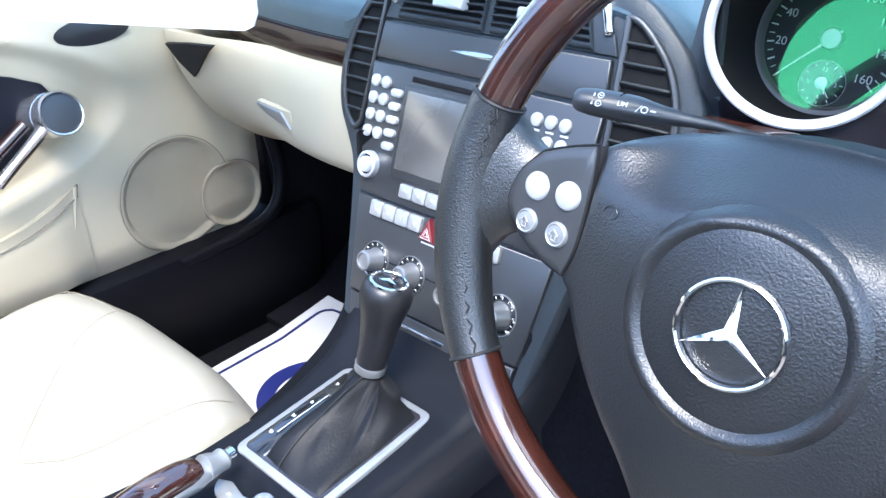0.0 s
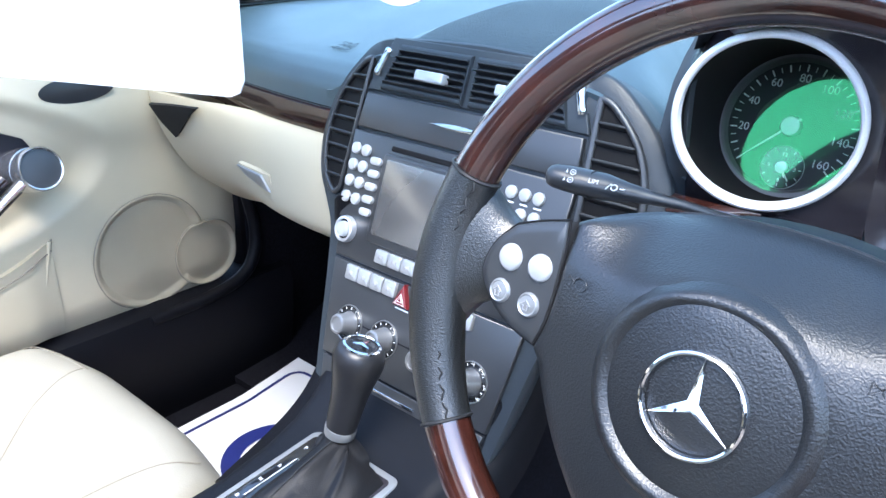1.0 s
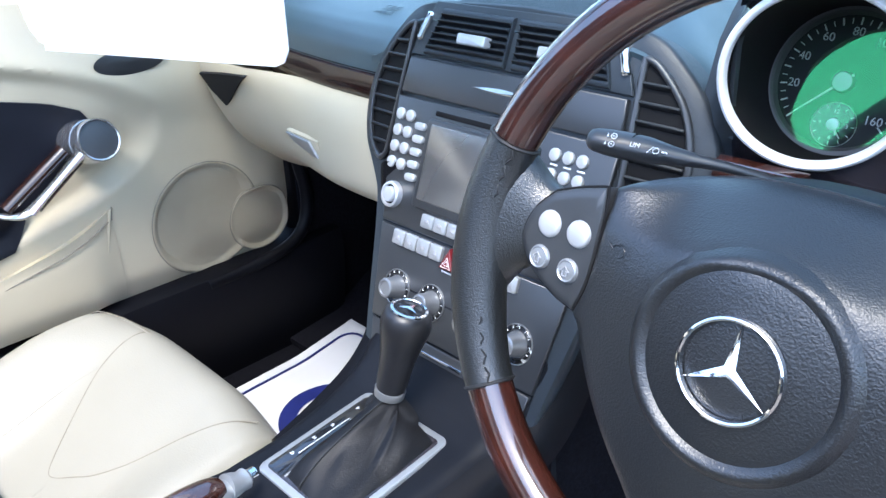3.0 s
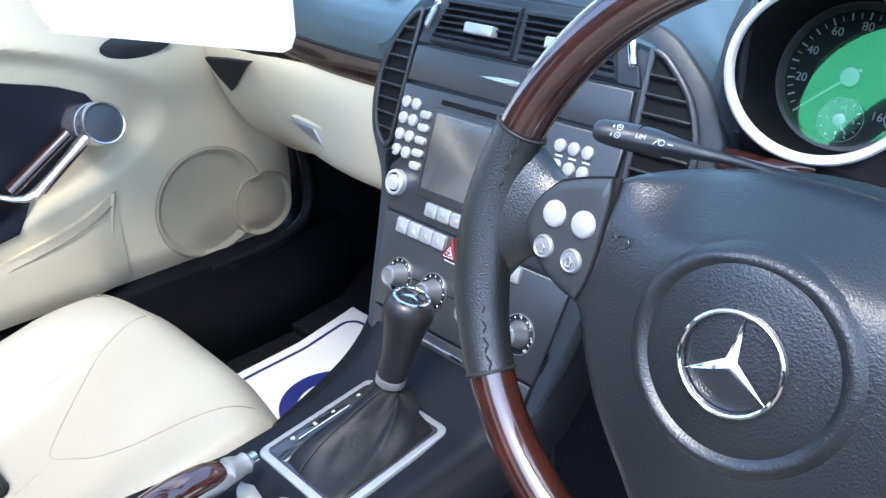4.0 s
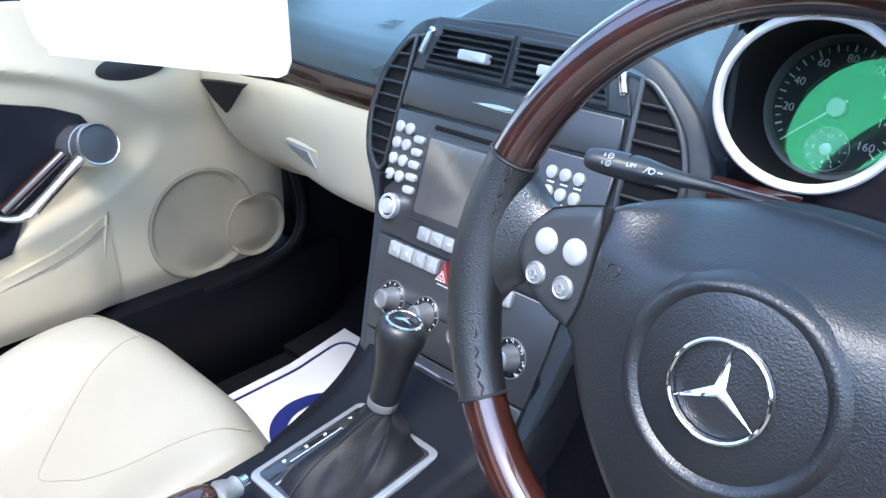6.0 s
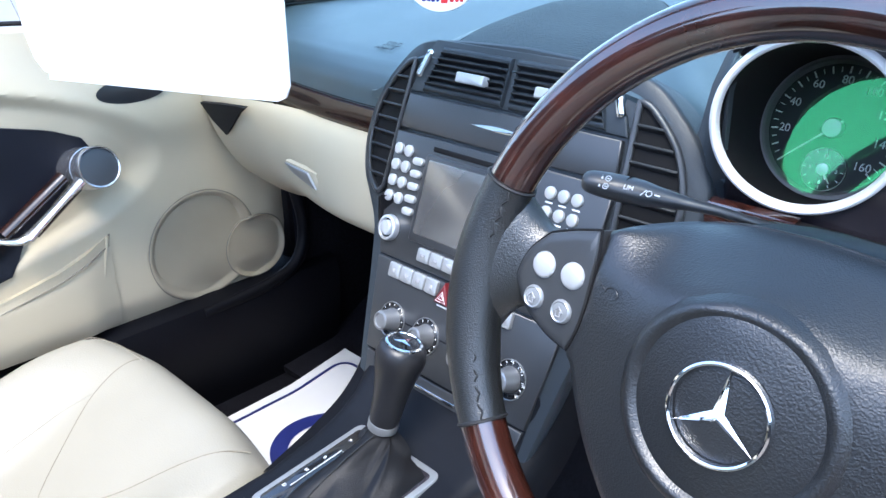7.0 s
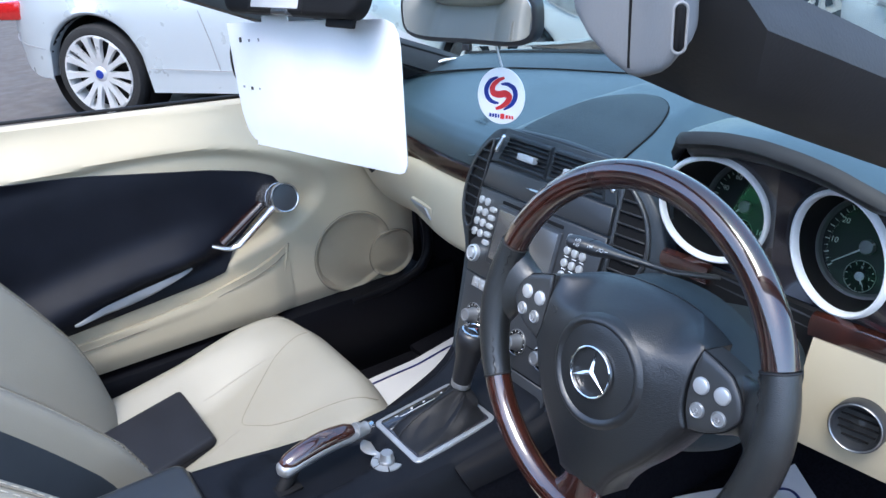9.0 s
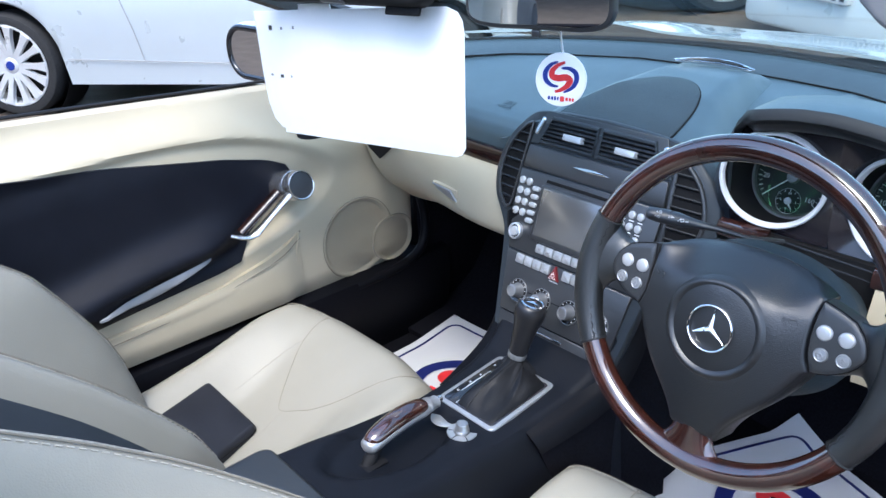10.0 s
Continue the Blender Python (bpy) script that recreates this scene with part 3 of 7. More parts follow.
def dial(x, y, r, parent, deep=0.020, marks=11):
    c = Matrix.Translation((x, y, 0.005))
    d = part("dial", moved(lathe([(r * 1.30, -0.004), (r * 1.30, 0.0012), (r * 1.24, 0.002), (r * 1.0, 0.001)], 36), S @ c), GLOSSB, parent, "round dial with a silver knob")
    part("dial_ring", moved(lathe([(r * 1.33, -0.003), (r * 1.36, 0.0016), (r * 1.33, 0.0026), (r * 1.28, 0.0020)], 36), S @ c), KNOB, d)
    part("dial_knob", moved(lathe([(r * 0.88, 0.0), (r * 0.85, 0.003), (r * 0.76, 0.005), (r * 0.73, deep - 0.002), (r * 0.68, deep), (r * 0.54, deep + 0.0006), (r * 0.51, deep - 0.001), (0, deep - 0.001)], 40), S @ c), KNOB, d, "satin silver knob")
    for i in range(marks):
        a = math.radians(225 - 270 * i / (marks - 1))
        q = Matrix.Rotation(a - math.pi / 2, 4, "Z")
        part("dial_mark", moved(box((0, r * 1.13, 0.0022), (0.0007, 0.0024, 0.0004)), S @ c @ q), WHITE, d)
    return d


VM = S @ Matrix.Translation((-0.1275, 0.093, 0.005))
vk = part("volume_knob", moved(lathe([(0.0150, -0.002), (0.0150, 0.004), (0.0142, 0.0075), (0.0118, 0.0085), (0.0108, 0.006)], 40), VM), SILVER, radio, "satin silver ring with the sky's reflection in its colour of the volume knob")
part("knob_groove", moved(lathe([(0.0115, 0.005), (0.0085, 0.005), (0.0085, 0.0075)], 32), VM), VENTD, vk)
part("knob_cap", moved(lathe([(0.0088, 0.004), (0.0086, 0.0092), (0.0078, 0.0102), (0, 0.0106)], 32), VM), SILVER, vk)
for k, x in enumerate((-0.0905, -0.034, 0.029, 0.0925)):
    dk = dial(x, -0.006, 0.0155, clim)
    if k == 3:
        for tx, a in (("20", 150), ("22", 95), ("24", 45), ("26", 0), ("28", -40)):
            words(tx, 0.0042, S @ Matrix.Translation((x + 0.0193 * math.cos(radians(a)), -0.006 + 0.0193 * math.sin(radians(a)), 0.0068)), WHITE, dk)

# two upper vents
def upper_vent(xa, xb, ya, yb, parent, tabx):
    vent = part("air_vent", moved(prism([(xa[0], ya), (xb[0], ya), (xb[1], yb), (xa[1], yb)], -0.001, 0.0022, 0.0003), S), VENTD, parent, "black slatted air vent with a silver tab")
    rim = [(xa[0], ya), (xb[0], ya), (xb[1], yb), (xa[1], yb)]
    part("vent_frame", moved(tube(smooth_line([(x, y, 0.004) for x, y in rim], 1, True), 0.0042, 10, closed=True, up=(0, 0, 1)), S), SHIELD, vent)
    for k in range(6):
        t = (k + 0.6) / 6.2
        y = ya + (yb - ya) * t
        a, b = xa[0] + (xa[1] - xa[0]) * t, xb[0] + (xb[1] - xb[0]) * t
        part("vent_slat", moved(box(((a + b) / 2, y, 0.0075), (b - a - 0.002, 0.0017, 0.009), 0.0006, Matrix.Rotation(radians(-24), 4, "X"), 1), S), SLATM, vent)
    for k in range(5):
        x = xa[0] + (xb[0] - xa[0]) * (k + 1) / 6
        part("vent_vane", moved(box((x + (xa[1] - xa[0]) * 0.4, (ya + yb) / 2, 0.0022), (0.001, (yb - ya) * 0.9, 0.002)), S), VENTD, vent)
    part("vent_tab", moved(prism(rrect(0.040, 0.0110, 0.002, 4, tabx, (ya + yb) / 2 - 0.004), 0.008, 0.019, 0.0016), S), BUTTON, vent, "satin silver vent tab")
    return vent


panel([(-0.150, 0.249), (0.150, 0.249), (0.124, 0.309), (-0.124, 0.309)], -0.002, 0.003, 0.0015, SHIELD, "vent_bezel")
upper_vent((-0.124, -0.106), (-0.007, -0.006), 0.255, 0.298, stack, -0.048)
upper_vent((0.005, 0.005), (0.124, 0.106), 0.255, 0.298, stack, 0.062)
for s in (-1, 1):
    part("vent_wheel", moved(prism(rrect(0.010, 0.034, 0.004, 3, 0, 0), 0.0, 0.008, 0.003), S @ Matrix.Translation((s * 0.132, 0.281, 0.0)) @ Matrix.Rotation(s * 0.38, 4, "Z")), CHROME, stack, "chrome vent thumbwheel")

for tx, sz, yy in (("SRS", 0.020, 0.386), ("AIRBAG", 0.0100, 0.371)):
    zz = dash_base(yy)
    words(tx, sz, axes((-0.315, yy + 0.004, zz + 0.0022), (1, 0.0, 0.0), (0, 1, 0.20)), LEDGE, dash)

# two flank vents
dlin = smooth_line([(0.161, 0.135, 0), (0.174, 0.128, 0), (0.200, 0.148, 0), (0.2135, 0.182, 0), (0.211, 0.215, 0), (0.196, 0.249, 0), (0.168, 0.277, 0), (0.152, 0.284, 0)], 5)
for s in (-1, 1):
    o = [(s * p.x, p.y) for p in dlin]
    fv = part("flank_vent", bend(prism(o, -0.002, 0.0015, 0.0003)), VENTD, stack, "tall curved black side vent")
    part("vent_rim", bend(tube([(x, y, 0.0028) for x, y in o], 0.0034, 10, closed=True)), SATIN, fv)
    for k in range(8):
        y = 0.146 + 0.0165 * k
        x1 = next(p.x + (q.x - p.x) * (y - p.y) / (q.y - p.y) for p, q in zip(dlin[5:], dlin[6:]) if p.y <= y <= q.y) - 0.0035
        x0 = 0.161 - 0.0604 * (y - 0.135) + 0.0025
        if x1 - x0 < 0.006:
            continue
        b = box(((x0 + x1) / 2 * s, y, 0.0036), (x1 - x0, 0.0030, 0.0060), 0.0008, Matrix.Rotation(radians(-35), 4, "X"), 1)
        bmesh.ops.subdivide_edges(b, edges=[e for e in b.edges if abs(e.verts[0].co.x - e.verts[1].co.x) > 0.004], cuts=4)
        part("vent_slat", bend(b), SLATM, fv)

# ---- the centre console ----
console = thing("centre_console", "dark grey centre console with gear gate and handbrake", "car console", (CX, -0.2, 0.08))
sec = [(-0.80, 0.455, -0.135, 0.090), (-0.45, 0.455, -0.135, 0.085), (-0.312, 0.452, -0.130, 0.080), (-0.305, 0.456, -0.130, 0.080), (-0.25, 0.450, -0.128, 0.078), (-0.18, 0.440, -0.124, 0.076), (-0.05, 0.429, -0.116, 0.074), (0.02, 0.430, -0.118, 0.077), (0.08, 0.436, -0.124, 0.082), (0.12, 0.444, -0.130, 0.087), (0.15, 0.458, -0.134, 0.092), (0.172, 0.480, -0.138, 0.098), (0.184, 0.51, -0.141, 0.104), (0.192, 0.54, -0.143, 0.108)]


def sect(y):
    return [interp(y, [(a[0], a[k]) for a in sec]) for k in (1, 2, 3)]


def console_z(x, y):
    z = sect(y)[0]
    e = ((x + 0.045) / 0.062) ** 2 + ((y + 0.155) / 0.12) ** 2
    return z - 0.016 * ease(1.12, 0.75, e)


rows = []
ys = [-0.80, -0.6, -0.45, -0.33, -0.312, -0.305] + [-0.30 + 0.01 * i for i in range(46)] + [0.165, 0.172, 0.178, 0.184, 0.192]
for y in ys:
    z, xl, xr = sect(y)
    row = [(xl - 0.045, y + 0.02, 0.08), (xl - 0.026, y + 0.01, 0.25), (xl - 0.012, y, z - 0.08), (xl - 0.002, y, z - 0.030), (xl + 0.003, y, z - 0.010), (xl + 0.012, y, z - 0.001)]
    row += [(xl + 0.02 + (xr - xl - 0.04) * i / 20, y, console_z(xl + 0.02 + (xr - xl - 0.04) * i / 20, y)) for i in range(21)]
    row += [(xr - 0.010, y, z - 0.002), (xr - 0.002, y, z - 0.012), (xr + 0.002, y, z - 0.032), (xr + 0.010, y, z - 0.09), (xr + 0.02, y + 0.01, 0.25), (xr + 0.03, y + 0.02, 0.08)]
    rows.append(row)
part("console_body", solid(loft(rows), 0.006), CONS, console, "dark grained console shell with an oval tray")
bm = prism(rrect(0.212, 0.50, 0.02, 5), 0, 0.026, 0.008)
part("armrest_lid", moved(bm, Matrix.Translation((-0.024, -0.562, 0.447))), LEATHER, console, "black leather armrest lid")
part("lid_gap", tube([(-0.132, -0.3085, 0.447), (-0.12, -0.3085, 0.4535), (-0.02, -0.3085, 0.4535), (0.068, -0.3085, 0.4535), (0.078, -0.3085, 0.447)], 0.002, 6), VENTD, console)
for s in (-1, 1):
    ed = smooth_line([(0.150, 0.240, 0.66), (0.147, 0.232, 0.58), (0.143, 0.218, 0.52), (0.136, 0.190, 0.470), (0.128, 0.150, 0.440), (0.118, 0.095, 0.424), (0.104, 0.02, 0.413)], 5)
    rowsw = []
    for p in ed:
        x = CX + s * p.x
        rowsw.append([(x - s * 0.035, p.y + 0.004, p.z + 0.004), (x - s * 0.008, p.y - 0.003, p.z + 0.002), (x, p.y, p.z - 0.006), (x + s * 0.004, p.y + 0.012, p.z - 0.03), (x + s * 0.012, p.y + 0.05, p.z - 0.12), (x + s * 0.022, p.y + 0.07, 0.09)])
    part("console_flank", solid(loft([r[:4] for r in rowsw]), 0.006), FLANK, console, "dark sweeping flank of the tunnel", 60)
    part("flank_carpet", solid(loft([r[3:] for r in rowsw]), 0.006), CARPET, console, "black carpet on the side of the tunnel", 60)
    part("tunnel_side", solid(loft([[(CX + s * 0.15, y, z) for z in (0.09, 0.35, 0.62)] for y in (0.26, 0.5, 0.8)]), 0.006), CARPET, console)

# gear gate
GT = axes((-0.020, 0.046, 0.4345), (1, 0, 0.0), (0, 1, 0.085))
gate = part("gate_plate", moved(prism(rrect(0.126, 0.150, 0.010, 4), -0.003, 0.0035, 0.0015), GT), BUTTOND, console, "satin silver gear gate frame")
part("gate_inlay", moved(prism(rrect(0.112, 0.134, 0.006, 4), 0.001, 0.0040, 0.0003), GT), COATP, gate, "gloss black gate inlay")
part("selector_strip", moved(prism(rrect(0.026, 0.132, 0.004, 4, -0.042, 0.0), 0.002, 0.0046, 0.0004), GT), GLOSSB, gate, "gloss black selector strip")
part("strip_edge", moved(prism(rrect(0.0022, 0.128, 0.0008, 3, -0.028, 0.0), 0.002, 0.0050, 0.0006), GT), BUTTOND, gate)
part("gate_print", moved(tube([Vector((x, y, 0.0047)) for x, y in [(-0.043, -0.036), (-0.043, 0.030), (-0.037, 0.030), (-0.037, 0.046)]], 0.0004, 5), GT), WHITE, gate)
for tx, y in (("D", -0.040), ("N", -0.012), ("R", 0.012), ("P", 0.046)):
    words(tx, 0.0055, GT @ Matrix.Translation((-0.048, y, 0.0048)), WHITE, gate)

KNOBL = mat("knob_leather", (0.012, 0.012, 0.014), 0.36, var=0.15, scale=25, bump=0.08, bscale=900, cells=True, spec=0.5)
GAIT = mat("gaiter_leather", (0.005, 0.005, 0.006), 0.42, var=0.2, scale=25, bump=0.3, bscale=900, cells=True, spec=0.28)
# gear lever with its gaiter
lever = thing("gear_lever", "black leather gear lever with gaiter and badge cap", "gear lever", (-0.02, 0.05, 0.438))
top, low = Vector((-0.012, 0.124, 0.575)), Vector((-0.029, 0.106, 0.478))
axis = (top - low).normalized()
KN = axes(low, axis.orthogonal(), axis.cross(axis.orthogonal()))
L = (top - low).length
part("grip", moved(lathe([(0.0125, 0.002), (0.0152, 0.004), (0.0164, 0.012), (0.0172, 0.028), (0.0187, 0.044), (0.0212, 0.058), (0.0240, 0.071), (0.0258, L - 0.020), (0.0256, L - 0.014), (0.0240, L - 0.007), (0.0212, L - 0.0025), (0.0175, L - 0.0005), (0, L - 0.0005)], 40), KN), KNOBL, lever, "black leather shift knob")
part("collar", moved(lathe([(0.0140, -0.006), (0.0158, -0.005), (0.0164, 0.0025), (0.0158, 0.004), (0.012, 0.004)], 36), KN), KNOB, lever, "satin silver collar")
cap = part("badge_cap", moved(lathe([(0.0195, L - 0.003), (0.0190, L), (0.0170, L + 0.0008), (0.0158, L - 0.0002)], 36), KN), CHROME, lever, "chrome rimmed badge")
part("badge_face", moved(lathe([(0.0160, L - 0.0006), (0, L + 0.0002)], 30), KN), GLOSSB, cap)
def star_bm(r, w, h):
    """A three-pointed badge star in a local frame."""
    b = bmesh.new()
    c = b.verts.new((0, 0, h))
    ring = []
    for k in range(3):
        a = math.pi / 2 + k * 2 * math.pi / 3
        ring += [b.verts.new((r * math.cos(a), r * math.sin(a), h * 0.15)), b.verts.new((w * math.cos(a + math.pi / 3), w * math.sin(a + math.pi / 3), 0))]
    for i in range(6):
        b.faces.new((c, ring[i], ring[(i + 1) % 6]))
    d = b.verts.new((0, 0, -0.0005))
    for i in range(6):
        b.faces.new((d, ring[(i + 1) % 6], ring[i]))
    return b


part("badge_star", moved(star_bm(0.0155, 0.0028, 0.0018), axes(top + axis * 0.0005, (1, 0.2, 0), (-0.15, 1, -0.2))), CHROME, cap)
rows = []
N = 64
for j in range(15):
    t = j / 14
    row = []
    for i in range(N):
        a = 2 * math.pi * i / N
        c, s = math.cos(a), math.sin(a)
        k = 1 / max(abs(c), abs(s))
        sq = Vector((0.013 + 0.041 * c * (k * 0.85 + 0.15), -0.001 + 0.064 * s * (k * 0.85 + 0.15), 0.004))
        base = GT @ sq
        up = low + KN.to_3x3() @ Vector((0.013 * c, 0.013 * s, -0.006))
        p = base.lerp(up, t ** 1.25)
        p.z = base.z + (up.z - base.z) * t ** 0.95
        w = math.sin(math.pi * t)
        fold = 0.0120 * (abs(math.sin(2.5 * a + 3.2 * t)) ** 0.6 - 0.6) * w + 0.0030 * math.sin(7 * a - 6 * t) * w * w
        out_ = Vector((p.x - (low.x + 0.002), p.y - low.y, 0))
        pinch = -0.007 * w
        if out_.length > 1e-6:
            p = p + out_.normalized() * (fold + pinch * (0.5 + 0.5 * math.cos(4 * a)))
        p.z += 0.005 * w * math.sin(3 * a + 1)
        row.append(p)
    rows.append(row)
part("gaiter", loft(rows, cu=True, caps=True), GAIT, lever, "creased black leather gaiter", smooth=60)
part("gaiter_seam", tube([r[int(N * 0.70)] + Vector((0, -0.0006, 0.0008)) for r in rows], 0.0008, 6), STITCHB, lever)

# handbrake
hb = thing("handbrake", "handbrake lever with a burr wood grip and silver ends", "handbrake", (-0.045, -0.16, 0.428))
ax0, ax1 = Vector((-0.040, -0.200, 0.457)), Vector((-0.054, -0.062, 0.452))
hp = [ax0.lerp(ax1, i / 20) + Vector((0, 0, 0.010 * math.sin(math.pi * i / 20))) for i in range(21)]
shell = [hp[0].lerp(hp[1], -1.2 + 0.5 * k) for k in range(3)] + hp[1:17] + [hp[17], hp[18], hp[19]]
base_r = [0.0020, 0.0105, 0.0145] + [0.0158 + 0.0020 * math.sin(math.pi * k / 15) for k in range(16)] + [0.0140, 0.0115, 0.0095]
part("grip_shell", tube([p - Vector((0, 0, 0.003)) for p in shell], base_r, 24, flat=0.78), BUTTOND, hb, "satin silver shell of the grip")
wd = [hp[0].lerp(hp[1], -0.4)] + hp[0:18]
part("grip", tube([p + Vector((0, 0, 0.0035)) for p in wd], [0.0030, 0.0092, 0.0130] + [0.0150 + 0.0022 * math.sin(math.pi * k / 14) for k in range(14)] + [0.0142, 0.0110], 24, flat=0.80), WOOD, hb, "polished burr wood grip")
part("nose", tube([hp[-3], hp[-2], hp[-1], ax1 + (ax1 - ax0) * 0.05, ax1 + (ax1 - ax0) * 0.08], [0.0130, 0.0118, 0.0100, 0.0105, 0.006], 18), BUTTOND, hb, "satin silver nose")
part("release_button", tube([ax1 + (ax1 - ax0) * 0.06, ax1 + (ax1 - ax0) * 0.13], [0.0065, 0.006], 14), CHROME, hb)
part("arm", tube([(-0.040, -0.185, 0.447), (-0.038, -0.200, 0.432), (-0.036, -0.212, 0.415)], [0.010, 0.011, 0.011], 12), DARK, hb)
part("slot", box((-0.032, -0.206, 0.4275), (0.026, 0.050, 0.004), 0.0015), VENTD, hb)

# mirror adjuster knob and switch on the console
adj = thing("mirror_adjuster", "small round adjuster knob on a segmented silver disc", "control knob", (0.006, -0.052, 0.430))
AJ = axes((0.010, -0.060, 0.4295), (1, 0, 0), (0, 1, -0.06))
for k in range(4):
    a0 = radians(62 * k - 205)
    b = lathe([(0.0125, 0.0), (0.0125, 0.002), (0.023, 0.002), (0.0235, 0.0)], 8, a0=a0, a1=a0 + radians(56))
    part("disc_segment", moved(solid(b, 0.0006), AJ), BUTTOND, adj)
part("knob", moved(lathe([(0.0118, 0.0), (0.0118, 0.006), (0.0105, 0.0075), (0.0095, 0.016), (0.0085, 0.0175), (0, 0.0172)], 26), AJ), KNOB, adj, "ribbed grey knob")
for k in range(4):
    part("knob_print", moved(box((0.0045 * math.cos(k * 1.5708), 0.0045 * math.sin(k * 1.5708), 0.0176), (0.0022, 0.0022, 0.0006)), AJ), GREYMARK, adj)
sw = thing("console_switch", "silver rocker switch beside the handbrake", "switch", (-0.022, -0.062, 0.430))
RK = axes((-0.034, -0.052, 0.4290), (1, 0, 0), (0, 1, -0.05))
part("rocker", moved(prism([(0.025 * math.cos(a), 0.025 * math.sin(a)) for a in [radians(205 + 11 * i) for i in range(14)]] + [(0.012, -0.008), (-0.010, -0.004)], 0, 0.0022, 0.0008), RK), BUTTOND, sw)
part("switch_print", moved(box((0, 0, 0.0044), (0.006, 0.003, 0.0004)), RK @ Matrix.Translation((0.002, -0.016, -0.0020))), GREYMARK, sw)


# ---- instruments ----
binnacle = thing("instrument_binnacle", "twin instrument binnacle with silver ringed tubes under a hood", "instrument cluster", (0.36, 0.36, 0.70))
FA = radians(17)


def tube_plane(c, n):
    """The frame of a tube's mouth: centre c, facing n, its y axis upright."""
    n = Vector(n).normalized()
    x = Vector((0, 0, 1)).cross(n).normalized()
    return axes(c, x, n.cross(x))


MOUTHS = {"speedometer": tube_plane((0.270, 0.293, 0.8095), (0.22, -1, -0.07)), "rev_counter": tube_plane((0.432, 0.300, 0.804), (-0.30, -1, 0.0))}


def gauge(fx, fz, name, label, numbers, needle, small, subs):
    ring_m = MOUTHS[name]
    face_m = axes((fx, 0.370, fz), (1, 0, 0), (0, math.sin(FA), math.cos(FA)))
    R, r = 0.0672, 0.054
    turn = [2 * math.pi * i / 64 for i in range(64)]
    g = part(name, loft([[ring_m @ Vector((R * math.cos(a), R * math.sin(a), 0)) for a in turn],
                         [face_m @ Vector((r * 1.14 * math.cos(a), r * 1.14 * math.sin(a), 0.006)) for a in turn],
                         [face_m @ Vector((r * 1.0 * math.cos(a), r * 1.0 * math.sin(a), 0.0)) for a in turn]], cu=True), DARK, binnacle, label, 60)
    part("tube_ring", moved(lathe([(R - 0.0016, -0.006), (R - 0.0014, 0.000), (R - 0.0002, 0.0030), (R + 0.0018, 0.0040), (R + 0.0038, 0.0030), (R + 0.0052, 0.0002), (R + 0.0054, -0.010)], 96), ring_m), RINGM, g, "satin silver ring with the sky's reflection in its colour")
    part("bezel", moved(lathe([(r * 1.13, 0.0015), (r * 1.12, 0.0055), (r * 1.05, 0.0050), (r * 1.0, 0.0012)], 60), face_m), BEZELM, g, "grey inner bezel")
    f = part("dial_face", moved(lathe([(r * 1.02, 0.0), (0, 0.0)], 60), face_m), DIALF, g, "dark grey dial face")
    n = len(numbers)
    for i in range((n - 1) * 4 + 1):
        a = radians(222 - 264 * i / ((n - 1) * 4))
        big = i % 2 == 0
        q = Matrix.Rotation(a - math.pi / 2, 4, "Z")
        part("tick", moved(box((0, r * 0.915, 0.0006), (0.0013 if big else 0.0007, 0.0060 if big else 0.0044, 0.0004)), face_m @ q), WHITE, g)
    for i, tx in enumerate(numbers):
        if tx:
            a = radians(222 - 264 * i / (n - 1))
            words(tx, 0.0098, face_m @ Matrix.Translation((r * 0.755 * math.cos(a), r * 0.755 * math.sin(a), 0.0004)), WHITE, g)
    q = Matrix.Rotation(radians(needle) - math.pi / 2, 4, "Z")
    part("needle", moved(loft([[(-0.0011, -0.010, 0.005), (0.0011, -0.010, 0.005), (0.0011, -0.010, 0.0062), (-0.0011, -0.010, 0.0062)], [(-0.0005, r * 0.82, 0.005), (0.0005, r * 0.82, 0.005), (0.0005, r * 0.82, 0.0058), (-0.0005, r * 0.82, 0.0058)]], cu=True, caps=True), face_m @ q), WHITE, g, "white needle")
    part("needle_hub", moved(lathe([(0.0090, 0.001), (0.0090, 0.005), (0.0076, 0.0068), (0, 0.0072)], 28), face_m), KNOB, g)
    sx, sy = small
    sm = face_m @ Matrix.Translation((sx, sy, 0.0008))
    part("sub_dial_ring", moved(lathe([(0.0180, 0.0), (0.0183, 0.0006), (0.0186, 0.0)], 40), sm), WHITE, g)
    part("sub_dial_face", moved(lathe([(0.0178, 0.0), (0, 0.0002)], 40), sm), GLOSSB, g)
    for k in range(12):
        part("sub_tick", moved(box((0, 0.0155, 0.0005), (0.0007, 0.0026, 0.0003)), sm @ Matrix.Rotation(k * math.pi / 6, 4, "Z")), WHITE, g)
    for tx, a in subs:
        words(tx, 0.0048, sm @ Matrix.Translation((0.0110 * math.cos(radians(a)), 0.0110 * math.sin(radians(a)), 0.0004)), WHITE, g)
    part("sub_hub", moved(lathe([(0.0052, 0.0), (0.005, 0.0028), (0, 0.0034)], 22), sm), SILVER, g)
    for ang, ln in ((-52, 0.0135), (-60, 0.0095)):
        part("sub_needle", moved(box((0, ln / 2, 0.0024), (0.0009, ln, 0.0005)), sm @ Matrix.Rotation(radians(ang) - math.pi / 2, 4, "Z")), WHITE, g)
    ln = part("lens", moved(lathe([(r * 1.06, 0.0), (0, 0.0)], 48), face_m @ Matrix.Translation((0, 0, 0.010))), LENS, g, "clear green-coated lens")
    ln.visible_shadow = False
    return g


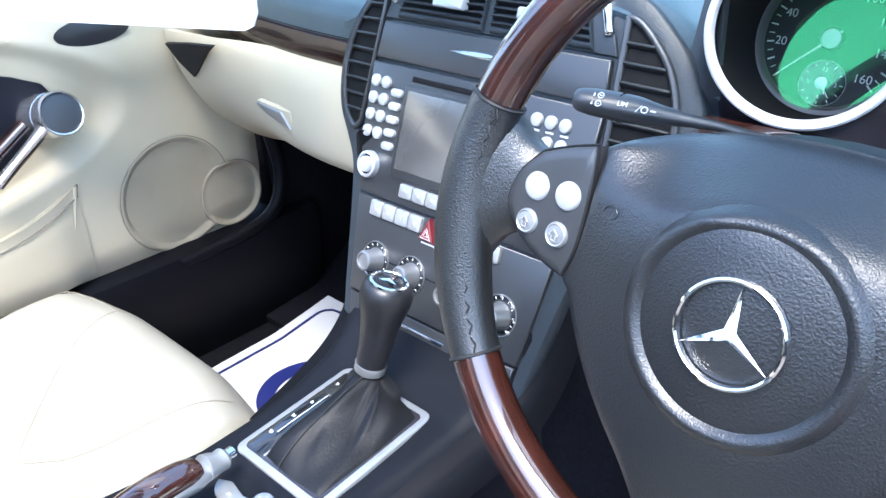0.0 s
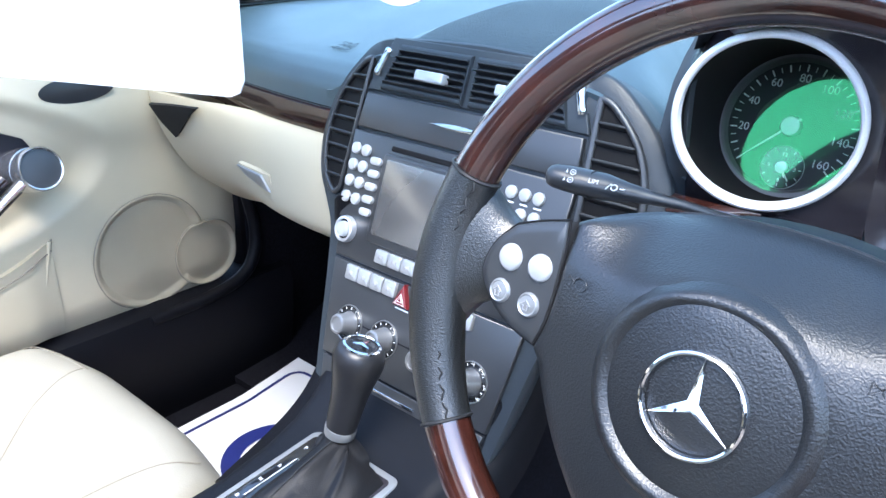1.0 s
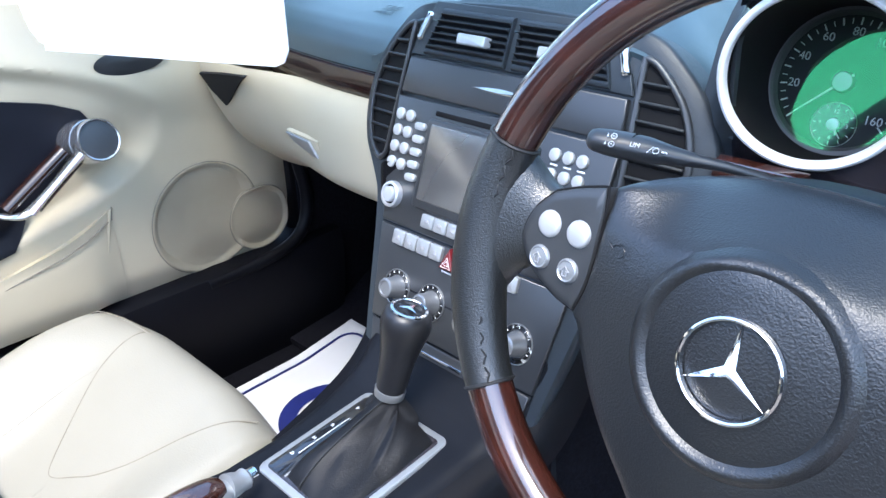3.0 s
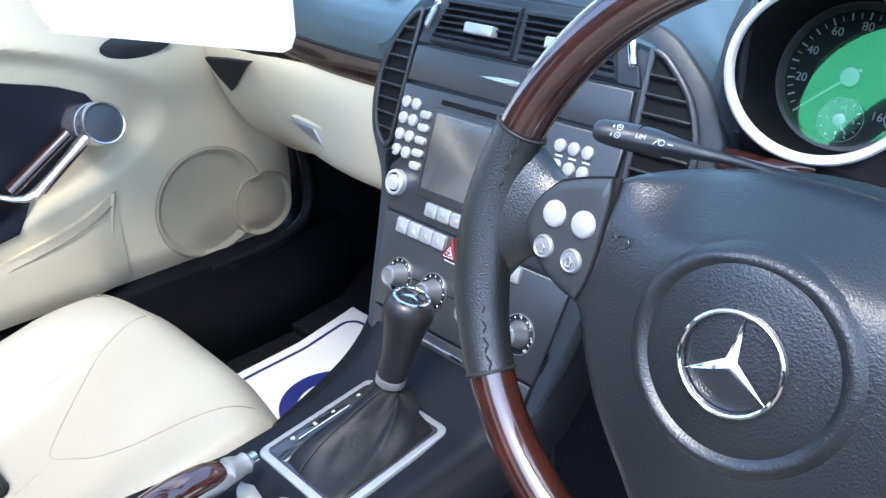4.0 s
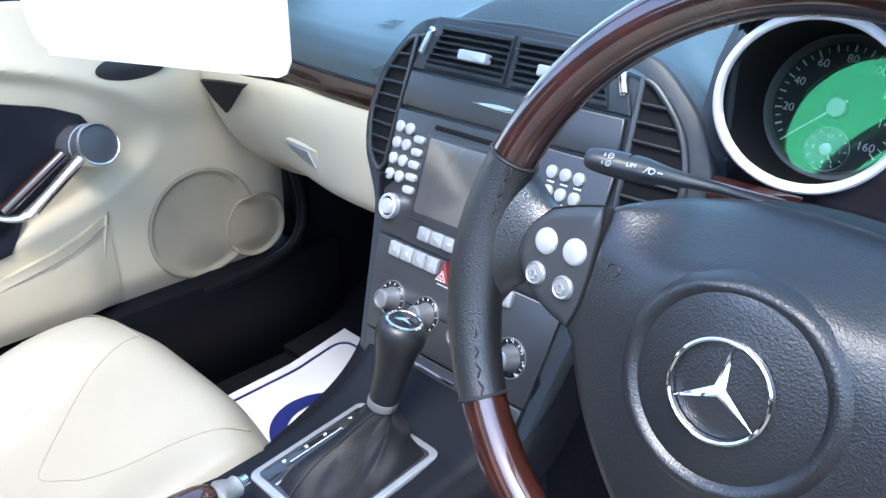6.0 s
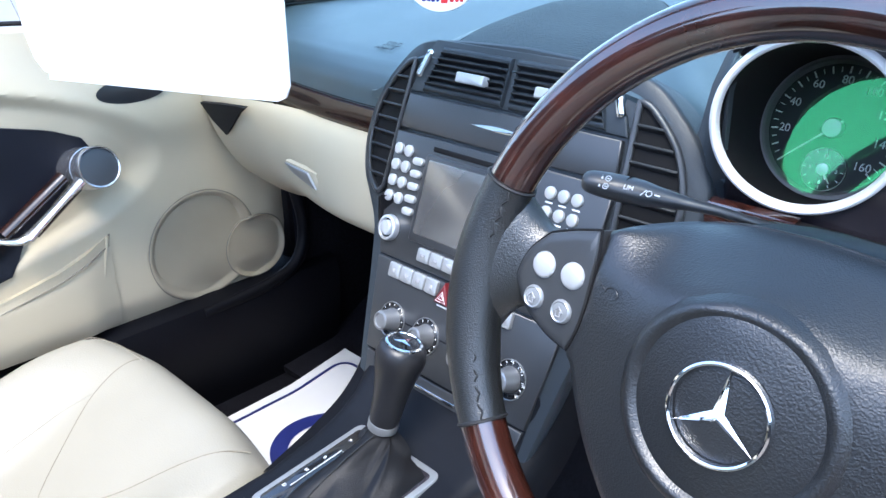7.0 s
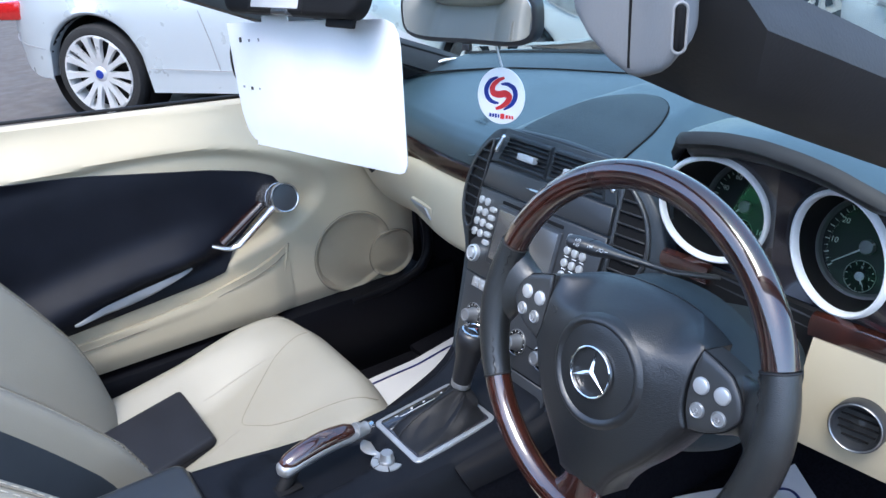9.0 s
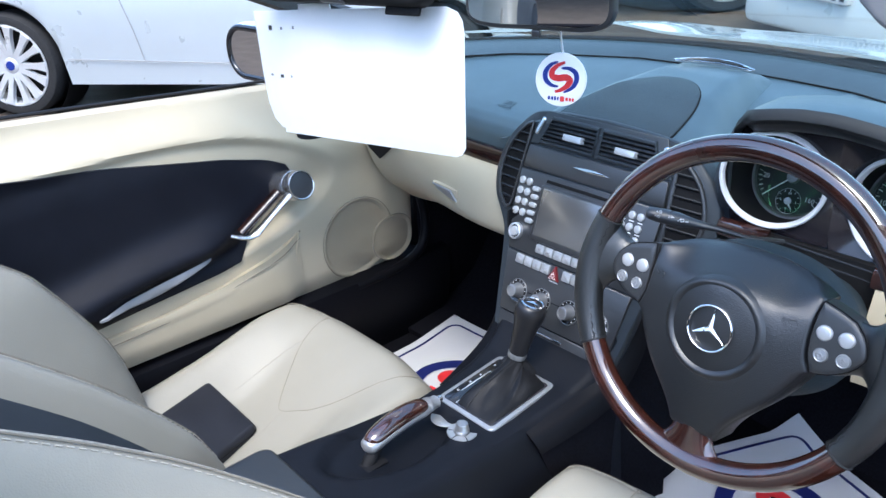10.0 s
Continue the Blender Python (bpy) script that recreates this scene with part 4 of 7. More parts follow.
gauge(0.2665, 0.793, "speedometer", "speedometer with white figures and a small clock", ["", "20", "40", "60", "80", "100", "120", "140", "160"], 223, (0.001, -0.0350), [("12", 90), ("3", 0), ("6", -90), ("9", 180)])
gauge(0.4305, 0.791, "rev_counter", "rev counter with white figures and a fuel gauge", ["", "10", "20", "30", "40", "50", "60", "70"], 220, (0.001, -0.0350), [("1", 0), ("\u00bd", 90)])

# housing between the tubes and hood
HOOD = [(0.200, 0.850), (0.208, 0.871), (0.217, 0.886), (0.226, 0.899), (0.242, 0.911), (0.270, 0.919), (0.312, 0.9265), (0.36, 0.9285), (0.41, 0.924), (0.45, 0.917), (0.49, 0.904), (0.53, 0.886), (0.58, 0.86)]


def hood_crown(x):
    return sum(interp(x + d, HOOD) for d in (-0.012, -0.006, 0, 0.006, 0.012)) / 5


rows, band_ = [], []
for i in range(61):
    x = 0.2045 + 0.3705 * (i / 60) ** 1.25
    c = hood_crown(x)
    lip = 0.240 + 0.038 * ease(0.268, 0.216, x) ** 1.5 + 0.024 * ease(0.220, 0.2045, x) + 0.02 * ease(0.46, 0.58, x)
    d = max(0.25, min(1.0, (c - 0.868) / 0.04))
    rows.append([(x, lip + 0.06, c - 0.017 * d), (x, lip + 0.02, c - 0.016 * d), (x, lip + 0.006, c - 0.014 * d), (x, lip, c - 0.009 * d), (x, lip + 0.001, c - 0.004 * d), (x, lip + 0.008, c), (x, lip + 0.03, c + 0.003), (x, lip + 0.09, c + 0.003 * d), (x, lip + 0.17, c - 0.010 - 0.4 * max(0, c - 0.90)), (x, lip + 0.27, 0.872 - 0.25 * (0.93 - c)), (x, lip + 0.38, 0.842), (x, lip + 0.44, 0.826)])
    band_.append([(x, lip + 0.022, c - 0.015 * d), (x, lip + 0.024, c - 0.024 * d), (x, lip + 0.030, c - 0.030 * d), (x, lip + 0.036, c - 0.031 * d)])
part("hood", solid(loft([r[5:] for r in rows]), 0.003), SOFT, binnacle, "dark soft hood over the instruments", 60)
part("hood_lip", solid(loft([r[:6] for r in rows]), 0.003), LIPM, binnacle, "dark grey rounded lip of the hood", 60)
part("hood_liner", solid(loft(band_), 0.003), SATIN, binnacle, "grey inner lip of the hood", 60)
bm = bmesh.new()
for (x0, x1, cx, mouth) in ((0.206, 0.352, 0.281, "speedometer"), (0.352, 0.545, 0.443, "rev_counter")):
    o = []
    for i in range(64):
        a = 2 * math.pi * i / 64
        c, s = math.cos(a), math.sin(a)
        hx = (x1 - cx if c > 0 else cx - x0) / max(abs(c), 1e-3)
        hz = (0.088 if s > 0 else 0.088) / max(abs(s), 1e-3)
        k = min(hx, hz)
        o.append(((cx + k * c, 0.302 - 0.06 * k * s, min(0.817 + k * s, hood_crown(cx + k * c) - 0.012)), MOUTHS[mouth] @ Vector((0.0722 * c, 0.0722 * s, -0.004))))
    loft([[p[0] for p in o], [p[1] for p in o]], cu=True, bm=bm)
part("housing", bm, COATP, binnacle, "matt black housing round the tubes")

# ---- steering wheel ----
TW = radians(15.7)
W = axes((0.358, 0.031, 0.7465), (1, 0, 0), (0, math.sin(TW), math.cos(TW)))
wheel = thing("steering_wheel", "wood and black leather three-spoke steering wheel", "steering wheel", (0.364, 0.06, 0.75))
RM, RT = 0.1862, 0.0157


def arc(a0, a1, n, r=RM, z=0.0):
    return [W @ Vector((r * math.cos(radians(a)), r * math.sin(radians(a)), z)) for a in (a0 + (a1 - a0) * i / n for i in range(n + 1))]


WN = W.to_3x3() @ Vector((0, 0, 1))
part("rim_top", tube(arc(20.5, 159.5, 60), RT, 20, up=WN), WOOD, wheel, "glossy dark wood upper rim")
part("rim_bottom", tube(arc(212, 328, 50), RT, 20, up=WN), WOOD, wheel, "glossy dark wood lower rim")
for a0, a1 in ((160, 211.5), (-31.5, 20)):
    g = part("rim_grip", tube(arc(a0, a1, 30), [RT * (1.05 + 0.17 * math.sin(math.pi * i / 30) ** 1.5) for i in range(31)], 20, up=WN), LEATHER, wheel, "black leather rim grip")
    for a in (a0, a1):
        part("grip_seam", tube([W @ (Vector((RM * math.cos(radians(a)), RM * math.sin(radians(a)), 0)) + (Vector((math.cos(radians(a)), math.sin(radians(a)), 0)) * math.cos(b) + Vector((0, 0, 1)) * math.sin(b)) * RT * 1.06) for b in (2 * math.pi * k / 24 for k in range(24))], 0.0012, 6, closed=True), STITCHB, g)
    for k in range(26):
        a = a0 + (a1 - a0) * (k + 0.5) / 26
        if 172 < a < 196 or -16 < a < 8:
            continue
        c = Vector((math.cos(radians(a)), math.sin(radians(a)), 0))
        p = c * (RM - RT * 0.72) + Vector((0, 0, RT * 0.80))
        t = Vector((-c.y, c.x, 0)) * 0.0030 + c * (0.0016 if k % 2 else -0.0016)
        part("stitch", tube([W @ (p - t), W @ (p + Vector((0, 0, 0.0008))), W @ (p + t)], 0.0007, 5), STITCHB, g)

# airbag cover
half = [(0.0, 0.074), (0.04, 0.0715), (0.075, 0.063), (0.1005, 0.0515), (0.0978, 0.034), (0.0975, 0.010), (0.1000, -0.010), (0.1065, -0.027), (0.096, -0.048), (0.080, -0.074), (0.063, -0.096), (0.047, -0.115), (0.035, -0.134), (0.029, -0.150), (0.0, -0.154)]
ln = smooth_line([(x, y, 0) for x, y in half[:4]], 6) + smooth_line([(x, y, 0) for x, y in half[3:8]], 5)[1:] + smooth_line([(x, y, 0) for x, y in half[7:14]], 4)[1:] + smooth_line([(x, y, 0) for x, y in half[13:]], 5)[1:]
outl = [(p.x, p.y) for p in ln] + [(-p.x, p.y) for p in reversed(ln[1:-1])]


def pad_n(x, y):
    d = math.hypot(x / 0.15, (y + 0.012) / 0.20)
    e = ease(0.048, 0.075, math.hypot(x - 0.002, y + 0.0147))
    side = 1 - 0.75 * ease(0.055, 0.098, abs(x))
    return 0.0275 - side * 4.2 * e * max(0.0, y + 0.004) ** 2 - 0.042 * d ** 1.8 - side * 1.33 * max(0.0, y - (0.034 - 0.12 * max(0.0, abs(x) - 0.03))) ** 1.15


rows = [[W @ Vector((x, y, -0.045)) for x, y in outl], [W @ Vector((x, y, pad_n(x, y) - 0.008)) for x, y in outl]]
for s in (0.99, 0.975, 0.95, 0.90, 0.84, 0.78, 0.72, 0.66, 0.60, 0.54, 0.48, 0.42, 0.36, 0.3, 0.15, 0.03):
    row = []
    for x, y in outl:
        X, Y = x * s, -0.012 + (y + 0.012) * s
        d = math.hypot(X - 0.002, Y + 0.0147)
        g = -0.0022 * ease(0.056, 0.050, d)
        near = ease(0.086, 0.094, abs(x)) * ease(-0.036, -0.026, y)
        row.append(W @ Vector((X, Y, pad_n(X, Y) - (0.008 - 0.0055 * near) * ease(0.94 + 0.035 * near, 1.0, s) + g)))
    rows.append(row)
cover = part("airbag_cover", loft(rows, cu=True, caps=True), PADM, wheel, "grained black airbag cover", 50)
EM = W @ Matrix.Translation((0.002, -0.0147, 0.0265))
def domed(b):
    """Lays a flat badge part over the swell of the cover."""
    for v in b.verts:
        v.co.z += pad_n(v.co.x + 0.002, v.co.y - 0.0147) - 0.0265
    return moved(b, EM)


part("boss_ring", domed(lathe([(0.0475, -0.0022), (0.0492, -0.0006), (0.0508, 0.0012), (0.0526, 0.0026), (0.0545, 0.0031), (0.0564, 0.0024), (0.0582, 0.0009), (0.0600, -0.0004), (0.062, -0.0015)], 96)), PADM, cover, "raised ring round the badge", 80)
part("boss_disc", domed(lathe([(0.0500, -0.0010), (0.047, -0.0006), (0.040, -0.0002), (0.030, 0.0002), (0.020, 0.0004), (0.010, 0.0006), (0.0, 0.0006)], 72)), PADM, cover, "", 80)
part("badge_ring", moved(lathe([(0.0247, 0.001), (0.0251, 0.0040), (0.0261, 0.0046), (0.0272, 0.0040), (0.0276, 0.001)], 64), EM), CHROME, cover, "chrome badge ring")
part("badge_star", moved(star_bm(0.0254, 0.0034, 0.0026), EM @ Matrix.Translation((0, 0, 0.0018)) @ Matrix.Rotation(radians(-2), 4, "Z")), CHROME, cover, "chrome three-pointed star")
part("spoke_tip", tube([W @ Vector((-0.029, -0.1465, -0.002)), W @ Vector((0, -0.153, 0.004)), W @ Vector((0.029, -0.1465, -0.002))], 0.0009, 6), CHROME, cover)
for s in (-1, 1):
    hm = W @ Matrix.Translation((s * 0.080, 0.020, pad_n(0.080, 0.020) + 0.0004)) @ Matrix.Rotation(s * 0.32, 4, "Y")
    part("horn_mark", moved(tube([Vector((0.005 * math.cos(a), 0.0035 * math.sin(a), 0)) for a in (2 * math.pi * i / 14 for i in range(14))], 0.0003, 5, closed=True), hm), PADM, cover)
    part("horn_mark", moved(tube([Vector((-0.005, 0, 0)), Vector((-0.010, 0.003, 0)), Vector((-0.010, -0.003, 0)), Vector((-0.005, 0, 0))], 0.0003, 5), hm), PADM, cover)

# button pods and spokes
pod_in = [(0.1018, 0.0508), (0.0992, 0.034), (0.0989, 0.010), (0.1013, -0.010), (0.1075, -0.0262)]
pod_out = [(0.1075, -0.0262), (0.124, -0.0215), (0.142, -0.0105), (0.1525, 0.003), (0.1535, 0.013), (0.148, 0.027), (0.136, 0.0400)]
pod_top = [(0.136, 0.0400), (0.119, 0.0462), (0.1018, 0.0508)]
for s in (-1, 1):
    o = []
    for run in (pod_in, pod_out, pod_top):
        o += [(s * p.x, p.y) for p in smooth_line([(x, y, 0) for x, y in run], 5)[:-1]]
    PM = W @ Matrix.Translation((s * 0.100, 0.0, 0.0)) @ Matrix.Rotation(s * 0.05, 4, "Y") @ Matrix.Translation((-s * 0.100, 0.0, 0.0))
    b = loft([[(x, y, -0.03) for x, y in o]] + [[(x * k + s * 0.122 * (1 - k), y * k + 0.010 * (1 - k), z - 1.6 * (y * k + 0.010 * (1 - k) - 0.010) ** 2) for x, y in o] for k, z in ((1.0, 0.0035), (0.99, 0.0050), (0.97, 0.0058), (0.8, 0.0062), (0.5, 0.0064), (0.1, 0.0064))], cu=True, caps=True)
    pp = part("button_pod", moved(b, PM), PODM, wheel, "satin black button pod", 50)
    part("pod_joint", moved(tube([Vector((x, y, 0.0030 - 1.6 * (y - 0.010) ** 2)) for x, y in inset(o, -0.0004)], 0.0010, 6, closed=True), PM), VENTD, pp)
    for k, (x, y) in enumerate(((0.1332, 0.0205), (0.1110, 0.0202), (0.1358, -0.0012), (0.1135, -0.0032))):
        up_ = k < 2
        rr = 0.0078 if up_ else 0.0070
        b = part("wheel_button", moved(lathe([(rr + 0.0008, 0.004), (rr + 0.0006, 0.0068), (rr, 0.0080), (rr * 0.92, 0.0086), (rr * 0.80, 0.0080 if not up_ else 0.0090), (0, 0.0086 if not up_ else 0.0095)], 28), PM @ Matrix.Translation((s * x, y, 0))), BUTTON if up_ else BUTTOND, pp, "bright silver button" if up_ else "silver button with a small symbol")
        if not up_:
            part("button_print", moved(tube([Vector((0.003 * c, 0.003 * d, 0.0096)) for c, d in ((-1, 0), (0, 1), (1, 0), (0.5, 0), (0.5, -1), (-0.5, -1), (-0.5, 0))], 0.0005, 5, closed=True), PM @ Matrix.Translation((s * x, y, 0))), GREYMARK, b)
    rows = []
    for t in range(17):
        q = t / 16
        x = 0.112 + 0.072 * q
        up_y = interp(x, [(0.112, 0.043), (0.130, 0.0405), (0.144, 0.0385), (0.151, 0.041), (0.158, 0.0475), (0.165, 0.056), (0.172, 0.066), (0.185, 0.074)])
        lo_y = interp(x, [(0.112, -0.030), (0.130, -0.024), (0.144, -0.0165), (0.152, -0.0145), (0.160, -0.0185), (0.166, -0.028), (0.172, -0.042), (0.185, -0.056)])
        cy, hw, th = (up_y + lo_y) / 2, (up_y - lo_y) / 2, 0.0125 + 0.003 * q
        rows.append([W @ Vector((s * x, cy + hw * math.cos(a) * abs(math.cos(a)) ** -0.3 if abs(math.cos(a)) > 1e-3 else cy, -0.017 + 0.016 * ease(0.45, 1.0, q) + th * math.sin(a) * (1 if math.sin(a) > 0 else 1.5))) for a in (2 * math.pi * k / 28 for k in range(28))])
    part("spoke", loft(rows, cu=True, caps=True), LEATHER, wheel, "black leather covered spoke", 60)
rows = []
for t in range(9):
    q = t / 8
    y = -0.120 - 0.062 * q
    hw = 0.0265 - 0.003 * math.sin(math.pi * q) + 0.034 * q ** 4
    rows.append([W @ Vector((hw * math.cos(a), y, -0.004 + 0.012 * math.sin(a))) for a in (2 * math.pi * k / 24 for k in range(24))])
part("lower_spoke", loft(rows, cu=True, caps=True), WOOD, wheel, "wood veneered lower spoke", 60)
part("hub", moved(lathe([(0.060, -0.12), (0.062, -0.034), (0.050, -0.020), (0, -0.015)], 40), W), DARK, wheel, "black plastic hub behind the cover")
rows = []
for z, rx, ry, cy in ((-0.030, 0.088, 0.052, -0.010), (-0.032, 0.104, 0.064, -0.012), (-0.045, 0.118, 0.078, -0.014), (-0.075, 0.128, 0.087, -0.015), (-0.105, 0.132, 0.090, -0.016), (-0.120, 0.126, 0.084, -0.018), (-0.130, 0.105, 0.070, -0.02), (-0.26, 0.085, 0.060, -0.03)):
    rows.append([W @ Vector((0.9 * rx * math.cos(a) * abs(math.cos(a)) ** -0.15 if abs(math.cos(a)) > 1e-3 else 0, cy + ry * math.sin(a), z)) for a in (2 * math.pi * k / 48 for k in range(48))])
part("column_shroud", loft(rows, cu=True, caps=True), COLM, wheel, "dark soft-grained steering column shroud", 60)

# stalk
stalk = thing("cruise_stalk", "black cruise control stalk with white symbols", "control stalk", (0.30, 0.20, 0.76))
p0, p1 = Vector((0.176, 0.137, 0.785)), Vector((0.262, 0.178, 0.772))
SX = (p1 - p0).normalized()
pts = [p0 + (p1 - p0) * t for t in (0, 0.02, 0.06, 0.15, 0.27, 0.38, 0.45, 0.49, 0.62, 0.82, 1.0)] + [Vector((0.290, 0.200, 0.762)), Vector((0.312, 0.262, 0.742))]
rr = [0.004, 0.008, 0.0100, 0.0112, 0.0118, 0.0118, 0.0116, 0.0108, 0.0082, 0.0056, 0.0046, 0.0042, 0.004]
arm = part("stalk_arm", tube(pts, rr, 18, flat=0.82), SATIN, stalk, "ribbed satin black lever")
FM = axes(p0 + (p1 - p0) * 0.33 + Vector((0.003, -0.0098, 0.0062)), SX, Vector((0.02, 0.52, 0.85))) @ Matrix.Translation((-0.006, 0, 0)) @ Matrix.Diagonal((0.78, 0.78, 1, 1))
words("LIM", 0.0060, FM @ Matrix.Translation((0.014, -0.001, 0.0018)), WHITE, stalk)
for k, yy in enumerate((0.0035, -0.0040)):
    part("symbol", moved(tube([Vector((-0.006 + 0.0024 * math.cos(a), yy + 0.0024 * math.sin(a), 0.0010)) for a in (2 * math.pi * i / 14 for i in range(14))], 0.0004, 5, closed=True), FM), WHITE, stalk)
    part("symbol", moved(box((-0.006, yy, 0.0012), (0.0024, 0.0006, 0.0004)), FM), WHITE, stalk)
    part("symbol", moved(prism([(-0.0125, yy - 0.0015), (-0.0105, yy - 0.0015), (-0.0115, yy + 0.002)], 0.0006, 0.0014, 0.0001), FM), WHITE, stalk)
part("symbol", moved(tube([Vector((0.033 + 0.0026 * math.cos(a), -0.002 + 0.0026 * math.sin(a), 0.0008)) for a in (2 * math.pi * i / 14 for i in range(14))], 0.0005, 5, closed=True), FM), WHITE, stalk)
part("symbol", moved(tube([Vector((0.026, -0.005, 0.001)), Vector((0.030, 0.001, 0.001))], 0.0005, 5), FM), WHITE, stalk)
part("symbol", moved(tube([Vector((0.038, -0.002, 0.0006)), Vector((0.043, -0.002, 0.0002))], 0.0008, 5), FM), WHITE, stalk)
part("stalk_joint", tube([p0 + (p1 - p0) * 0.36 + Vector((0, 0.0118 * math.cos(a) * 0.95, 0.0100 * math.sin(a))) for a in (2 * math.pi * i / 20 for i in range(20))], 0.0005, 5, closed=True), VENTD, stalk)
st2 = thing("wiper_stalk", "black combination stalk below the wheel spoke", "control stalk", (0.30, 0.12, 0.70))
part("stalk_arm", tube([(0.195, 0.105, 0.712), (0.205, 0.108, 0.712), (0.23, 0.115, 0.712), (0.27, 0.13, 0.715), (0.33, 0.16, 0.72)], [0.008, 0.013, 0.014, 0.010, 0.007], 16, flat=0.7), SATIN, st2)


# ---- seats ----
def cushion_z(x, y):
    """Height of the seat cushion; x is across from its middle."""
    run = [(-0.42, 0.225), (-0.30, 0.238), (-0.20, 0.253), (-0.14, 0.270), (-0.08, 0.298), (-0.03, 0.324), (0.01, 0.343), (0.04, 0.354), (0.062, 0.355), (0.082, 0.347), (0.098, 0.330), (0.110, 0.305), (0.119, 0.27), (0.122, 0.22)]
    c = sum(interp(y + d, run) for d in (-0.012, 0, 0.012)) / 3 if y < 0.09 else interp(y, run)
    a = abs(x)
    b = interp(y, [(-0.42, 0.070), (-0.22, 0.066), (-0.14, 0.054), (-0.06, 0.030), (0.0, 0.008), (0.06, -0.012), (0.12, -0.020)])
    if x < 0:
        b += 0.022 * math.exp(-((y + 0.05) / 0.14) ** 2)
    z = c + b * ease(0.085, 0.205, a)
    z -= 0.12 * ease(0.196, 0.258, a) ** 2
    return z


def seat(name, cx, dy, bx, by, trim, label, group, splay=0.0):
    s = thing(name, label, "car seat", (cx, dy - 0.2, 0.08), group)
    ys = [-0.42 + 0.03 * i for i in range(13)] + [-0.04 + 0.012 * i for i in range(13)] + [0.112, 0.118, 0.121]
    rows = []
    for y in ys:
        fr = 0.035 * ease(0.02, 0.12, y)
        rows.append([(cx - 0.254, dy + y * 0.98, 0.10)] + [(cx + (-0.252 + 0.504 * i / 40) * (1 - fr), dy + y - 0.02 * (abs(-0.5 + i / 40) * 2) ** 3 * ease(0, 0.1, y), cushion_z(-0.252 + 0.504 * i / 40, y)) for i in range(41)] + [(cx + 0.254, dy + y * 0.98, 0.10)])
    rows.append([(p[0], p[1] + 0.001, 0.10) for p in rows[-1]])
    part("cushion", loft(rows), CREAM, s, "cream leather seat cushion with raised bolsters", 70)

    def on(x, y, lift=0.0006):
        return Vector((cx + x, dy + y, cushion_z(x, y) + lift))

    seam = smooth_line([Vector((a, b, 0)) for a, b in ((-0.112, 0.068), (-0.106, 0.02), (-0.095, -0.02), (-0.071, -0.06), (-0.037, -0.106), (-0.014, -0.130), (0.003, -0.132), (0.030, -0.116), (0.061, -0.095), (0.112, -0.040), (0.140, 0.0), (0.160, 0.035), (0.180, 0.07))], 6)
    part("seam", tube([on(p.x, p.y, 0.0) for p in seam], 0.0008, 6), SEAM, s)
    for run in (((-0.100, -0.008), (-0.112, -0.05), (-0.118, -0.10), (-0.122, -0.17)), ((0.003, -0.134), (0.008, -0.17), (0.016, -0.212))):
        part("crease", tube([on(p.x, p.y, -0.0004) for p in smooth_line([Vector((a, b, 0)) for a, b in run], 6)], 0.0012, 6), CREAM, s)
    seam2 = smooth_line([Vector((a, b, 0)) for a, b in ((-0.215, 0.03), (-0.19, 0.052), (-0.16, 0.066), (-0.13, 0.071), (-0.108, 0.072))], 6)
    part("seam", tube([on(p.x, p.y, 0.0) for p in seam2], 0.0007, 6), SEAM, s)
    for k in range(len(seam2) - 1):
        p = seam2[k]
        part("stitch", tube([on(p.x, p.y - 0.005, 0.0004), on(p.x + 0.004, p.y - 0.005, 0.0006)], 0.0004, 4), STITCH, s)
    # backrest
    def back(x, t):
        a = abs(x)
        y0, z0 = -0.365 - 0.48 * t, 0.27 + 0.62 * t
        f = interp(t, [(-0.02, 0.045), (0.1, 0.08), (0.2, 0.10), (0.45, 0.125), (0.7, 0.10), (1.0, 0.05)] if x < 0 else [(-0.02, 0.05), (0.1, 0.08), (0.2, 0.092), (0.45, 0.088), (0.7, 0.075), (1.0, 0.04)]) * ease(0.09, 0.205, a)
        f += 0.02 * math.sin(math.pi * min(1, t * 1.4))
        f -= 0.16 * ease(0.215, 0.268, a) ** 1.7
        f -= 0.005 * math.exp(-((a - 0.115) / 0.006) ** 2)
        return Vector((cx + bx + splay * ease(0.8, 0.3, t) + x * (0.93 if x < 0 else 0.87) * (1 - 0.16 * ease(0.6, 1.0, t)), dy + by + y0 + f * 0.86, z0 + f * 0.5))

    def hull(i0, i1):
        rows = [[back(-0.264 + 0.528 * i / 66, -0.02 + 1.0 * j / 30) for i in range(i0, i1 + 1)] for j in range(31)]
        top = rows[-1]
        rows.append([p + Vector((0, -0.03, 0.020)) for p in top])
        rows.append([p + Vector((0, -0.075, 0.018)) for p in top])
        rows.append([p + Vector((0, -0.10, -0.03)) for p in top])
        rows.append([Vector((p.x, dy - 0.62, 0.30)) for p in top])
        return loft(rows)

    part("backrest", hull(2, 63), CREAM, s, "cream leather backrest with deep side bolsters", 70)
    for i0, i1 in ((0, 2), (63, 66)):
        part("backrest_side", hull(i0, i1), trim, s, "side of the backrest", 70)
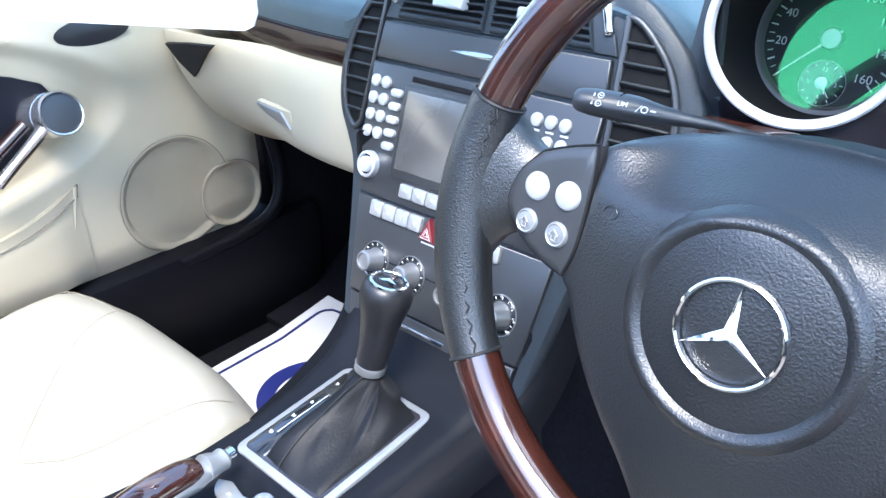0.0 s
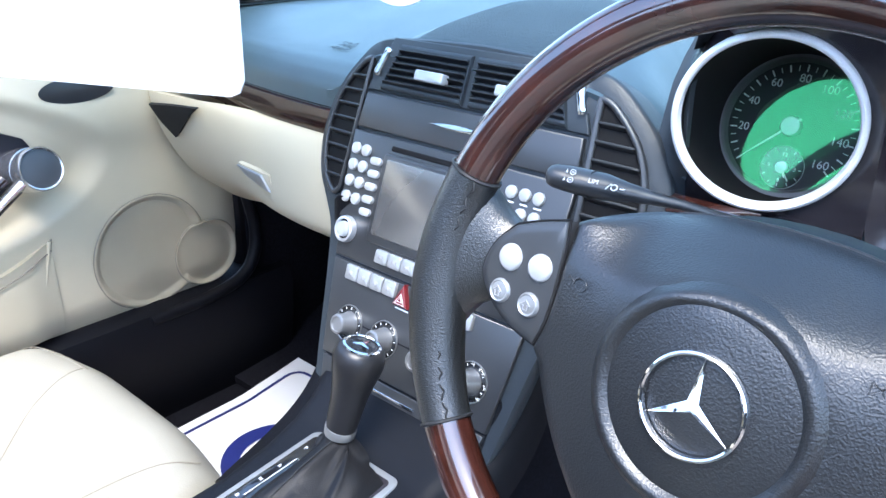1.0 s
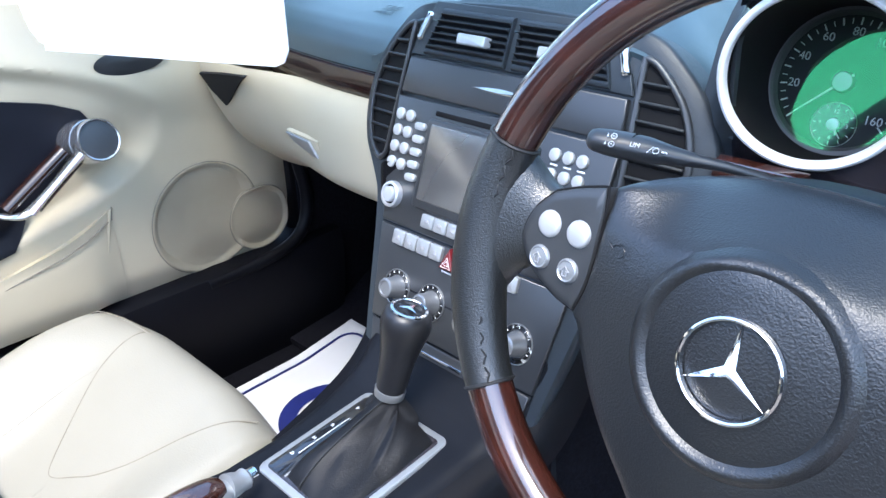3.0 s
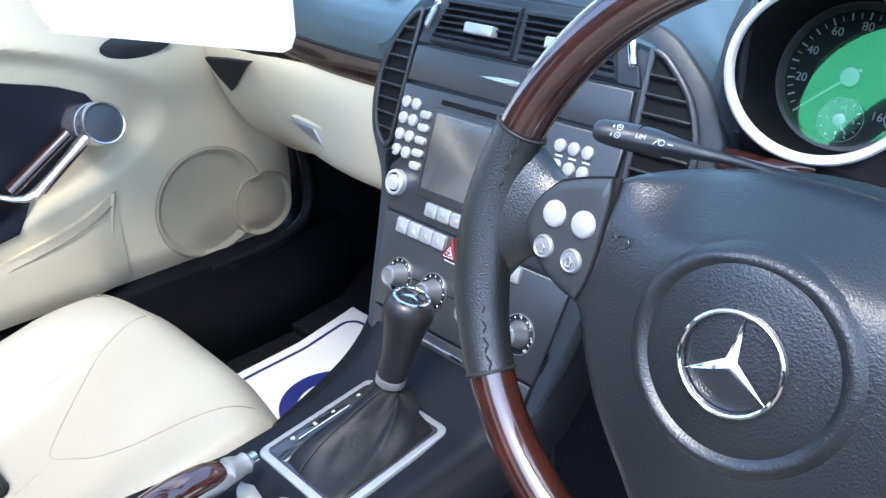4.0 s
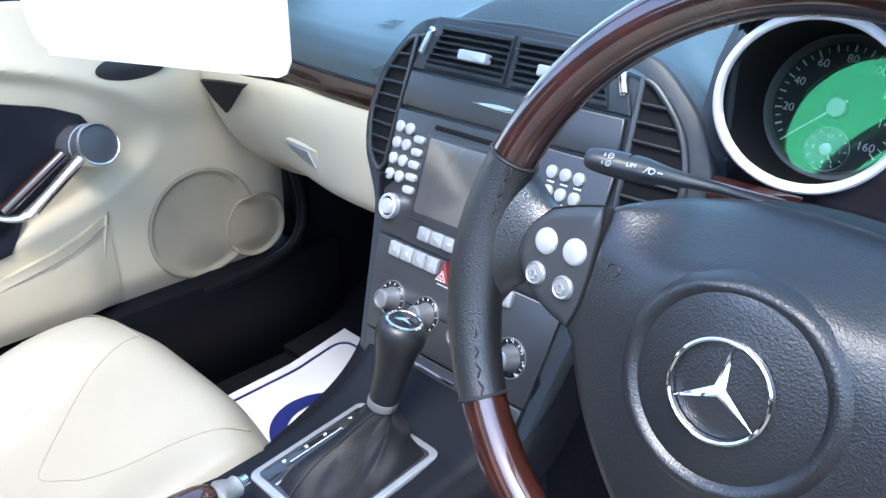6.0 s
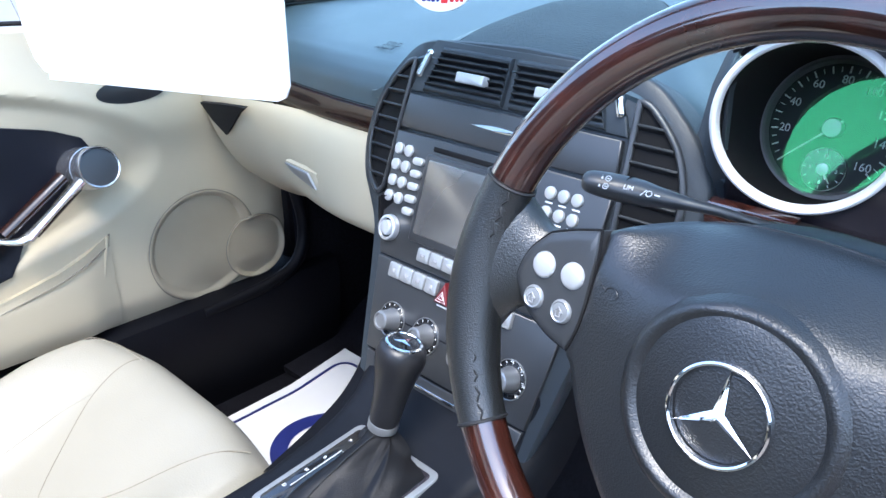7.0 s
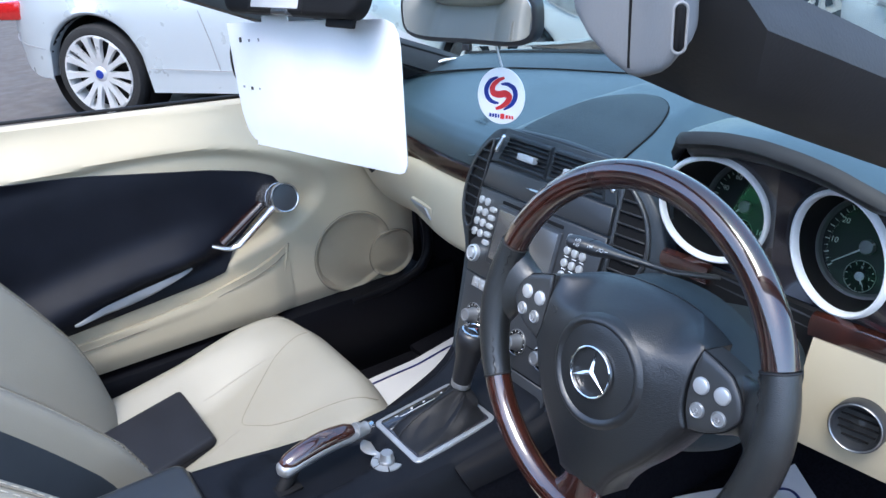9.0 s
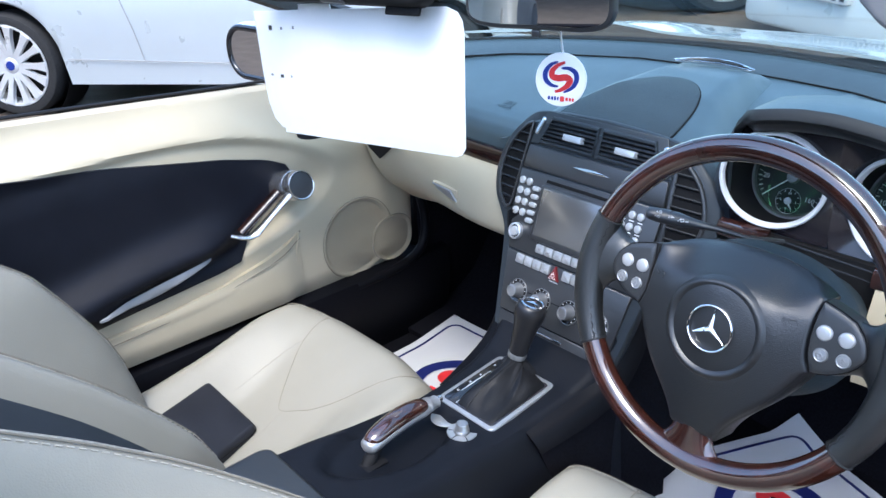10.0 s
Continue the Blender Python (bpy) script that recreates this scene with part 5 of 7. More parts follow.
    for q in (-0.205, 0.198):
        ed = [back(q, 0.12 + 0.8 * k / 30) for k in range(31)]
        part("seam", tube([p + Vector((0, 0.0016, 0.0012)) for p in ed], 0.0013, 6), SEAM, s)
        for off in (-0.007, 0.007):
            for k in range(60):
                a, b = back(q + off, 0.12 + 0.8 * (k + 0.15) / 60), back(q + off, 0.12 + 0.8 * (k + 0.75) / 60)
                n_ = Vector((0, 0.0006, 0.0005))
                part("stitch", tube([a + n_, b + n_], 0.0006, 4), STITCH, s)
    rows = []
    for j in range(15):
        a = math.pi * j / 14
        k = math.sin(a) ** 0.5 if j not in (0, 14) else 0.05
        rows.append([(cx + bx + 0.135 * k * math.cos(b) * abs(math.cos(b)) ** -0.4 if abs(math.cos(b)) > 1e-3 else cx + bx, dy + by - 0.875 + 0.05 * k * math.sin(b), 0.965 - 0.085 * math.cos(a) + 0.004 * math.sin(5 * a)) for b in (2 * math.pi * i / 28 for i in range(28))])
    rest = part("headrest", loft(rows, cu=True, caps=True), CREAM, s, "cream leather headrest", 70)
    for k in range(4):
        zz = 0.925 + 0.026 * k
        part("headrest_rib", tube([(cx + bx - 0.085 + 0.017 * j, dy + by - 0.826 - 0.6 * (-0.085 + 0.017 * j) ** 2, zz) for j in range(11)], 0.0085, 10), CREAM, rest)
    part("seat_base", box((cx, dy - 0.15, 0.14), (0.44, 0.44, 0.12), 0.02), DARK, s, "black plastic seat base")
    return s


seat("passenger_seat", -0.428, 0.0, 0.0, 0.0, SEATSIDE, "cream leather passenger bucket seat with black pouch on it", "front seats")
seat("driver_seat", 0.338, 0.032, -0.020, 0.030, CREAM, "cream leather driver seat beside the open side", "front seats", 0.09)

pouch = thing("black_case", "flat black case lying on the passenger seat", "case", (-0.55, -0.26, 0.28))
PMX = axes((-0.485, -0.290, 0.270), (0.164, 0.012, -0.028), (-0.26, 1.0, 0.03))
part("case_body", moved(prism(rrect(0.168, 0.20, 0.012, 5), -0.030, 0.014, 0.010), PMX), CASEM, pouch, "black padded case body")
part("case_seam", moved(tube([Vector((x, y, 0.0)) for x, y in rrect(0.1685, 0.2005, 0.012, 5)], 0.0010, 6, closed=True), PMX), VENTD, pouch)

# ---- passenger door ----
pdoor = thing("car_door", "cream and black passenger door with silver pull and speaker", "car door", (-0.74, -0.2, 0.25))


SPEAKERS = ((0.287, 0.408, 0.1035), (0.3945, 0.3745, 0.0635))


def door_x(y, z):
    x = -0.722
    x -= 0.075 * ease(0.66, 0.83, z) ** 1.2
    x += 0.016 * math.exp(-((z - (0.745 - 0.10 * ease(0.0, 0.2, y))) / 0.045) ** 2) * (1 - 0.5 * ease(0.15, 0.3, y))
    # shallow scoop round the dark insert
    e = ((y + 0.2) / 0.42) ** 2 + ((z - 0.60) / 0.14) ** 2 if y > -0.2 else ((z - 0.60) / 0.14) ** 2
    x -= 0.020 * ease(1.10, 0.80, e)
    # front edge turns in towards the dash
    x -= 0.03 * ease(0.40, 0.50, y) ** 2
    x -= 0.02 * ease(0.36, 0.28, z)
    # the two speaker rounds lie in shallow dishes
    x -= 0.009 * max(ease(r, r * 0.80, math.hypot(y - cy, z - cz)) for cy, cz, r in SPEAKERS)
    return x


def belt(y):
    return interp(y, [(-0.9, 0.845), (-0.4, 0.828), (-0.2, 0.816), (0.11, 0.795), (0.5, 0.775)])


def door_low(y):
    return interp(y, [(-0.9, 0.312), (0.08, 0.308), (0.185, 0.302), (0.30, 0.303), (0.39, 0.309), (0.422, 0.314), (0.440, 0.327), (0.454, 0.347), (0.461, 0.370), (0.465, 0.40)])


rows = []
for i in range(241):
    y = -0.95 + 1.417 * i / 240
    lo, hi = door_low(y), belt(y)
    row = [(-0.79, y, lo - 0.01), (-0.745, y, lo - 0.004)]
    row += [(door_x(y, lo + (hi - lo) * j / 84), y, lo + (hi - lo) * j / 84) for j in range(85)]
    row += [(-0.806, y, hi + 0.006), (-0.825, y, hi + 0.004), (-0.85, y, hi - 0.02)]
    rows.append(row)
skin = part("door_panel", solid(loft(rows), 0.008), CREAM_P, pdoor, "cream moulded door panel")
part("window_seal", tube([(-0.836, -0.95 + 1.43 * i / 30, belt(-0.95 + 1.43 * i / 30) + 0.008) for i in range(31)], 0.006, 8, flat=0.6), DARK, pdoor, "black rubber window seal")

# dark insert with armrest
ins_top = [(-0.95, 0.775), (-0.438, 0.749), (-0.248, 0.724), (-0.021, 0.684), (0.075, 0.660), (0.118, 0.640), (0.136, 0.610)]
ins_bot = [(-0.95, 0.424), (-0.45, 0.420), (-0.331, 0.427), (-0.202, 0.438), (-0.074, 0.450), (-0.019, 0.461), (0.0, 0.50), (0.06, 0.55), (0.11, 0.59), (0.136, 0.610)]


def ins_x(y, z):
    lo, hi = interp(y, ins_bot), interp(y, ins_top)
    t = (z - lo) / max(1e-4, hi - lo)
    ridge = 0.485 + 0.04 * ease(-0.5, 0.0, y) - 0.03 * ease(-0.2, -0.6, y)
    arm = 0.050 * math.exp(-((z - ridge) / 0.035) ** 2) * ease(0.02, -0.12, y)
    return door_x(y, z) + 0.0045 + arm


rows = []
for i in range(61):
    y = -0.95 + 1.085 * i / 60
    lo, hi = interp(y, ins_bot), interp(y, ins_top)
    rows.append([(door_x(y, lo) - 0.006, y, lo - 0.001)] + [(ins_x(y, lo + (hi - lo) * j / 24), y, lo + (hi - lo) * j / 24) for j in range(25)] + [(door_x(y, hi) - 0.006, y, hi + 0.001)])
ins = part("door_insert", loft(rows), INSERT, pdoor, "black leather door insert with armrest", 70)
# pale reflector strip under the armrest
rows = []
for i in range(21):
    y = -0.345 + 0.245 * i / 20
    z = 0.452 + 0.042 * (i / 20) ** 1.2
    h = 0.016 * math.sin(math.pi * i / 20) ** 0.7 + 0.0005
    x = max(ins_x(y, z), ins_x(y, z + h)) + 0.003
    rows.append([(x - 0.004, y, z - h * 0.6), (x, y, z - h * 0.3), (x, y, z + h * 0.3), (x - 0.002, y, z + h * 0.6)])
part("door_pocket_light", solid(loft(rows), 0.002), STRIPG, ins, "pale grey strip below the armrest")

# pull handle
PD = Vector((-0.662, 0.108, 0.612))
part("pull_base", tube([(-0.765, 0.105, 0.585), (-0.73, 0.106, 0.594), (-0.69, 0.108, 0.604)], [0.034, 0.034, 0.033], 28), PULLM, pdoor, "satin silver door pull boss")
hub = axes(PD, Vector((0, 1, 0)), Vector((-0.3, 0, 0.95)))
part("pull_ring", moved(lathe([(0.0325, -0.036), (0.0325, -0.008), (0.0320, 0.002), (0.0300, 0.005), (0.0282, 0.004), (0.0275, -0.002)], 40), hub), PULLM, pdoor, "chrome ring of the door pull")
part("pull_cap", moved(lathe([(0.0285, -0.002), (0.0280, 0.001), (0.0, 0.003)], 36), hub), SATIN, pdoor, "black round cap")
def straight(a, b, n=12):
    return [Vector(a).lerp(Vector(b), k / n) for k in range(n + 1)]


b1 = straight((-0.668, 0.086, 0.600), (-0.684, -0.002, 0.526))
part("pull_bar", tube(b1, [0.0135 - 0.0040 * math.sin(math.pi * k / 12) for k in range(13)], 14, flat=0.6), PULLM, pdoor, "satin chrome bar of the door pull")
wb = straight((-0.684, 0.064, 0.604), (-0.694, -0.030, 0.536))
part("pull_wood", tube(wb, [0.013] * 13, 16, flat=0.7), WOODT, pdoor, "wood inlay of the door pull")
wb = straight((-0.690, 0.084, 0.580), (-0.698, 0.012, 0.522))
part("pull_wood", tube(wb, [0.0075] * 13, 12, flat=0.8), WOODT, pdoor)
ft = smooth_line([Vector((-0.683, 0.002, 0.530)), Vector((-0.685, -0.014, 0.524)), Vector((-0.688, -0.034, 0.528)), Vector((-0.696, -0.052, 0.535))], 4)
part("pull_foot", tube(ft, [0.011 - 0.006 * i / (len(ft) - 1) for i in range(len(ft))], 12, flat=0.7), PULLM, pdoor, "satin chrome foot of the door pull")

# speaker grille: two overlapping rounds
def door_round(cy, cz, r, name, label, lift):
    rows = []
    for k, up in ((1.0, -0.004), (1.0, 0.0010), (0.990, 0.0018), (0.975, 0.0022), (0.955, 0.0020), (0.925, 0.0014), (0.88, 0.0010), (0.84, 0.0009), (0.8, 0.0009), (0.6, 0.0008), (0.3, 0.0008), (0.05, 0.0008)):
        rows.append([(door_x(cy + r * k * math.cos(a), cz + r * k * math.sin(a)) + up + lift, cy + r * k * math.cos(a), cz + r * k * math.sin(a)) for a in (2 * math.pi * i / 72 for i in range(72))])
    grille = part(name, loft(rows, cu=True, caps=True), CLOTH, pdoor, label, 35)
    edge = [(door_x(cy + r * math.cos(a), cz + r * math.sin(a)) + lift + 0.0005, cy + r * 1.004 * math.cos(a), cz + r * 1.004 * math.sin(a)) for a in (2 * math.pi * i / 72 for i in range(72))]
    part("grille_joint", tube(edge, 0.0011, 6, closed=True), SEAM, grille)
    return grille


door_round(*SPEAKERS[0], "speaker_grille", "round cream cloth speaker grille", 0.001)
door_round(*SPEAKERS[1], "speaker_grille", "smaller round cream grille overlapping the first", 0.0035)

# map pocket
rows = []
for i in range(41):
    y = -0.60 + 0.722 * i / 40
    zt = interp(y, [(-0.6, 0.395), (-0.345, 0.402), (-0.211, 0.406), (-0.081, 0.421), (0.034, 0.447), (0.122, 0.480)])
    e = ease(0.122, 0.07, y)
    rows.append([(door_x(y, zt) - 0.004, y, zt - 0.004)] + [(door_x(y, zt + (0.32 - zt) * j / 12) + 0.003 + e * (0.012 + 0.003 * j / 12) + 0.002 * math.sin(14 * y + 5 * j) * e * (j < 3), y, zt + (0.320 - zt) * j / 12) for j in range(13)])
mp = part("map_pocket", solid(loft(rows), 0.003), CREAM_P, pdoor, "gathered cream leather map pocket", 60)
part("pocket_hem", tube([(r[1][0] + 0.001, r[1][1], r[1][2] - 0.016) for r in rows], 0.0011, 6), SEAM, mp)
part("pocket_edge", tube([(door_x(0.121 - 0.04 * t, 0.48 - 0.16 * t) + 0.004, 0.121 - 0.04 * t, 0.48 - 0.16 * t) for t in (k / 10 for k in range(11))], 0.0030, 8), CREAM_P, mp)
part("pocket_seam", tube([(door_x(0.124 - 0.04 * t, 0.48 - 0.16 * t) + 0.002, 0.125 - 0.04 * t, 0.482 - 0.16 * t) for t in (k / 10 for k in range(11))], 0.0016, 6), SEAM, mp)

# little tweeter grille high on the door, and the dark corner piece by the dash
part("tweeter", loft([[(door_x(0.203, 0.69) + 0.004 + 0.004 * (1 - s), 0.203 + 0.058 * s * math.cos(a), 0.703 + 0.020 * s * math.sin(a)) for a in (2 * math.pi * i / 36 for i in range(36))] for s in (1.0, 0.9, 0.5, 0.05)], cu=True, caps=True), SATIN, pdoor, "small dark oval tweeter grille")

# ---- cabin shell ----
tub = thing("cabin_tub", "black carpeted cabin floor, sills and bulkhead", "car body", (0, 0, 0.02))
part("floor", box((0, 0.0, 0.06), (1.50, 2.2, 0.04), 0.005), CARPET, tub, "black carpeted floor")
bm = loft([[(x, 0.42, 0.085), (x, 0.55, 0.10), (x, 0.68, 0.17), (x, 0.78, 0.30), (x, 0.82, 0.55), (x, 0.82, 0.80)] for x in (-0.75, -0.4, 0.0, 0.4, 0.75)])
part("bulkhead", solid(bm, 0.015), CARPET, tub, "black carpeted front bulkhead")
part("rear_bulkhead", box((0, -1.05, 0.42), (1.50, 0.04, 0.70), 0.01), CARPET, tub)
part("footwell_carpet", box((0.415, 0.33, 0.115), (0.60, 0.72, 0.085), 0.02), CARPET, tub, "thick black carpet in the driver footwell")
sl = [(-0.72, 0.08), (-0.70, 0.20), (-0.695, 0.27), (-0.705, 0.300), (-0.74, 0.312), (-0.80, 0.31), (-0.82, 0.08)]
for s in (1, -1):
    b = loft([[(s * x, y, z) for x, z in sl] for y in (-1.05, -0.5, 0.0, 0.3, 0.50, 0.56)])
    part("sill", solid(b, 0.006), FLANK, tub, "black plastic door sill")
    if s == 1:
        part("door_post", box((-0.775, 0.555, 0.50), (0.06, 0.15, 0.62), 0.02), FLANK, tub, "black door post")
        part("door_seal", tube(smooth_line([(-0.735, 0.470, 0.66), (-0.735, 0.480, 0.56), (-0.730, 0.490, 0.47), (-0.722, 0.499, 0.40), (-0.716, 0.488, 0.345), (-0.710, 0.452, 0.310), (-0.708, 0.38, 0.294), (-0.710, 0.26, 0.288)], 8), 0.012, 14), FLANK, tub, "black rubber door seal")
        part("kick_panel", box((-0.735, 0.66, 0.38), (0.02, 0.34, 0.60), 0.006), CARPET, tub, "black kick panel")
part("kick_panel", box((0.735, 0.66, 0.38), (0.02, 0.34, 0.60), 0.006), CARPET, tub)

# paper mats
def paper_mat(cx, cy, w, h, turn, label, least=0.0):
    m = thing("paper_mat", label, "paper mat", (cx, cy, 0.085), "paper floor mats")
    P = Matrix.Translation((cx, cy, 0.0)) @ Matrix.Rotation(turn, 4, "Z")

    def lift(x, y):
        wy = cy + x * math.sin(turn) + y * math.cos(turn)
        return max(least, interp(wy, [(0.38, 0.1045), (0.46, 0.1160), (0.55, 0.130), (0.60, 0.154), (0.68, 0.198), (0.74, 0.268), (0.78, 0.333)])) + 0.003 * math.sin(7 * (x / w + 0.5) + 3 * (y / h + 0.5))

    b = loft([[(-w / 2 + w * i / 16, -h / 2 + h * j / 20, lift(-w / 2 + w * i / 16, -h / 2 + h * j / 20) - 0.0016) for j in range(21)] for i in range(17)])
    part("sheet", moved(solid(b, 0.0012), P), PAPER, m, "white paper sheet")


    o = rrect(w - 0.05, h - 0.05, 0.03, 5)
    dens = []
    for a, c in zip(o, o[1:] + o[:1]):
        k = max(1, int(math.dist(a, c) / 0.02))
        dens += [(a[0] + (c[0] - a[0]) * i / k, a[1] + (c[1] - a[1]) * i / k) for i in range(k)]
    part("printed_border", moved(tube([Vector((x, y, lift(x, y))) for x, y in dens], 0.0035, 5, closed=True, flat=0.25), P), NAVY, m, "dark blue printed border")
    ring = [[Vector((r * math.cos(a), 0.02 + r * math.sin(a), lift(r * math.cos(a), 0.02 + r * math.sin(a)) + 0.0006)) for a in (2 * math.pi * i / 40 for i in range(40))] for r in (0.10, 0.085, 0.07)]
    part("printed_round", moved(loft(ring, cu=True), P), NAVY, m, "dark blue printed round emblem")
    sw = smooth_line([Vector((0.035, 0.06, 0)), Vector((-0.03, 0.055, 0)), Vector((-0.035, 0.025, 0)), Vector((0.03, 0.012, 0)), Vector((0.035, -0.02, 0)), Vector((-0.03, -0.028, 0))], 6)
    part("printed_swirl", moved(tube([Vector((p.x, p.y, lift(p.x, p.y) + 0.001)) for p in sw], 0.012, 6, flat=0.06), P), RED, m, "red printed swirl")
    for k in range(3):
        part("printed_bar", moved(tube([Vector((-0.10 + 0.02 * k, -0.12 - 0.022 * k, lift(0, -0.12 - 0.022 * k) + 0.001)), Vector((0.10 - 0.02 * k, -0.12 - 0.022 * k, lift(0, -0.12 - 0.022 * k) + 0.001))], 0.006, 6, flat=0.08), P), NAVY, m)
    return m


paper_mat(-0.44, 0.30, 0.40, 0.46, 0.03, "white paper mat with blue border on the passenger floor")
paper_mat(0.300, 0.395, 0.36, 0.44, -0.42, "white paper mat with blue border under the pedals", 0.162)

# ---- windscreen, mirror, visors ----
screen = thing("windscreen", "raked windscreen with dark frame", "windscreen", (0, 0.75, 0.84))


def head(x):
    """Rear edge of the windscreen header."""
    a = abs(x) / 0.62
    return Vector((x, 0.04 - 0.24 * a ** 2.2, 1.205 - 0.060 * a ** 2))


def cowl(x):
    a = abs(x) / 0.74
    return Vector((x, 0.80 - 0.20 * a ** 2.2, 0.850 - 0.03 * a ** 2))


rows = []
for i in range(41):
    q = -1 + 2 * i / 40
    a, b = head(0.60 * q) + Vector((0, 0.03, 0.01)), cowl(0.73 * q)
    rows.append([a.lerp(b, j / 12) + Vector((0, 0, 0.035 * math.sin(math.pi * j / 12))) for j in range(13)])
gl = part("pane", loft(rows), WGLASS, screen, "clear laminated glass", 80)
gl.visible_shadow = False
rows = []
for i in range(41):
    p = head(-0.60 + 1.20 * i / 40)
    rows.append([p + Vector((0, dy, dz)) for dy, dz in ((0, -0.012), (0.0, 0.010), (0.02, 0.028), (0.06, 0.026), (0.075, 0.010), (0.06, -0.010), (0.03, -0.020))])
part("header", loft(rows, cu=True, caps=True), DARK, screen, "dark windscreen header rail")
PS = [(0, 0, 0), (0.003, -0.002, 0.022), (0.016, -0.006, 0.043), (0.020, -0.008, 0.047), (0.034, -0.012, 0.062), (0.048, 0.0, 0.054), (0.062, 0.015, 0.026), (0.052, 0.025, -0.004), (0.025, 0.016, -0.012)]
for s in (-1, 1):
    rows = []
    for k in range(19):
        q = 0.002 + 0.898 * k / 18
        e = Vector((0.574 + 0.079 * q, -0.195 + 0.92 * q, 1.105 - 0.383 * q))
        rows.append([(CX + s * (e.x + a * 1.0 - CX), e.y + b, e.z + c + 0.004 * math.sin(9 * q) * (c > 0.02)) for a, b, c in PS])
    pil = part("pillar", loft(rows, cu=True, caps=True), PILL, screen, "dark cloth-trimmed windscreen pillar", 50)
    part("pillar_seal", loft([[Vector(r[k_]) + Vector((-s * 0.001, -0.003, 0.001)) for k_ in (3, 4, 5)] for r in rows]), PILL, pil, "grey rubber seal along the glass", 60)
    part("pillar_bead", tube([Vector(r[3]) + Vector((-s * 0.002, -0.003, 0)) for r in rows], 0.003, 8), DARK, pil)
rows = []
for k in range(11):
    q = 0.48 + 0.42 * k / 10
    e = Vector((2 * CX - 0.574 - 0.079 * q, -0.195 + 0.92 * q, 1.105 - 0.383 * q))
    lo = Vector((-0.738, e.y - 0.01, 0.785))
    rows.append([e + Vector((-0.012, 0, -0.004)), e.lerp(lo, 0.5) + Vector((-0.006, 0, 0)), lo])
part("sail_panel", solid(loft(rows), 0.006), PILL, screen, "dark sail panel below the passenger pillar", 60)
rows = [[cowl(-0.73 + 1.46 * i / 30) + Vector((0, dy, dz)) for dy, dz in ((-0.02, -0.016), (0.0, -0.006), (0.06, -0.006), (0.12, -0.012))] for i in range(31)]
part("scuttle", solid(loft(rows), 0.006), SCUT, screen, "weathered grey scuttle panel below the glass")
for k in range(26):
    x = -0.36 + 0.018 * k
    p = cowl(x)
    part("scuttle_slat", box((x, p.y + 0.06, p.z + 0.001), (0.009, 0.05, 0.004), 0.001), DARK, screen)
wa = [cowl(x) + Vector((0, 0.05 - 0.02 * abs(x), 0.006)) for x in (-0.55 + 0.1 * k for k in range(12))]
part("wiper", tube(wa, 0.006, 8), DARK, screen, "black wiper arm")

bonnet = thing("bonnet", "glossy silver bonnet ahead of the windscreen", "car body", (0, 1.3, 0.6))
rows = []
for i in range(31):
    q = -1 + 2 * i / 30
    rows.append([(0.78 * q * (1 - 0.08 * t), cowl(0.73 * q).y + 0.10 + (1.05 - 0.25 * q * q) * t, 0.864 - 0.03 * q * q - 0.08 * t - 0.14 * t * t + 0.02 * math.exp(-((abs(q) - 0.55) / 0.12) ** 2) * (1 - t)) for t in (j / 16 for j in range(17))])
part("bonnet_skin", solid(loft(rows), 0.006), PAINTB, bonnet, "pale silver painted bonnet", 70)

mir = thing("rear_view_mirror", "black framed rear-view mirror", "mirror", (CX, 0.12, 1.06))
MM = axes((-0.036, 0.148, 1.038), Vector((0.96, 0.273, 0.0)), Vector((0.0, -0.012, 1))) @ Matrix.Diagonal((0.94, 1, 1, 1))
mo = [(x * 1.0, y) for x, y in ((p.x, p.y) for p in smooth_line([(-0.122, 0.0, 0), (-0.115, -0.028, 0), (-0.08, -0.038, 0), (0, -0.037, 0), (0.08, -0.036, 0), (0.115, -0.024, 0), (0.122, 0.004, 0), (0.112, 0.030, 0), (0.06, 0.038, 0), (-0.06, 0.038, 0), (-0.112, 0.028, 0)], 5, True))]
part("mirror_shell", moved(prism(mo, -0.014, 0.004, 0.004), MM), SATIN, mir, "black mirror shell")
part("mirror_glass", moved(prism(inset(mo, 0.007), 0.001, 0.0048, 0.0004), MM), MIRROR, mir, "mirror glass", 3)
part("mirror_stem", tube([(-0.03, 0.16, 1.05), (-0.02, 0.19, 1.11), (-0.02, 0.17, 1.17)], 0.012, 12), SATIN, mir)
part("mirror_tab", moved(box((0.0, -0.042, 0.0), (0.014, 0.010, 0.008), 0.002), MM), SATIN, mir)

tag = thing("hanging_tag", "round white air freshener with red and blue swirl", "air freshener", (-0.034, 0.205, 0.879))
TG = axes((-0.034, 0.203, 0.9195), Vector((0.97, 0.22, 0.03)), Vector((-0.02, 0.10, 1)))
part("disc", moved(prism(oval(0.0425, 0.0400, 48), -0.001, 0.001, 0.0004), TG), CARD, tag, "white card disc")
def band(pts, w0, z):
    c = smooth_line([Vector((x, y, z)) for x, y in pts], 8)
    k = len(c)
    rows = []
    for i, p in enumerate(c):
        d = (c[min(k - 1, i + 1)] - c[max(0, i - 1)]).normalized()
        n = Vector((-d.y, d.x, 0)) * w0 * math.sin(math.pi * (0.06 + 0.88 * i / (k - 1))) ** 0.7
        rows.append([p - n, p + n])
    return solid(loft(rows), 0.0003)


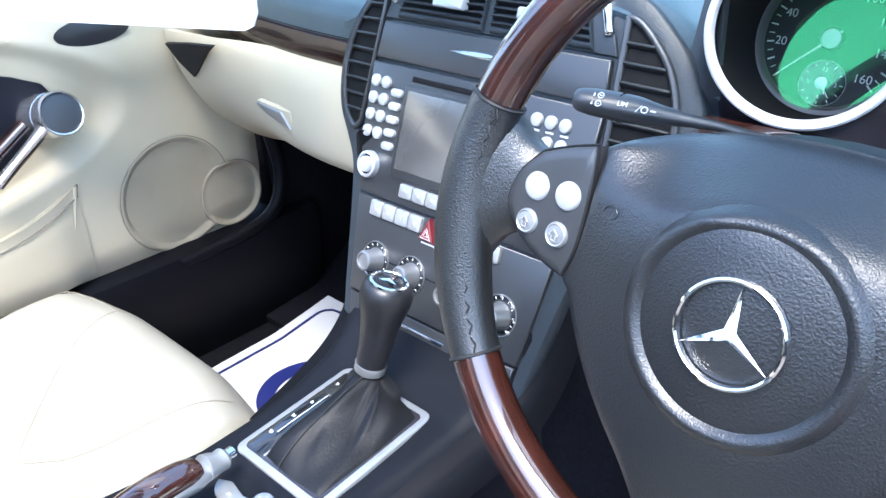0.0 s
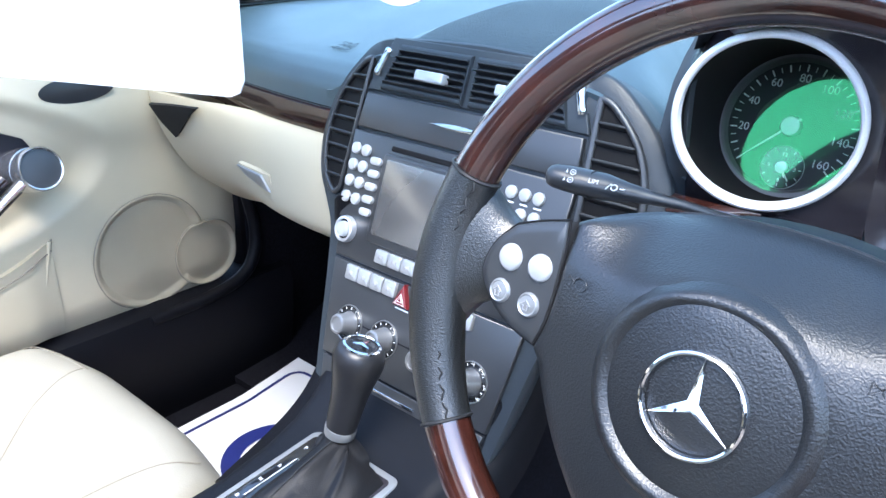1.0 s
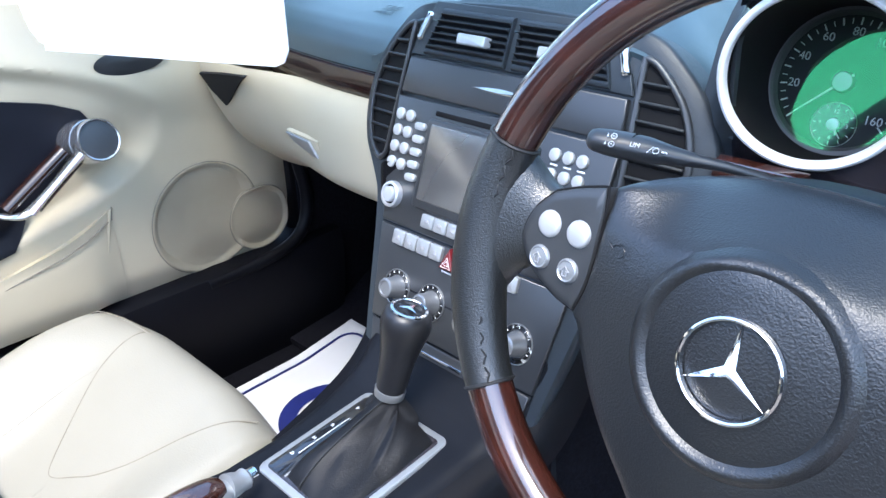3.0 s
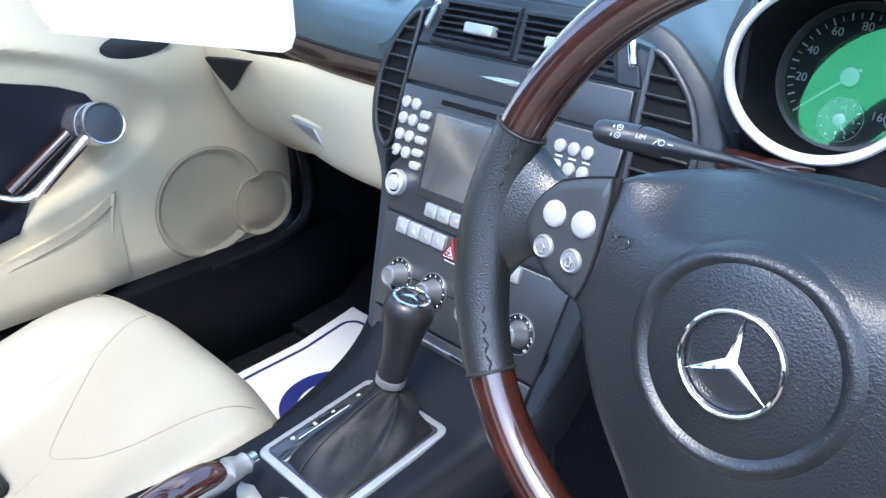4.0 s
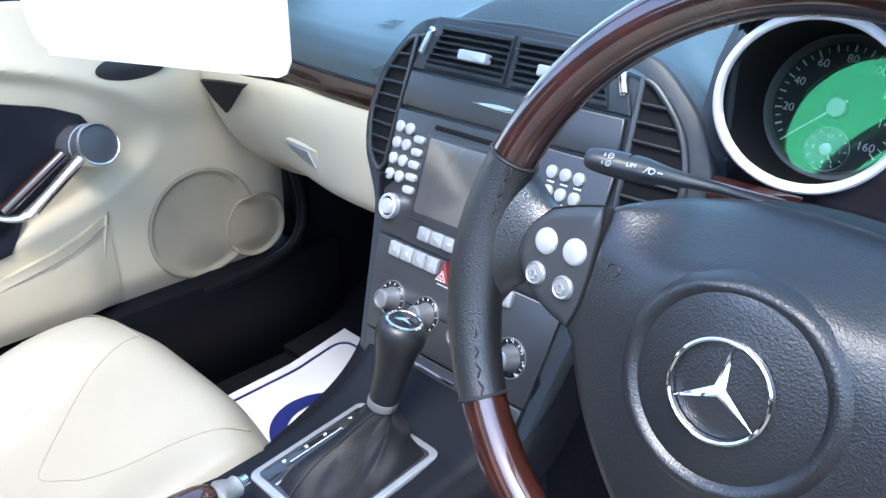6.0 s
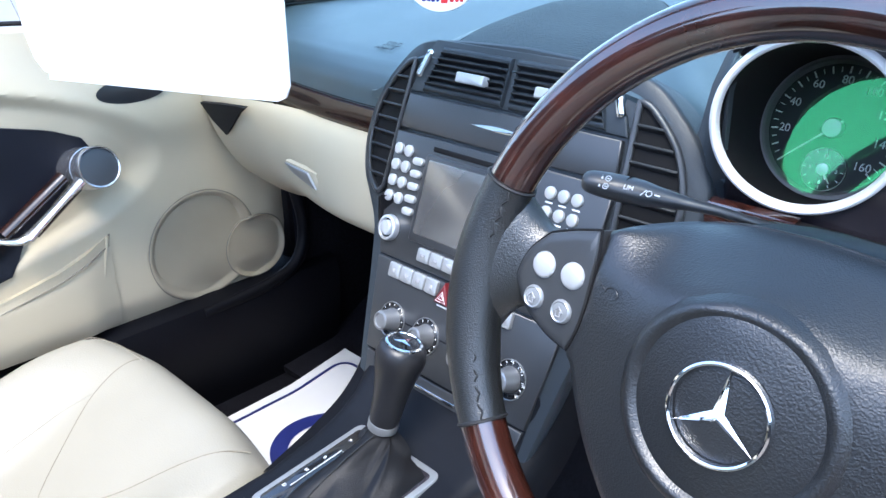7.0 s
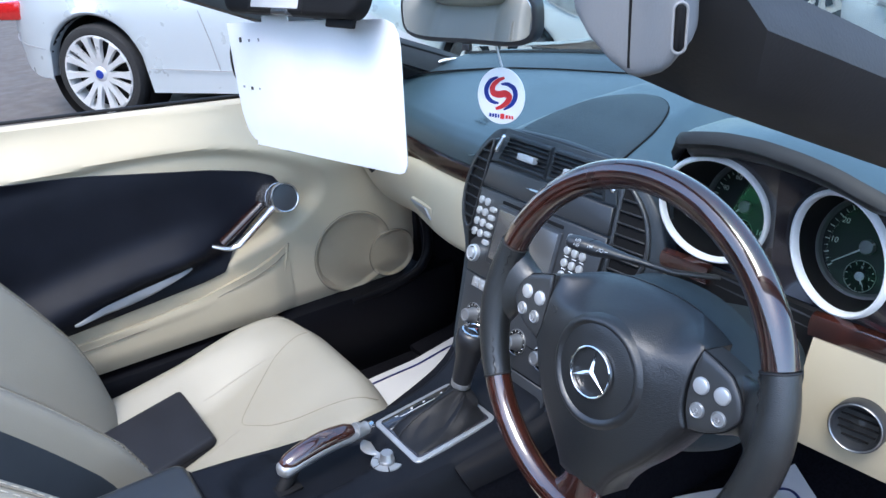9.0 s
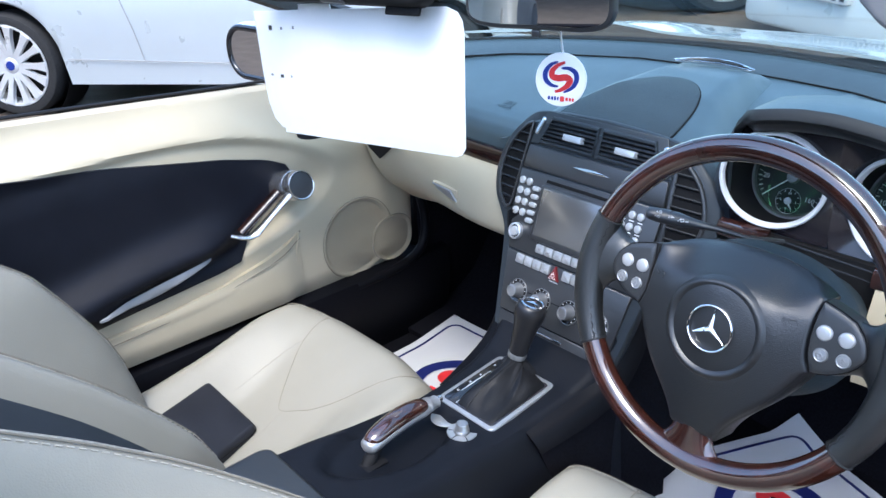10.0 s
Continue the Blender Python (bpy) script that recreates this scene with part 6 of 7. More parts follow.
TS = TG @ Matrix.Translation((0, 0.002, 0)) @ Matrix.Diagonal((1.12, 1.0, 1, 1)) @ Matrix.Rotation(radians(22), 4, "Z")
part("swirl_print", moved(band([(0.014, 0.0205), (0.002, 0.0195), (-0.0085, 0.014), (-0.010, 0.006), (-0.002, 0.001), (0.008, -0.001), (0.0125, -0.007), (0.007, -0.013), (-0.004, -0.0165), (-0.014, -0.0165)], 0.0050, 0.0014), TS), RED, tag, "red swirl print")
part("swirl_print", moved(band([(0.004, 0.0245), (-0.008, 0.0235), (-0.0185, 0.016), (-0.0215, 0.005), (-0.0165, -0.005), (-0.007, -0.0105)], 0.0036, 0.0013), TS), BLUE, tag, "blue swirl print")
part("swirl_print", moved(band([(0.006, 0.0135), (0.0165, 0.010), (0.0235, 0.001), (0.0215, -0.010), (0.012, -0.0185), (-0.002, -0.0215)], 0.0036, 0.0013), TS), BLUE, tag, "blue swirl print")
for x, w, h, mt in ((-0.015, 0.0034, 0.004, BLUE), (-0.0105, 0.0030, 0.004, BLUE), (-0.0065, 0.0030, 0.0045, BLUE), (-0.0025, 0.0024, 0.004, BLUE), (0.0035, 0.0060, 0.0060, RED), (0.0100, 0.0034, 0.004, RED), (0.0145, 0.0030, 0.0038, RED), (0.0185, 0.0026, 0.0038, RED)):
    part("print_bar", moved(prism(rrect(w * 1.2, h * 1.3, 0.0008, 2, x * 1.2 + 0.001, -0.0285), 0.0009, 0.0014, 0.0001), TG), mt, tag)
part("cord", tube([TG @ Vector((0, 0.041, 0)), (-0.030, 0.196, 0.985), (-0.028, 0.185, 1.03)], 0.0016, 6), WHITE, tag, "white elastic cord")


# ---- visors and card ----
def visor(name, m, w, h, label, mirror):
    v = thing(name, label, "sun visor", m.translation)
    part("visor_pad", moved(prism(rrect(w, h, 0.03, 6), -0.012, 0.014, 0.008), m), HEADL if not mirror else DARK, v, "padded visor")
    if mirror:
        part("vanity_frame", moved(prism(rrect(w * 0.42, h * 0.70, 0.006, 4, -0.02, -0.016), 0.010, 0.016, 0.003), m), DARK, v)
        part("visor_clip", moved(prism(rrect(0.05, 0.010, 0.003, 4, 0.0, -h / 2 + 0.004), 0.006, 0.018, 0.003), m), SATIN, v, "dark visor clip")
        part("visor_tab", moved(prism(rrect(0.07, 0.016, 0.003, 4, 0.14, -h / 2 - 0.004), -0.008, -0.002, 0.002), m), DARK, v)
        part("warning_label", moved(prism(rrect(w * 0.36, h * 0.55, 0.003, 3, -0.02, -0.020), 0.012, 0.0166, 0.0003), m), PAPER, v, "white warning label")
    return v


visor("sun_visor", axes((-0.36, 0.055, 1.085), Vector((0.985, 0.12, 0.04)), Vector((0, 0.30, 1))), 0.40, 0.13, "dark passenger sun visor folded down with white label", True)
blk = thing("header_pad", "grey padded corner block under the windscreen header", "header trim", (0.575, -0.19, 1.12))
plan = [(0.520, -0.180, 1.138), (0.526, -0.188, 1.127), (0.540, -0.192, 1.117), (0.558, -0.196, 1.109), (0.574, -0.1985, 1.1045), (0.580, -0.1995, 1.1045), (0.594, -0.207, 1.108), (0.610, -0.216, 1.113), (0.620, -0.2205, 1.118), (0.6245, -0.2205, 1.123), (0.620, -0.207, 1.127), (0.602, -0.180, 1.129), (0.575, -0.140, 1.131), (0.545, -0.138, 1.135)]
mid = Vector((0.58, -0.17, 0))
rows = []
for sc, dz in ((0.55, 0.001), (0.86, 0.0), (0.93, 0.0008), (0.97, 0.0026), (0.99, 0.0052), (1.0, 0.009), (1.0, 0.03), (1.0, 0.06), (0.98, 0.11)):
    rows.append([(mid.x + (x - mid.x) * sc, mid.y + (y - mid.y) * sc, z + dz if dz < 0.1 else 1.235) for x, y, z in plan])
part("pad", loft(rows, cu=True, caps=True), HEADL, blk, "soft grey padded block", 60)
part("pad_seam", tube([(0.576, -0.1985, 1.109), (0.576, -0.199, 1.15), (0.577, -0.198, 1.21)], 0.0009, 6), DARK, blk)
part("latch_slot", moved(prism(rrect(0.0045, 0.019, 0.0022, 4), 0, 0.003, 0.001), axes((0.6235, -0.2212, 1.136), (0.6, 0.75, 0), (0.0, 0.0, 1))), VENTD, blk, "dark latch slot")
part("latch_rim", moved(tube([Vector((x, y, 0.002)) for x, y in rrect(0.0058, 0.0205, 0.0028, 5)], 0.0007, 8, closed=True), axes((0.6235, -0.2212, 1.136), (0.6, 0.75, 0), (0.0, 0.0, 1))), HEADL, blk)

card = thing("price_card", "blank white card hanging from the passenger visor", "card", (-0.40, 0.07, 0.77))
c0, cxr = Vector((-0.14, 0.107, 0.794)), Vector((-0.578, 0.034, 0.755))
CM = axes(c0.lerp(cxr, 0.5) + Vector((0, 0, 0.118)), (c0 - cxr), Vector((-0.03, 0.02, 1)))
co = [(-0.264, 0.118), (-0.258, 0.0), (-0.252, -0.050), (-0.240, -0.080), (-0.222, -0.096), (-0.212, -0.098), (-0.213, -0.106), (0.200, -0.116), (0.212, -0.112), (0.219, -0.100), (0.222, 0.078), (0.219, 0.096), (0.210, 0.109), (0.190, 0.117), (-0.06, 0.118), (-0.062, 0.128), (-0.14, 0.128), (-0.142, 0.118)]
part("card_sheet", moved(prism(co, -0.001, 0.001, 0.0003), CM), CARD, card, "bright white card sheet")
for x, y, w, h in ((-0.222, 0.088, 0.009, 0.009), (-0.192, 0.087, 0.006, 0.005), (-0.160, 0.088, 0.005, 0.006), (-0.232, 0.003, 0.007, 0.004), (-0.204, 0.001, 0.009, 0.006), (-0.178, 0.001, 0.005, 0.004)):
    part("print_mark", moved(prism(rrect(w, h, 0.001, 2, x, y), 0.0005, 0.0014, 0.0002), CM), SATIN if w > 0.0085 else GREYMARK, card)


# passenger door mirror, outside the door
dmir = thing("door_mirror", "silver door mirror with black rim on the passenger door", "door mirror", (-0.925, 0.19, 0.78))
DM = axes((-0.925, 0.190, 0.843), (1, 0.12, 0), (0.0, 0.0, 1))
ol = rrect(0.205, 0.126, 0.058, 10)
rows = [[(x * k, y * k, z) for x, y in ol] for z, k in ((0.004, 0.975), (0.006, 1.0), (-0.012, 1.045), (-0.045, 1.0), (-0.075, 0.84), (-0.092, 0.55), (-0.097, 0.2))]
part("shell", moved(loft(rows, cu=True, caps=True), DM), PAINTB, dmir, "silver painted mirror shell", 50)
part("rim", moved(tube([Vector((x * 0.93, y * 0.90, 0.006)) for x, y in ol], 0.0075, 10, closed=True), DM), GLOSSB, dmir, "black inner rim")
part("glass", moved(prism([(x * 0.90, y * 0.86) for x, y in ol], 0.004, 0.0075, 0.0005), DM), MIRROR, dmir, "mirror glass", 3)
part("arm", loft([[(x, y + 0.035 * math.cos(a), z + 0.020 * math.sin(a)) for a in (2 * math.pi * j / 16 for j in range(16))] for x, y, z in ((-0.90, 0.235, 0.800), (-0.83, 0.265, 0.785), (-0.775, 0.30, 0.775), (-0.74, 0.32, 0.765))], cu=True, caps=True), PAINTB, dmir)


# ---- outside ----
GZ = -0.17
def ground_z(y):
    """The forecourt rises gently ahead of the car."""
    return GZ + 0.06 * min(max(0.0, y - 2.0), 20.0)


g = loft([[(x, y, ground_z(y)) for y in (-400, -60, -15, -5, 0, 2, 3, 5, 8, 12, 22, 60, 400)] for x in (-400, -60, -15, -5, 0, 5, 15, 60, 400)])
solo("ground", solid(g, 0.2), TARMAC, "damp dark red-brown tarmac forecourt", "ground", kind="structure")


def road_wheel(m, r, parent, spokes, badge, slim=0.72):
    """A wheel about the local z axis, outward face up."""
    w = part("wheel", moved(lathe([(r * 0.70, -0.20), (r * 0.94, -0.195), (r, -0.17), (r, -0.03), (r * 0.95, 0.0), (r * 0.86, 0.008), (r * 0.78, 0.0)], 56), m), TYRE, parent, "black tyre on a silver alloy rim")
    part("rim", moved(lathe([(r * 0.80, -0.004), (r * 0.79, 0.008), (r * 0.755, 0.006), (r * 0.73, -0.03), (r * 0.72, -0.16)], 56), m), ALLOY, w)
    part("rim_back", moved(lathe([(r * 0.72, -0.09), (0, -0.09)], 40), m), DARK, w)
    for k in range(spokes):
        q = m @ Matrix.Rotation(2 * math.pi * (k // 2 * 2 + (0.28 if k % 2 else -0.28) * 2 + 0.5) / spokes, 4, "Z")
        rows = [[(x * sw * slim, y, z + dz) for x, dz in ((-1, -0.02), (-0.8, 0), (0.8, 0), (1, -0.02))] for y, z, sw in ((r * 0.08, -0.030, r * 0.05), (r * 0.26, -0.016, 0.80 * r / spokes), (r * 0.40, -0.012, 0.62 * r / spokes), (r * 0.55, -0.006, 0.72 * r / spokes), (r * 0.66, 0.0, 1.05 * r / spokes), (r * 0.77, 0.004, 1.7 * r / spokes))]
        part("spoke", moved(solid(loft(rows), 0.01), q), ALLOY, w)
    part("hub_cap", moved(lathe([(r * 0.16, -0.03), (r * 0.15, -0.012), (r * 0.11, -0.004), (0, -0.002)], 28), m), ALLOY, w)
    part("hub_badge", moved(lathe([(r * 0.092, -0.004), (r * 0.085, 0.001), (0, 0.002)], 20), m), badge, w)
    return w


def car(name, label, origin, heading, paint, L, H, width, wheels, r, spokes, tall=False):
    """A parked car. heading: degrees to the right of straight ahead; local y runs to its nose, x to its right."""
    c = thing(name, label, "car", origin)
    m = Matrix.Translation(origin) @ Matrix.Rotation(radians(-heading), 4, "Z")
    rows = []
    for i in range(141):
        y = -L / 2 + L * i / 140
        t = i / 140
        nose = ease(0, 0.10, t) * ease(1.0, 0.90, t)
        hw = width / 2 * (1 - (0.12 if tall else 0.40) * (max(0, t - 0.87) / 0.13) ** 2.4 - (0.2 if tall else 0.48) * (max(0, 0.14 - t) / 0.14) ** 2)
        sill = 0.20 + 0.10 * (1 - nose) + (0.16 if tall else 0.09 * ease(0.17, 0.11, t))
        belt_ = (0.88 if not tall else 1.10) - (0.10 if tall else -0.01) * ease(0.70, 0.93, t) - (0.0 if tall else 0.03) * (max(0, t - 0.9) / 0.1) ** 2 - 0.05 * ease(0.15, 0.0, t)
        roof_ = H
        cab = ease(0.06, 0.26, t) * ease(0.74, 0.56, t) if not tall else ease(0.0, 0.06, t) * ease(0.72, 0.58, t)
        top = belt_ + (roof_ - belt_) * cab
        row = []
        for s in (-1, 1):
            half_ = []
            lo = sill
            for wy in wheels:
                d = abs(y - wy)
                if d < r * 1.16:
                    lo = max(lo, r + math.sqrt(max(0, (r * 1.16) ** 2 - d * d)))
            half_ = [(s * (hw - 0.10), y, lo), (s * (hw - 0.015), y, lo + 0.01), (s * (hw - 0.005), y, max(lo + 0.02, 0.46)), (s * hw, y, max(lo + 0.03, 0.62)), (s * (hw - 0.015), y, max(lo + 0.04, belt_ - 0.12)), (s * (hw - 0.05), y, max(lo + 0.05, belt_)), (s * (hw - 0.05 - 0.22 * cab), y, max(lo + 0.06, belt_ + (top - belt_) * 0.85)), (s * (hw - 0.05 - 0.32 * cab - 0.1), y, max(lo + 0.065, top))]
            row += half_ if s < 0 else list(reversed(half_))
        rows.append(row)
    part("body", moved(loft(rows, caps=True), m), paint, c, "painted body shell", 50)
    for wy in wheels:
        for s in (-1, 1):
            wm = m @ Matrix.Translation((s * (width / 2 - 0.01), wy, r)) @ Matrix.Rotation(s * math.pi / 2, 4, "Y")
            road_wheel(wm, r, c, spokes, ALLOY if tall else BLUE, 0.5 if tall else 0.64)
            part("arch_liner", moved(lathe([(r * 1.17, -0.02), (r * 1.17, -0.30), (0, -0.30)], 40), m @ Matrix.Translation((s * (width / 2 - 0.01), wy, r)) @ Matrix.Rotation(s * math.pi / 2, 4, "Y")), VENTD, c)
    for s in (-1, 1):
        o = [(-L * 0.27, 0.93), (L * 0.12, 0.93), (L * 0.0, H - 0.12), (-L * 0.20, H - 0.10)] if not tall else [(-L * 0.44, 1.16), (L * 0.13, 1.16), (L * 0.05, H - 0.15), (-L * 0.44, H - 0.12)]
        wm = m @ Matrix.Translation((s * (width / 2 - 0.155), 0, 0)) @ Matrix(((0, 0, s, 0), (1, 0, 0, 0), (0, 1, 0, 0), (0, 0, 0, 1)))
        part("side_window", moved(prism(o, -0.06, 0.02, 0.01), wm), CARGLASS, c, "dark side window")
        part("door_mirror", moved(loft([[(0.07 * k, 0.10 * math.cos(a) * w_, 0.06 * math.sin(a) * w_) for a in (2 * math.pi * j / 16 for j in range(16))] for k, w_ in ((-0.6, 0.7), (0, 1.0), (0.8, 0.95), (1.2, 0.5))], cu=True, caps=True), m @ Matrix.Translation((s * (width / 2 + 0.06), L * 0.14, 1.0 if not tall else 1.2)) @ Matrix.Rotation(math.pi / 2, 4, "Z")), paint, c)
        part("door_gap", moved(tube([(s * (width / 2 + 0.001), L * 0.10, 0.32), (s * (width / 2 + 0.004), L * 0.105, 0.6), (s * (width / 2 - 0.03), L * 0.10, 0.86)], 0.004, 6), m), VENTD, c)
    part("underside", moved(box((0, 0, 0.28), (width - 0.3, L - 1.1, 0.12), 0.02), m), DARK, c)
    return c, m


# silver coupe behind the passenger door, its nose ahead of the windscreen
hd = radians(50)
wp = Vector((-4.95, 0.625, GZ))
Lc, wloc = 4.62, -1.36
nose = Vector((math.sin(hd), math.cos(hd), 0))
rgt = Vector((math.cos(hd), -math.sin(hd), 0))
org = wp - nose * wloc - rgt * (0.885)
c1, m1 = car("silver_coupe", "pale silver coupe parked beside with alloy wheels", org, 50, PAINTW, Lc, 1.38, 1.79, (-1.36, 1.40), 0.33, 14)
for s in (-1, 1):
    part("sill_line", moved(tube([(s * 0.899, -0.94, 0.375), (s * 0.900, 0.0, 0.350), (s * 0.899, 0.98, 0.345)], 0.003, 6), m1), GREYMARK, c1)
    part("door_shut", moved(tube([(s * 0.897, -0.42, 0.36), (s * 0.899, -0.46, 0.55), (s * 0.893, -0.52, 0.74)], 0.003, 6), m1), GREYMARK, c1)
    part("bumper_line", moved(tube([(s * 0.889, -1.74, 0.50), (s * 0.835, -1.93, 0.52), (s * 0.715, -2.10, 0.54), (s * 0.56, -2.24, 0.55)], 0.003, 6), m1), GREYMARK, c1)
part("tail_lamp", moved(box((0.735, -Lc / 2 + 0.22, 0.74), (0.12, 0.26, 0.13), 0.03), m1), TAIL, c1, "red tail lamp")

def nose_half(y):
    return 0.895 * (1 - 0.40 * (max(0, (y + Lc / 2) / Lc - 0.87) / 0.13) ** 2.4)


for s in (-1, 1):
    def skin(y, z, lift):
        return Vector((s * (nose_half(y) + lift), y + lift * 0.6, z))

    rows = []
    for k in range(21):
        y = 1.655 + 0.535 * k / 20
        up = interp(y, [(1.655, 0.788), (1.75, 0.815), (1.91, 0.833), (2.08, 0.822), (2.19, 0.818)])
        dn = interp(y, [(1.655, 0.780), (1.75, 0.725), (1.84, 0.678), (2.0, 0.676), (2.19, 0.698)])
        rows.append([skin(y, up, -0.02)] + [skin(y, up + (dn - up) * j / 6, 0.004 + 0.010 * math.sin(math.pi * j / 6)) for j in range(7)] + [skin(y, dn, -0.02)])
    hl = part("headlamp", moved(loft(rows, caps=True), m1), LAMPC, c1, "clear swept headlamp", 60)
    part("lamp_joint", moved(tube([r[1] for r in rows], 0.006, 6), m1), VENTD, hl)
    part("lamp_joint", moved(tube([r[7] for r in rows[:9]], 0.004, 6), m1), GREYMARK, hl)
    for y0, y1, za, zb, zc, zd in ((2.02, 2.165, 0.755, 0.730, 0.805, 0.790), (2.0, 2.175, 0.692, 0.698, 0.735, 0.715), (1.93, 1.985, 0.685, 0.688, 0.718, 0.723)):
        rs = [[skin(y0 + (y1 - y0) * j / 6, za + (zb - za) * j / 6 + (zc - za + (zd - zb - zc + za) * j / 6) * q, 0.014 + 0.006 * math.sin(math.pi * q)) for q in (0, 0.25, 0.5, 0.75, 1)] for j in range(7)]
        part("lamp_reflector", moved(solid(loft(rs), 0.004), m1), LAMPG, hl, "dark reflector bowl")
    part("lamp_bulb", moved(lathe([(0.042, 0.0), (0.040, 0.010), (0.028, 0.016), (0, 0.018)], 24), m1 @ Matrix.Translation(skin(1.965, 0.778, 0.010)) @ Matrix.Rotation(s * 1.35, 4, "Y")), CHROME, hl)
    ko = [Vector((s * x, y, z)) for x, y, z in ((0.700, 2.188, 0.842), (0.612, 2.268, 0.852), (0.575, 2.310, 0.795), (0.566, 2.318, 0.725), (0.592, 2.296, 0.702), (0.632, 2.255, 0.704), (0.665, 2.222, 0.765))]
    kd = Vector((s * 0.66, 0.75, 0)).normalized()
    kk = smooth_line(ko, 5, True)
    mid_k = sum(kk, Vector()) / len(kk)
    part("kidney", moved(loft([[p + kd * 0.012 for p in kk], [mid_k + (p - mid_k) * 0.5 + kd * 0.006 for p in kk], [mid_k + (p - mid_k) * 0.05 + kd * 0.004 for p in kk]], cu=True, caps=True), m1), VENTD, c1, "dark grille opening")
    part("kidney_rim", moved(tube([p + kd * 0.014 for p in kk], 0.016, 8, closed=True), m1), PAINTW, c1, "pale rim of the grille")
part("lower_grille", moved(box((0, Lc / 2 - 0.03, 0.36), (0.7, 0.08, 0.12), 0.03), m1), VENTD, c1)
c3, m3 = car("grey_off_roader", "dark grey off-roader with many-spoked alloy wheels", Vector((-2.81, 7.27, ground_z(5.6))), 212, PAINTD, 4.6, 1.75, 1.9, (-1.4, 1.42), 0.42, 16, True)
gp = part("plate", moved(prism(rrect(0.53, 0.11, 0.01, 2), 0, 0.03, 0.004), m3 @ Matrix.Translation((0.0, 2.30, 0.476)) @ Matrix(((-1, 0, 0, 0), (0, 0, 1, 0), (0, 1, 0, 0), (0, 0, 0, 1)))), PAPER, c3, "white plate with dark bars")
ff = m3 @ Matrix.Translation((0, 2.30, 0.0)) @ Matrix(((-1, 0, 0, 0), (0, 0, 1, 0), (0, 1, 0, 0), (0, 0, 0, 1)))
for k in range(6):
    part("plate_bar", moved(prism(rrect(0.04, 0.07, 0.004, 2, -0.20 + 0.07 * k + (0.03 if k > 2 else 0), 0.476), 0.025, 0.033, 0.001), ff), SATIN, gp)
part("bumper_lip", moved(prism(rrect(1.5, 0.05, 0.02, 3, 0, 0.385), -0.02, 0.03, 0.01), ff), VENTD, c3)
for s in (-1, 1):
    part("fog_lamp", moved(lathe([(0.055, 0.0), (0.055, 0.02), (0.042, 0.026), (0, 0.02)], 24), ff @ Matrix.Translation((s * 0.72, 0.56, -0.02))), ALLOY, c3)
    part("arch_trim", moved(tube([(s * 0.955, 1.42 + 0.50 * math.cos(a), 0.42 + 0.50 * math.sin(a)) for a in (math.pi * j / 20 for j in range(21))], 0.03, 8), m3), ALLOY, c3, "pale wheel arch trim")
c4, m4 = car("silver_van", "silver off-roader facing with grille and white plate", Vector((-0.61, 6.68, ground_z(4.4))), 205, PAINT, 4.5, 1.75, 1.78, (-1.4, 1.42), 0.38, 8, True)
fr = m4 @ Matrix.Translation((0, 2.245, 0.0)) @ Matrix(((-1, 0, 0, 0), (0, 0, 1, 0), (0, 1, 0, 0), (0, 0, 0, 1)))
part("bumper_slot", moved(prism(rrect(0.95, 0.055, 0.012, 3, -0.035, 0.566), 0, 0.03, 0.005), fr), VENTD, c4)
pl = part("plate", moved(prism(rrect(0.62, 0.105, 0.01, 3, -0.08, 0.435), 0, 0.04, 0.004), fr), PAPER, c4, "white plate with dark bars")
part("plate_band", moved(prism(rrect(0.07, 0.09, 0.004, 2, -0.34, 0.435), 0.03, 0.043, 0.001), fr), BUTTON, pl)
for k in range(7):
    part("plate_bar", moved(prism(rrect(0.036, 0.070, 0.004, 2, -0.255 + 0.068 * k + (0.03 if k > 3 else 0), 0.435), 0.03, 0.043, 0.001), fr), SATIN, pl)
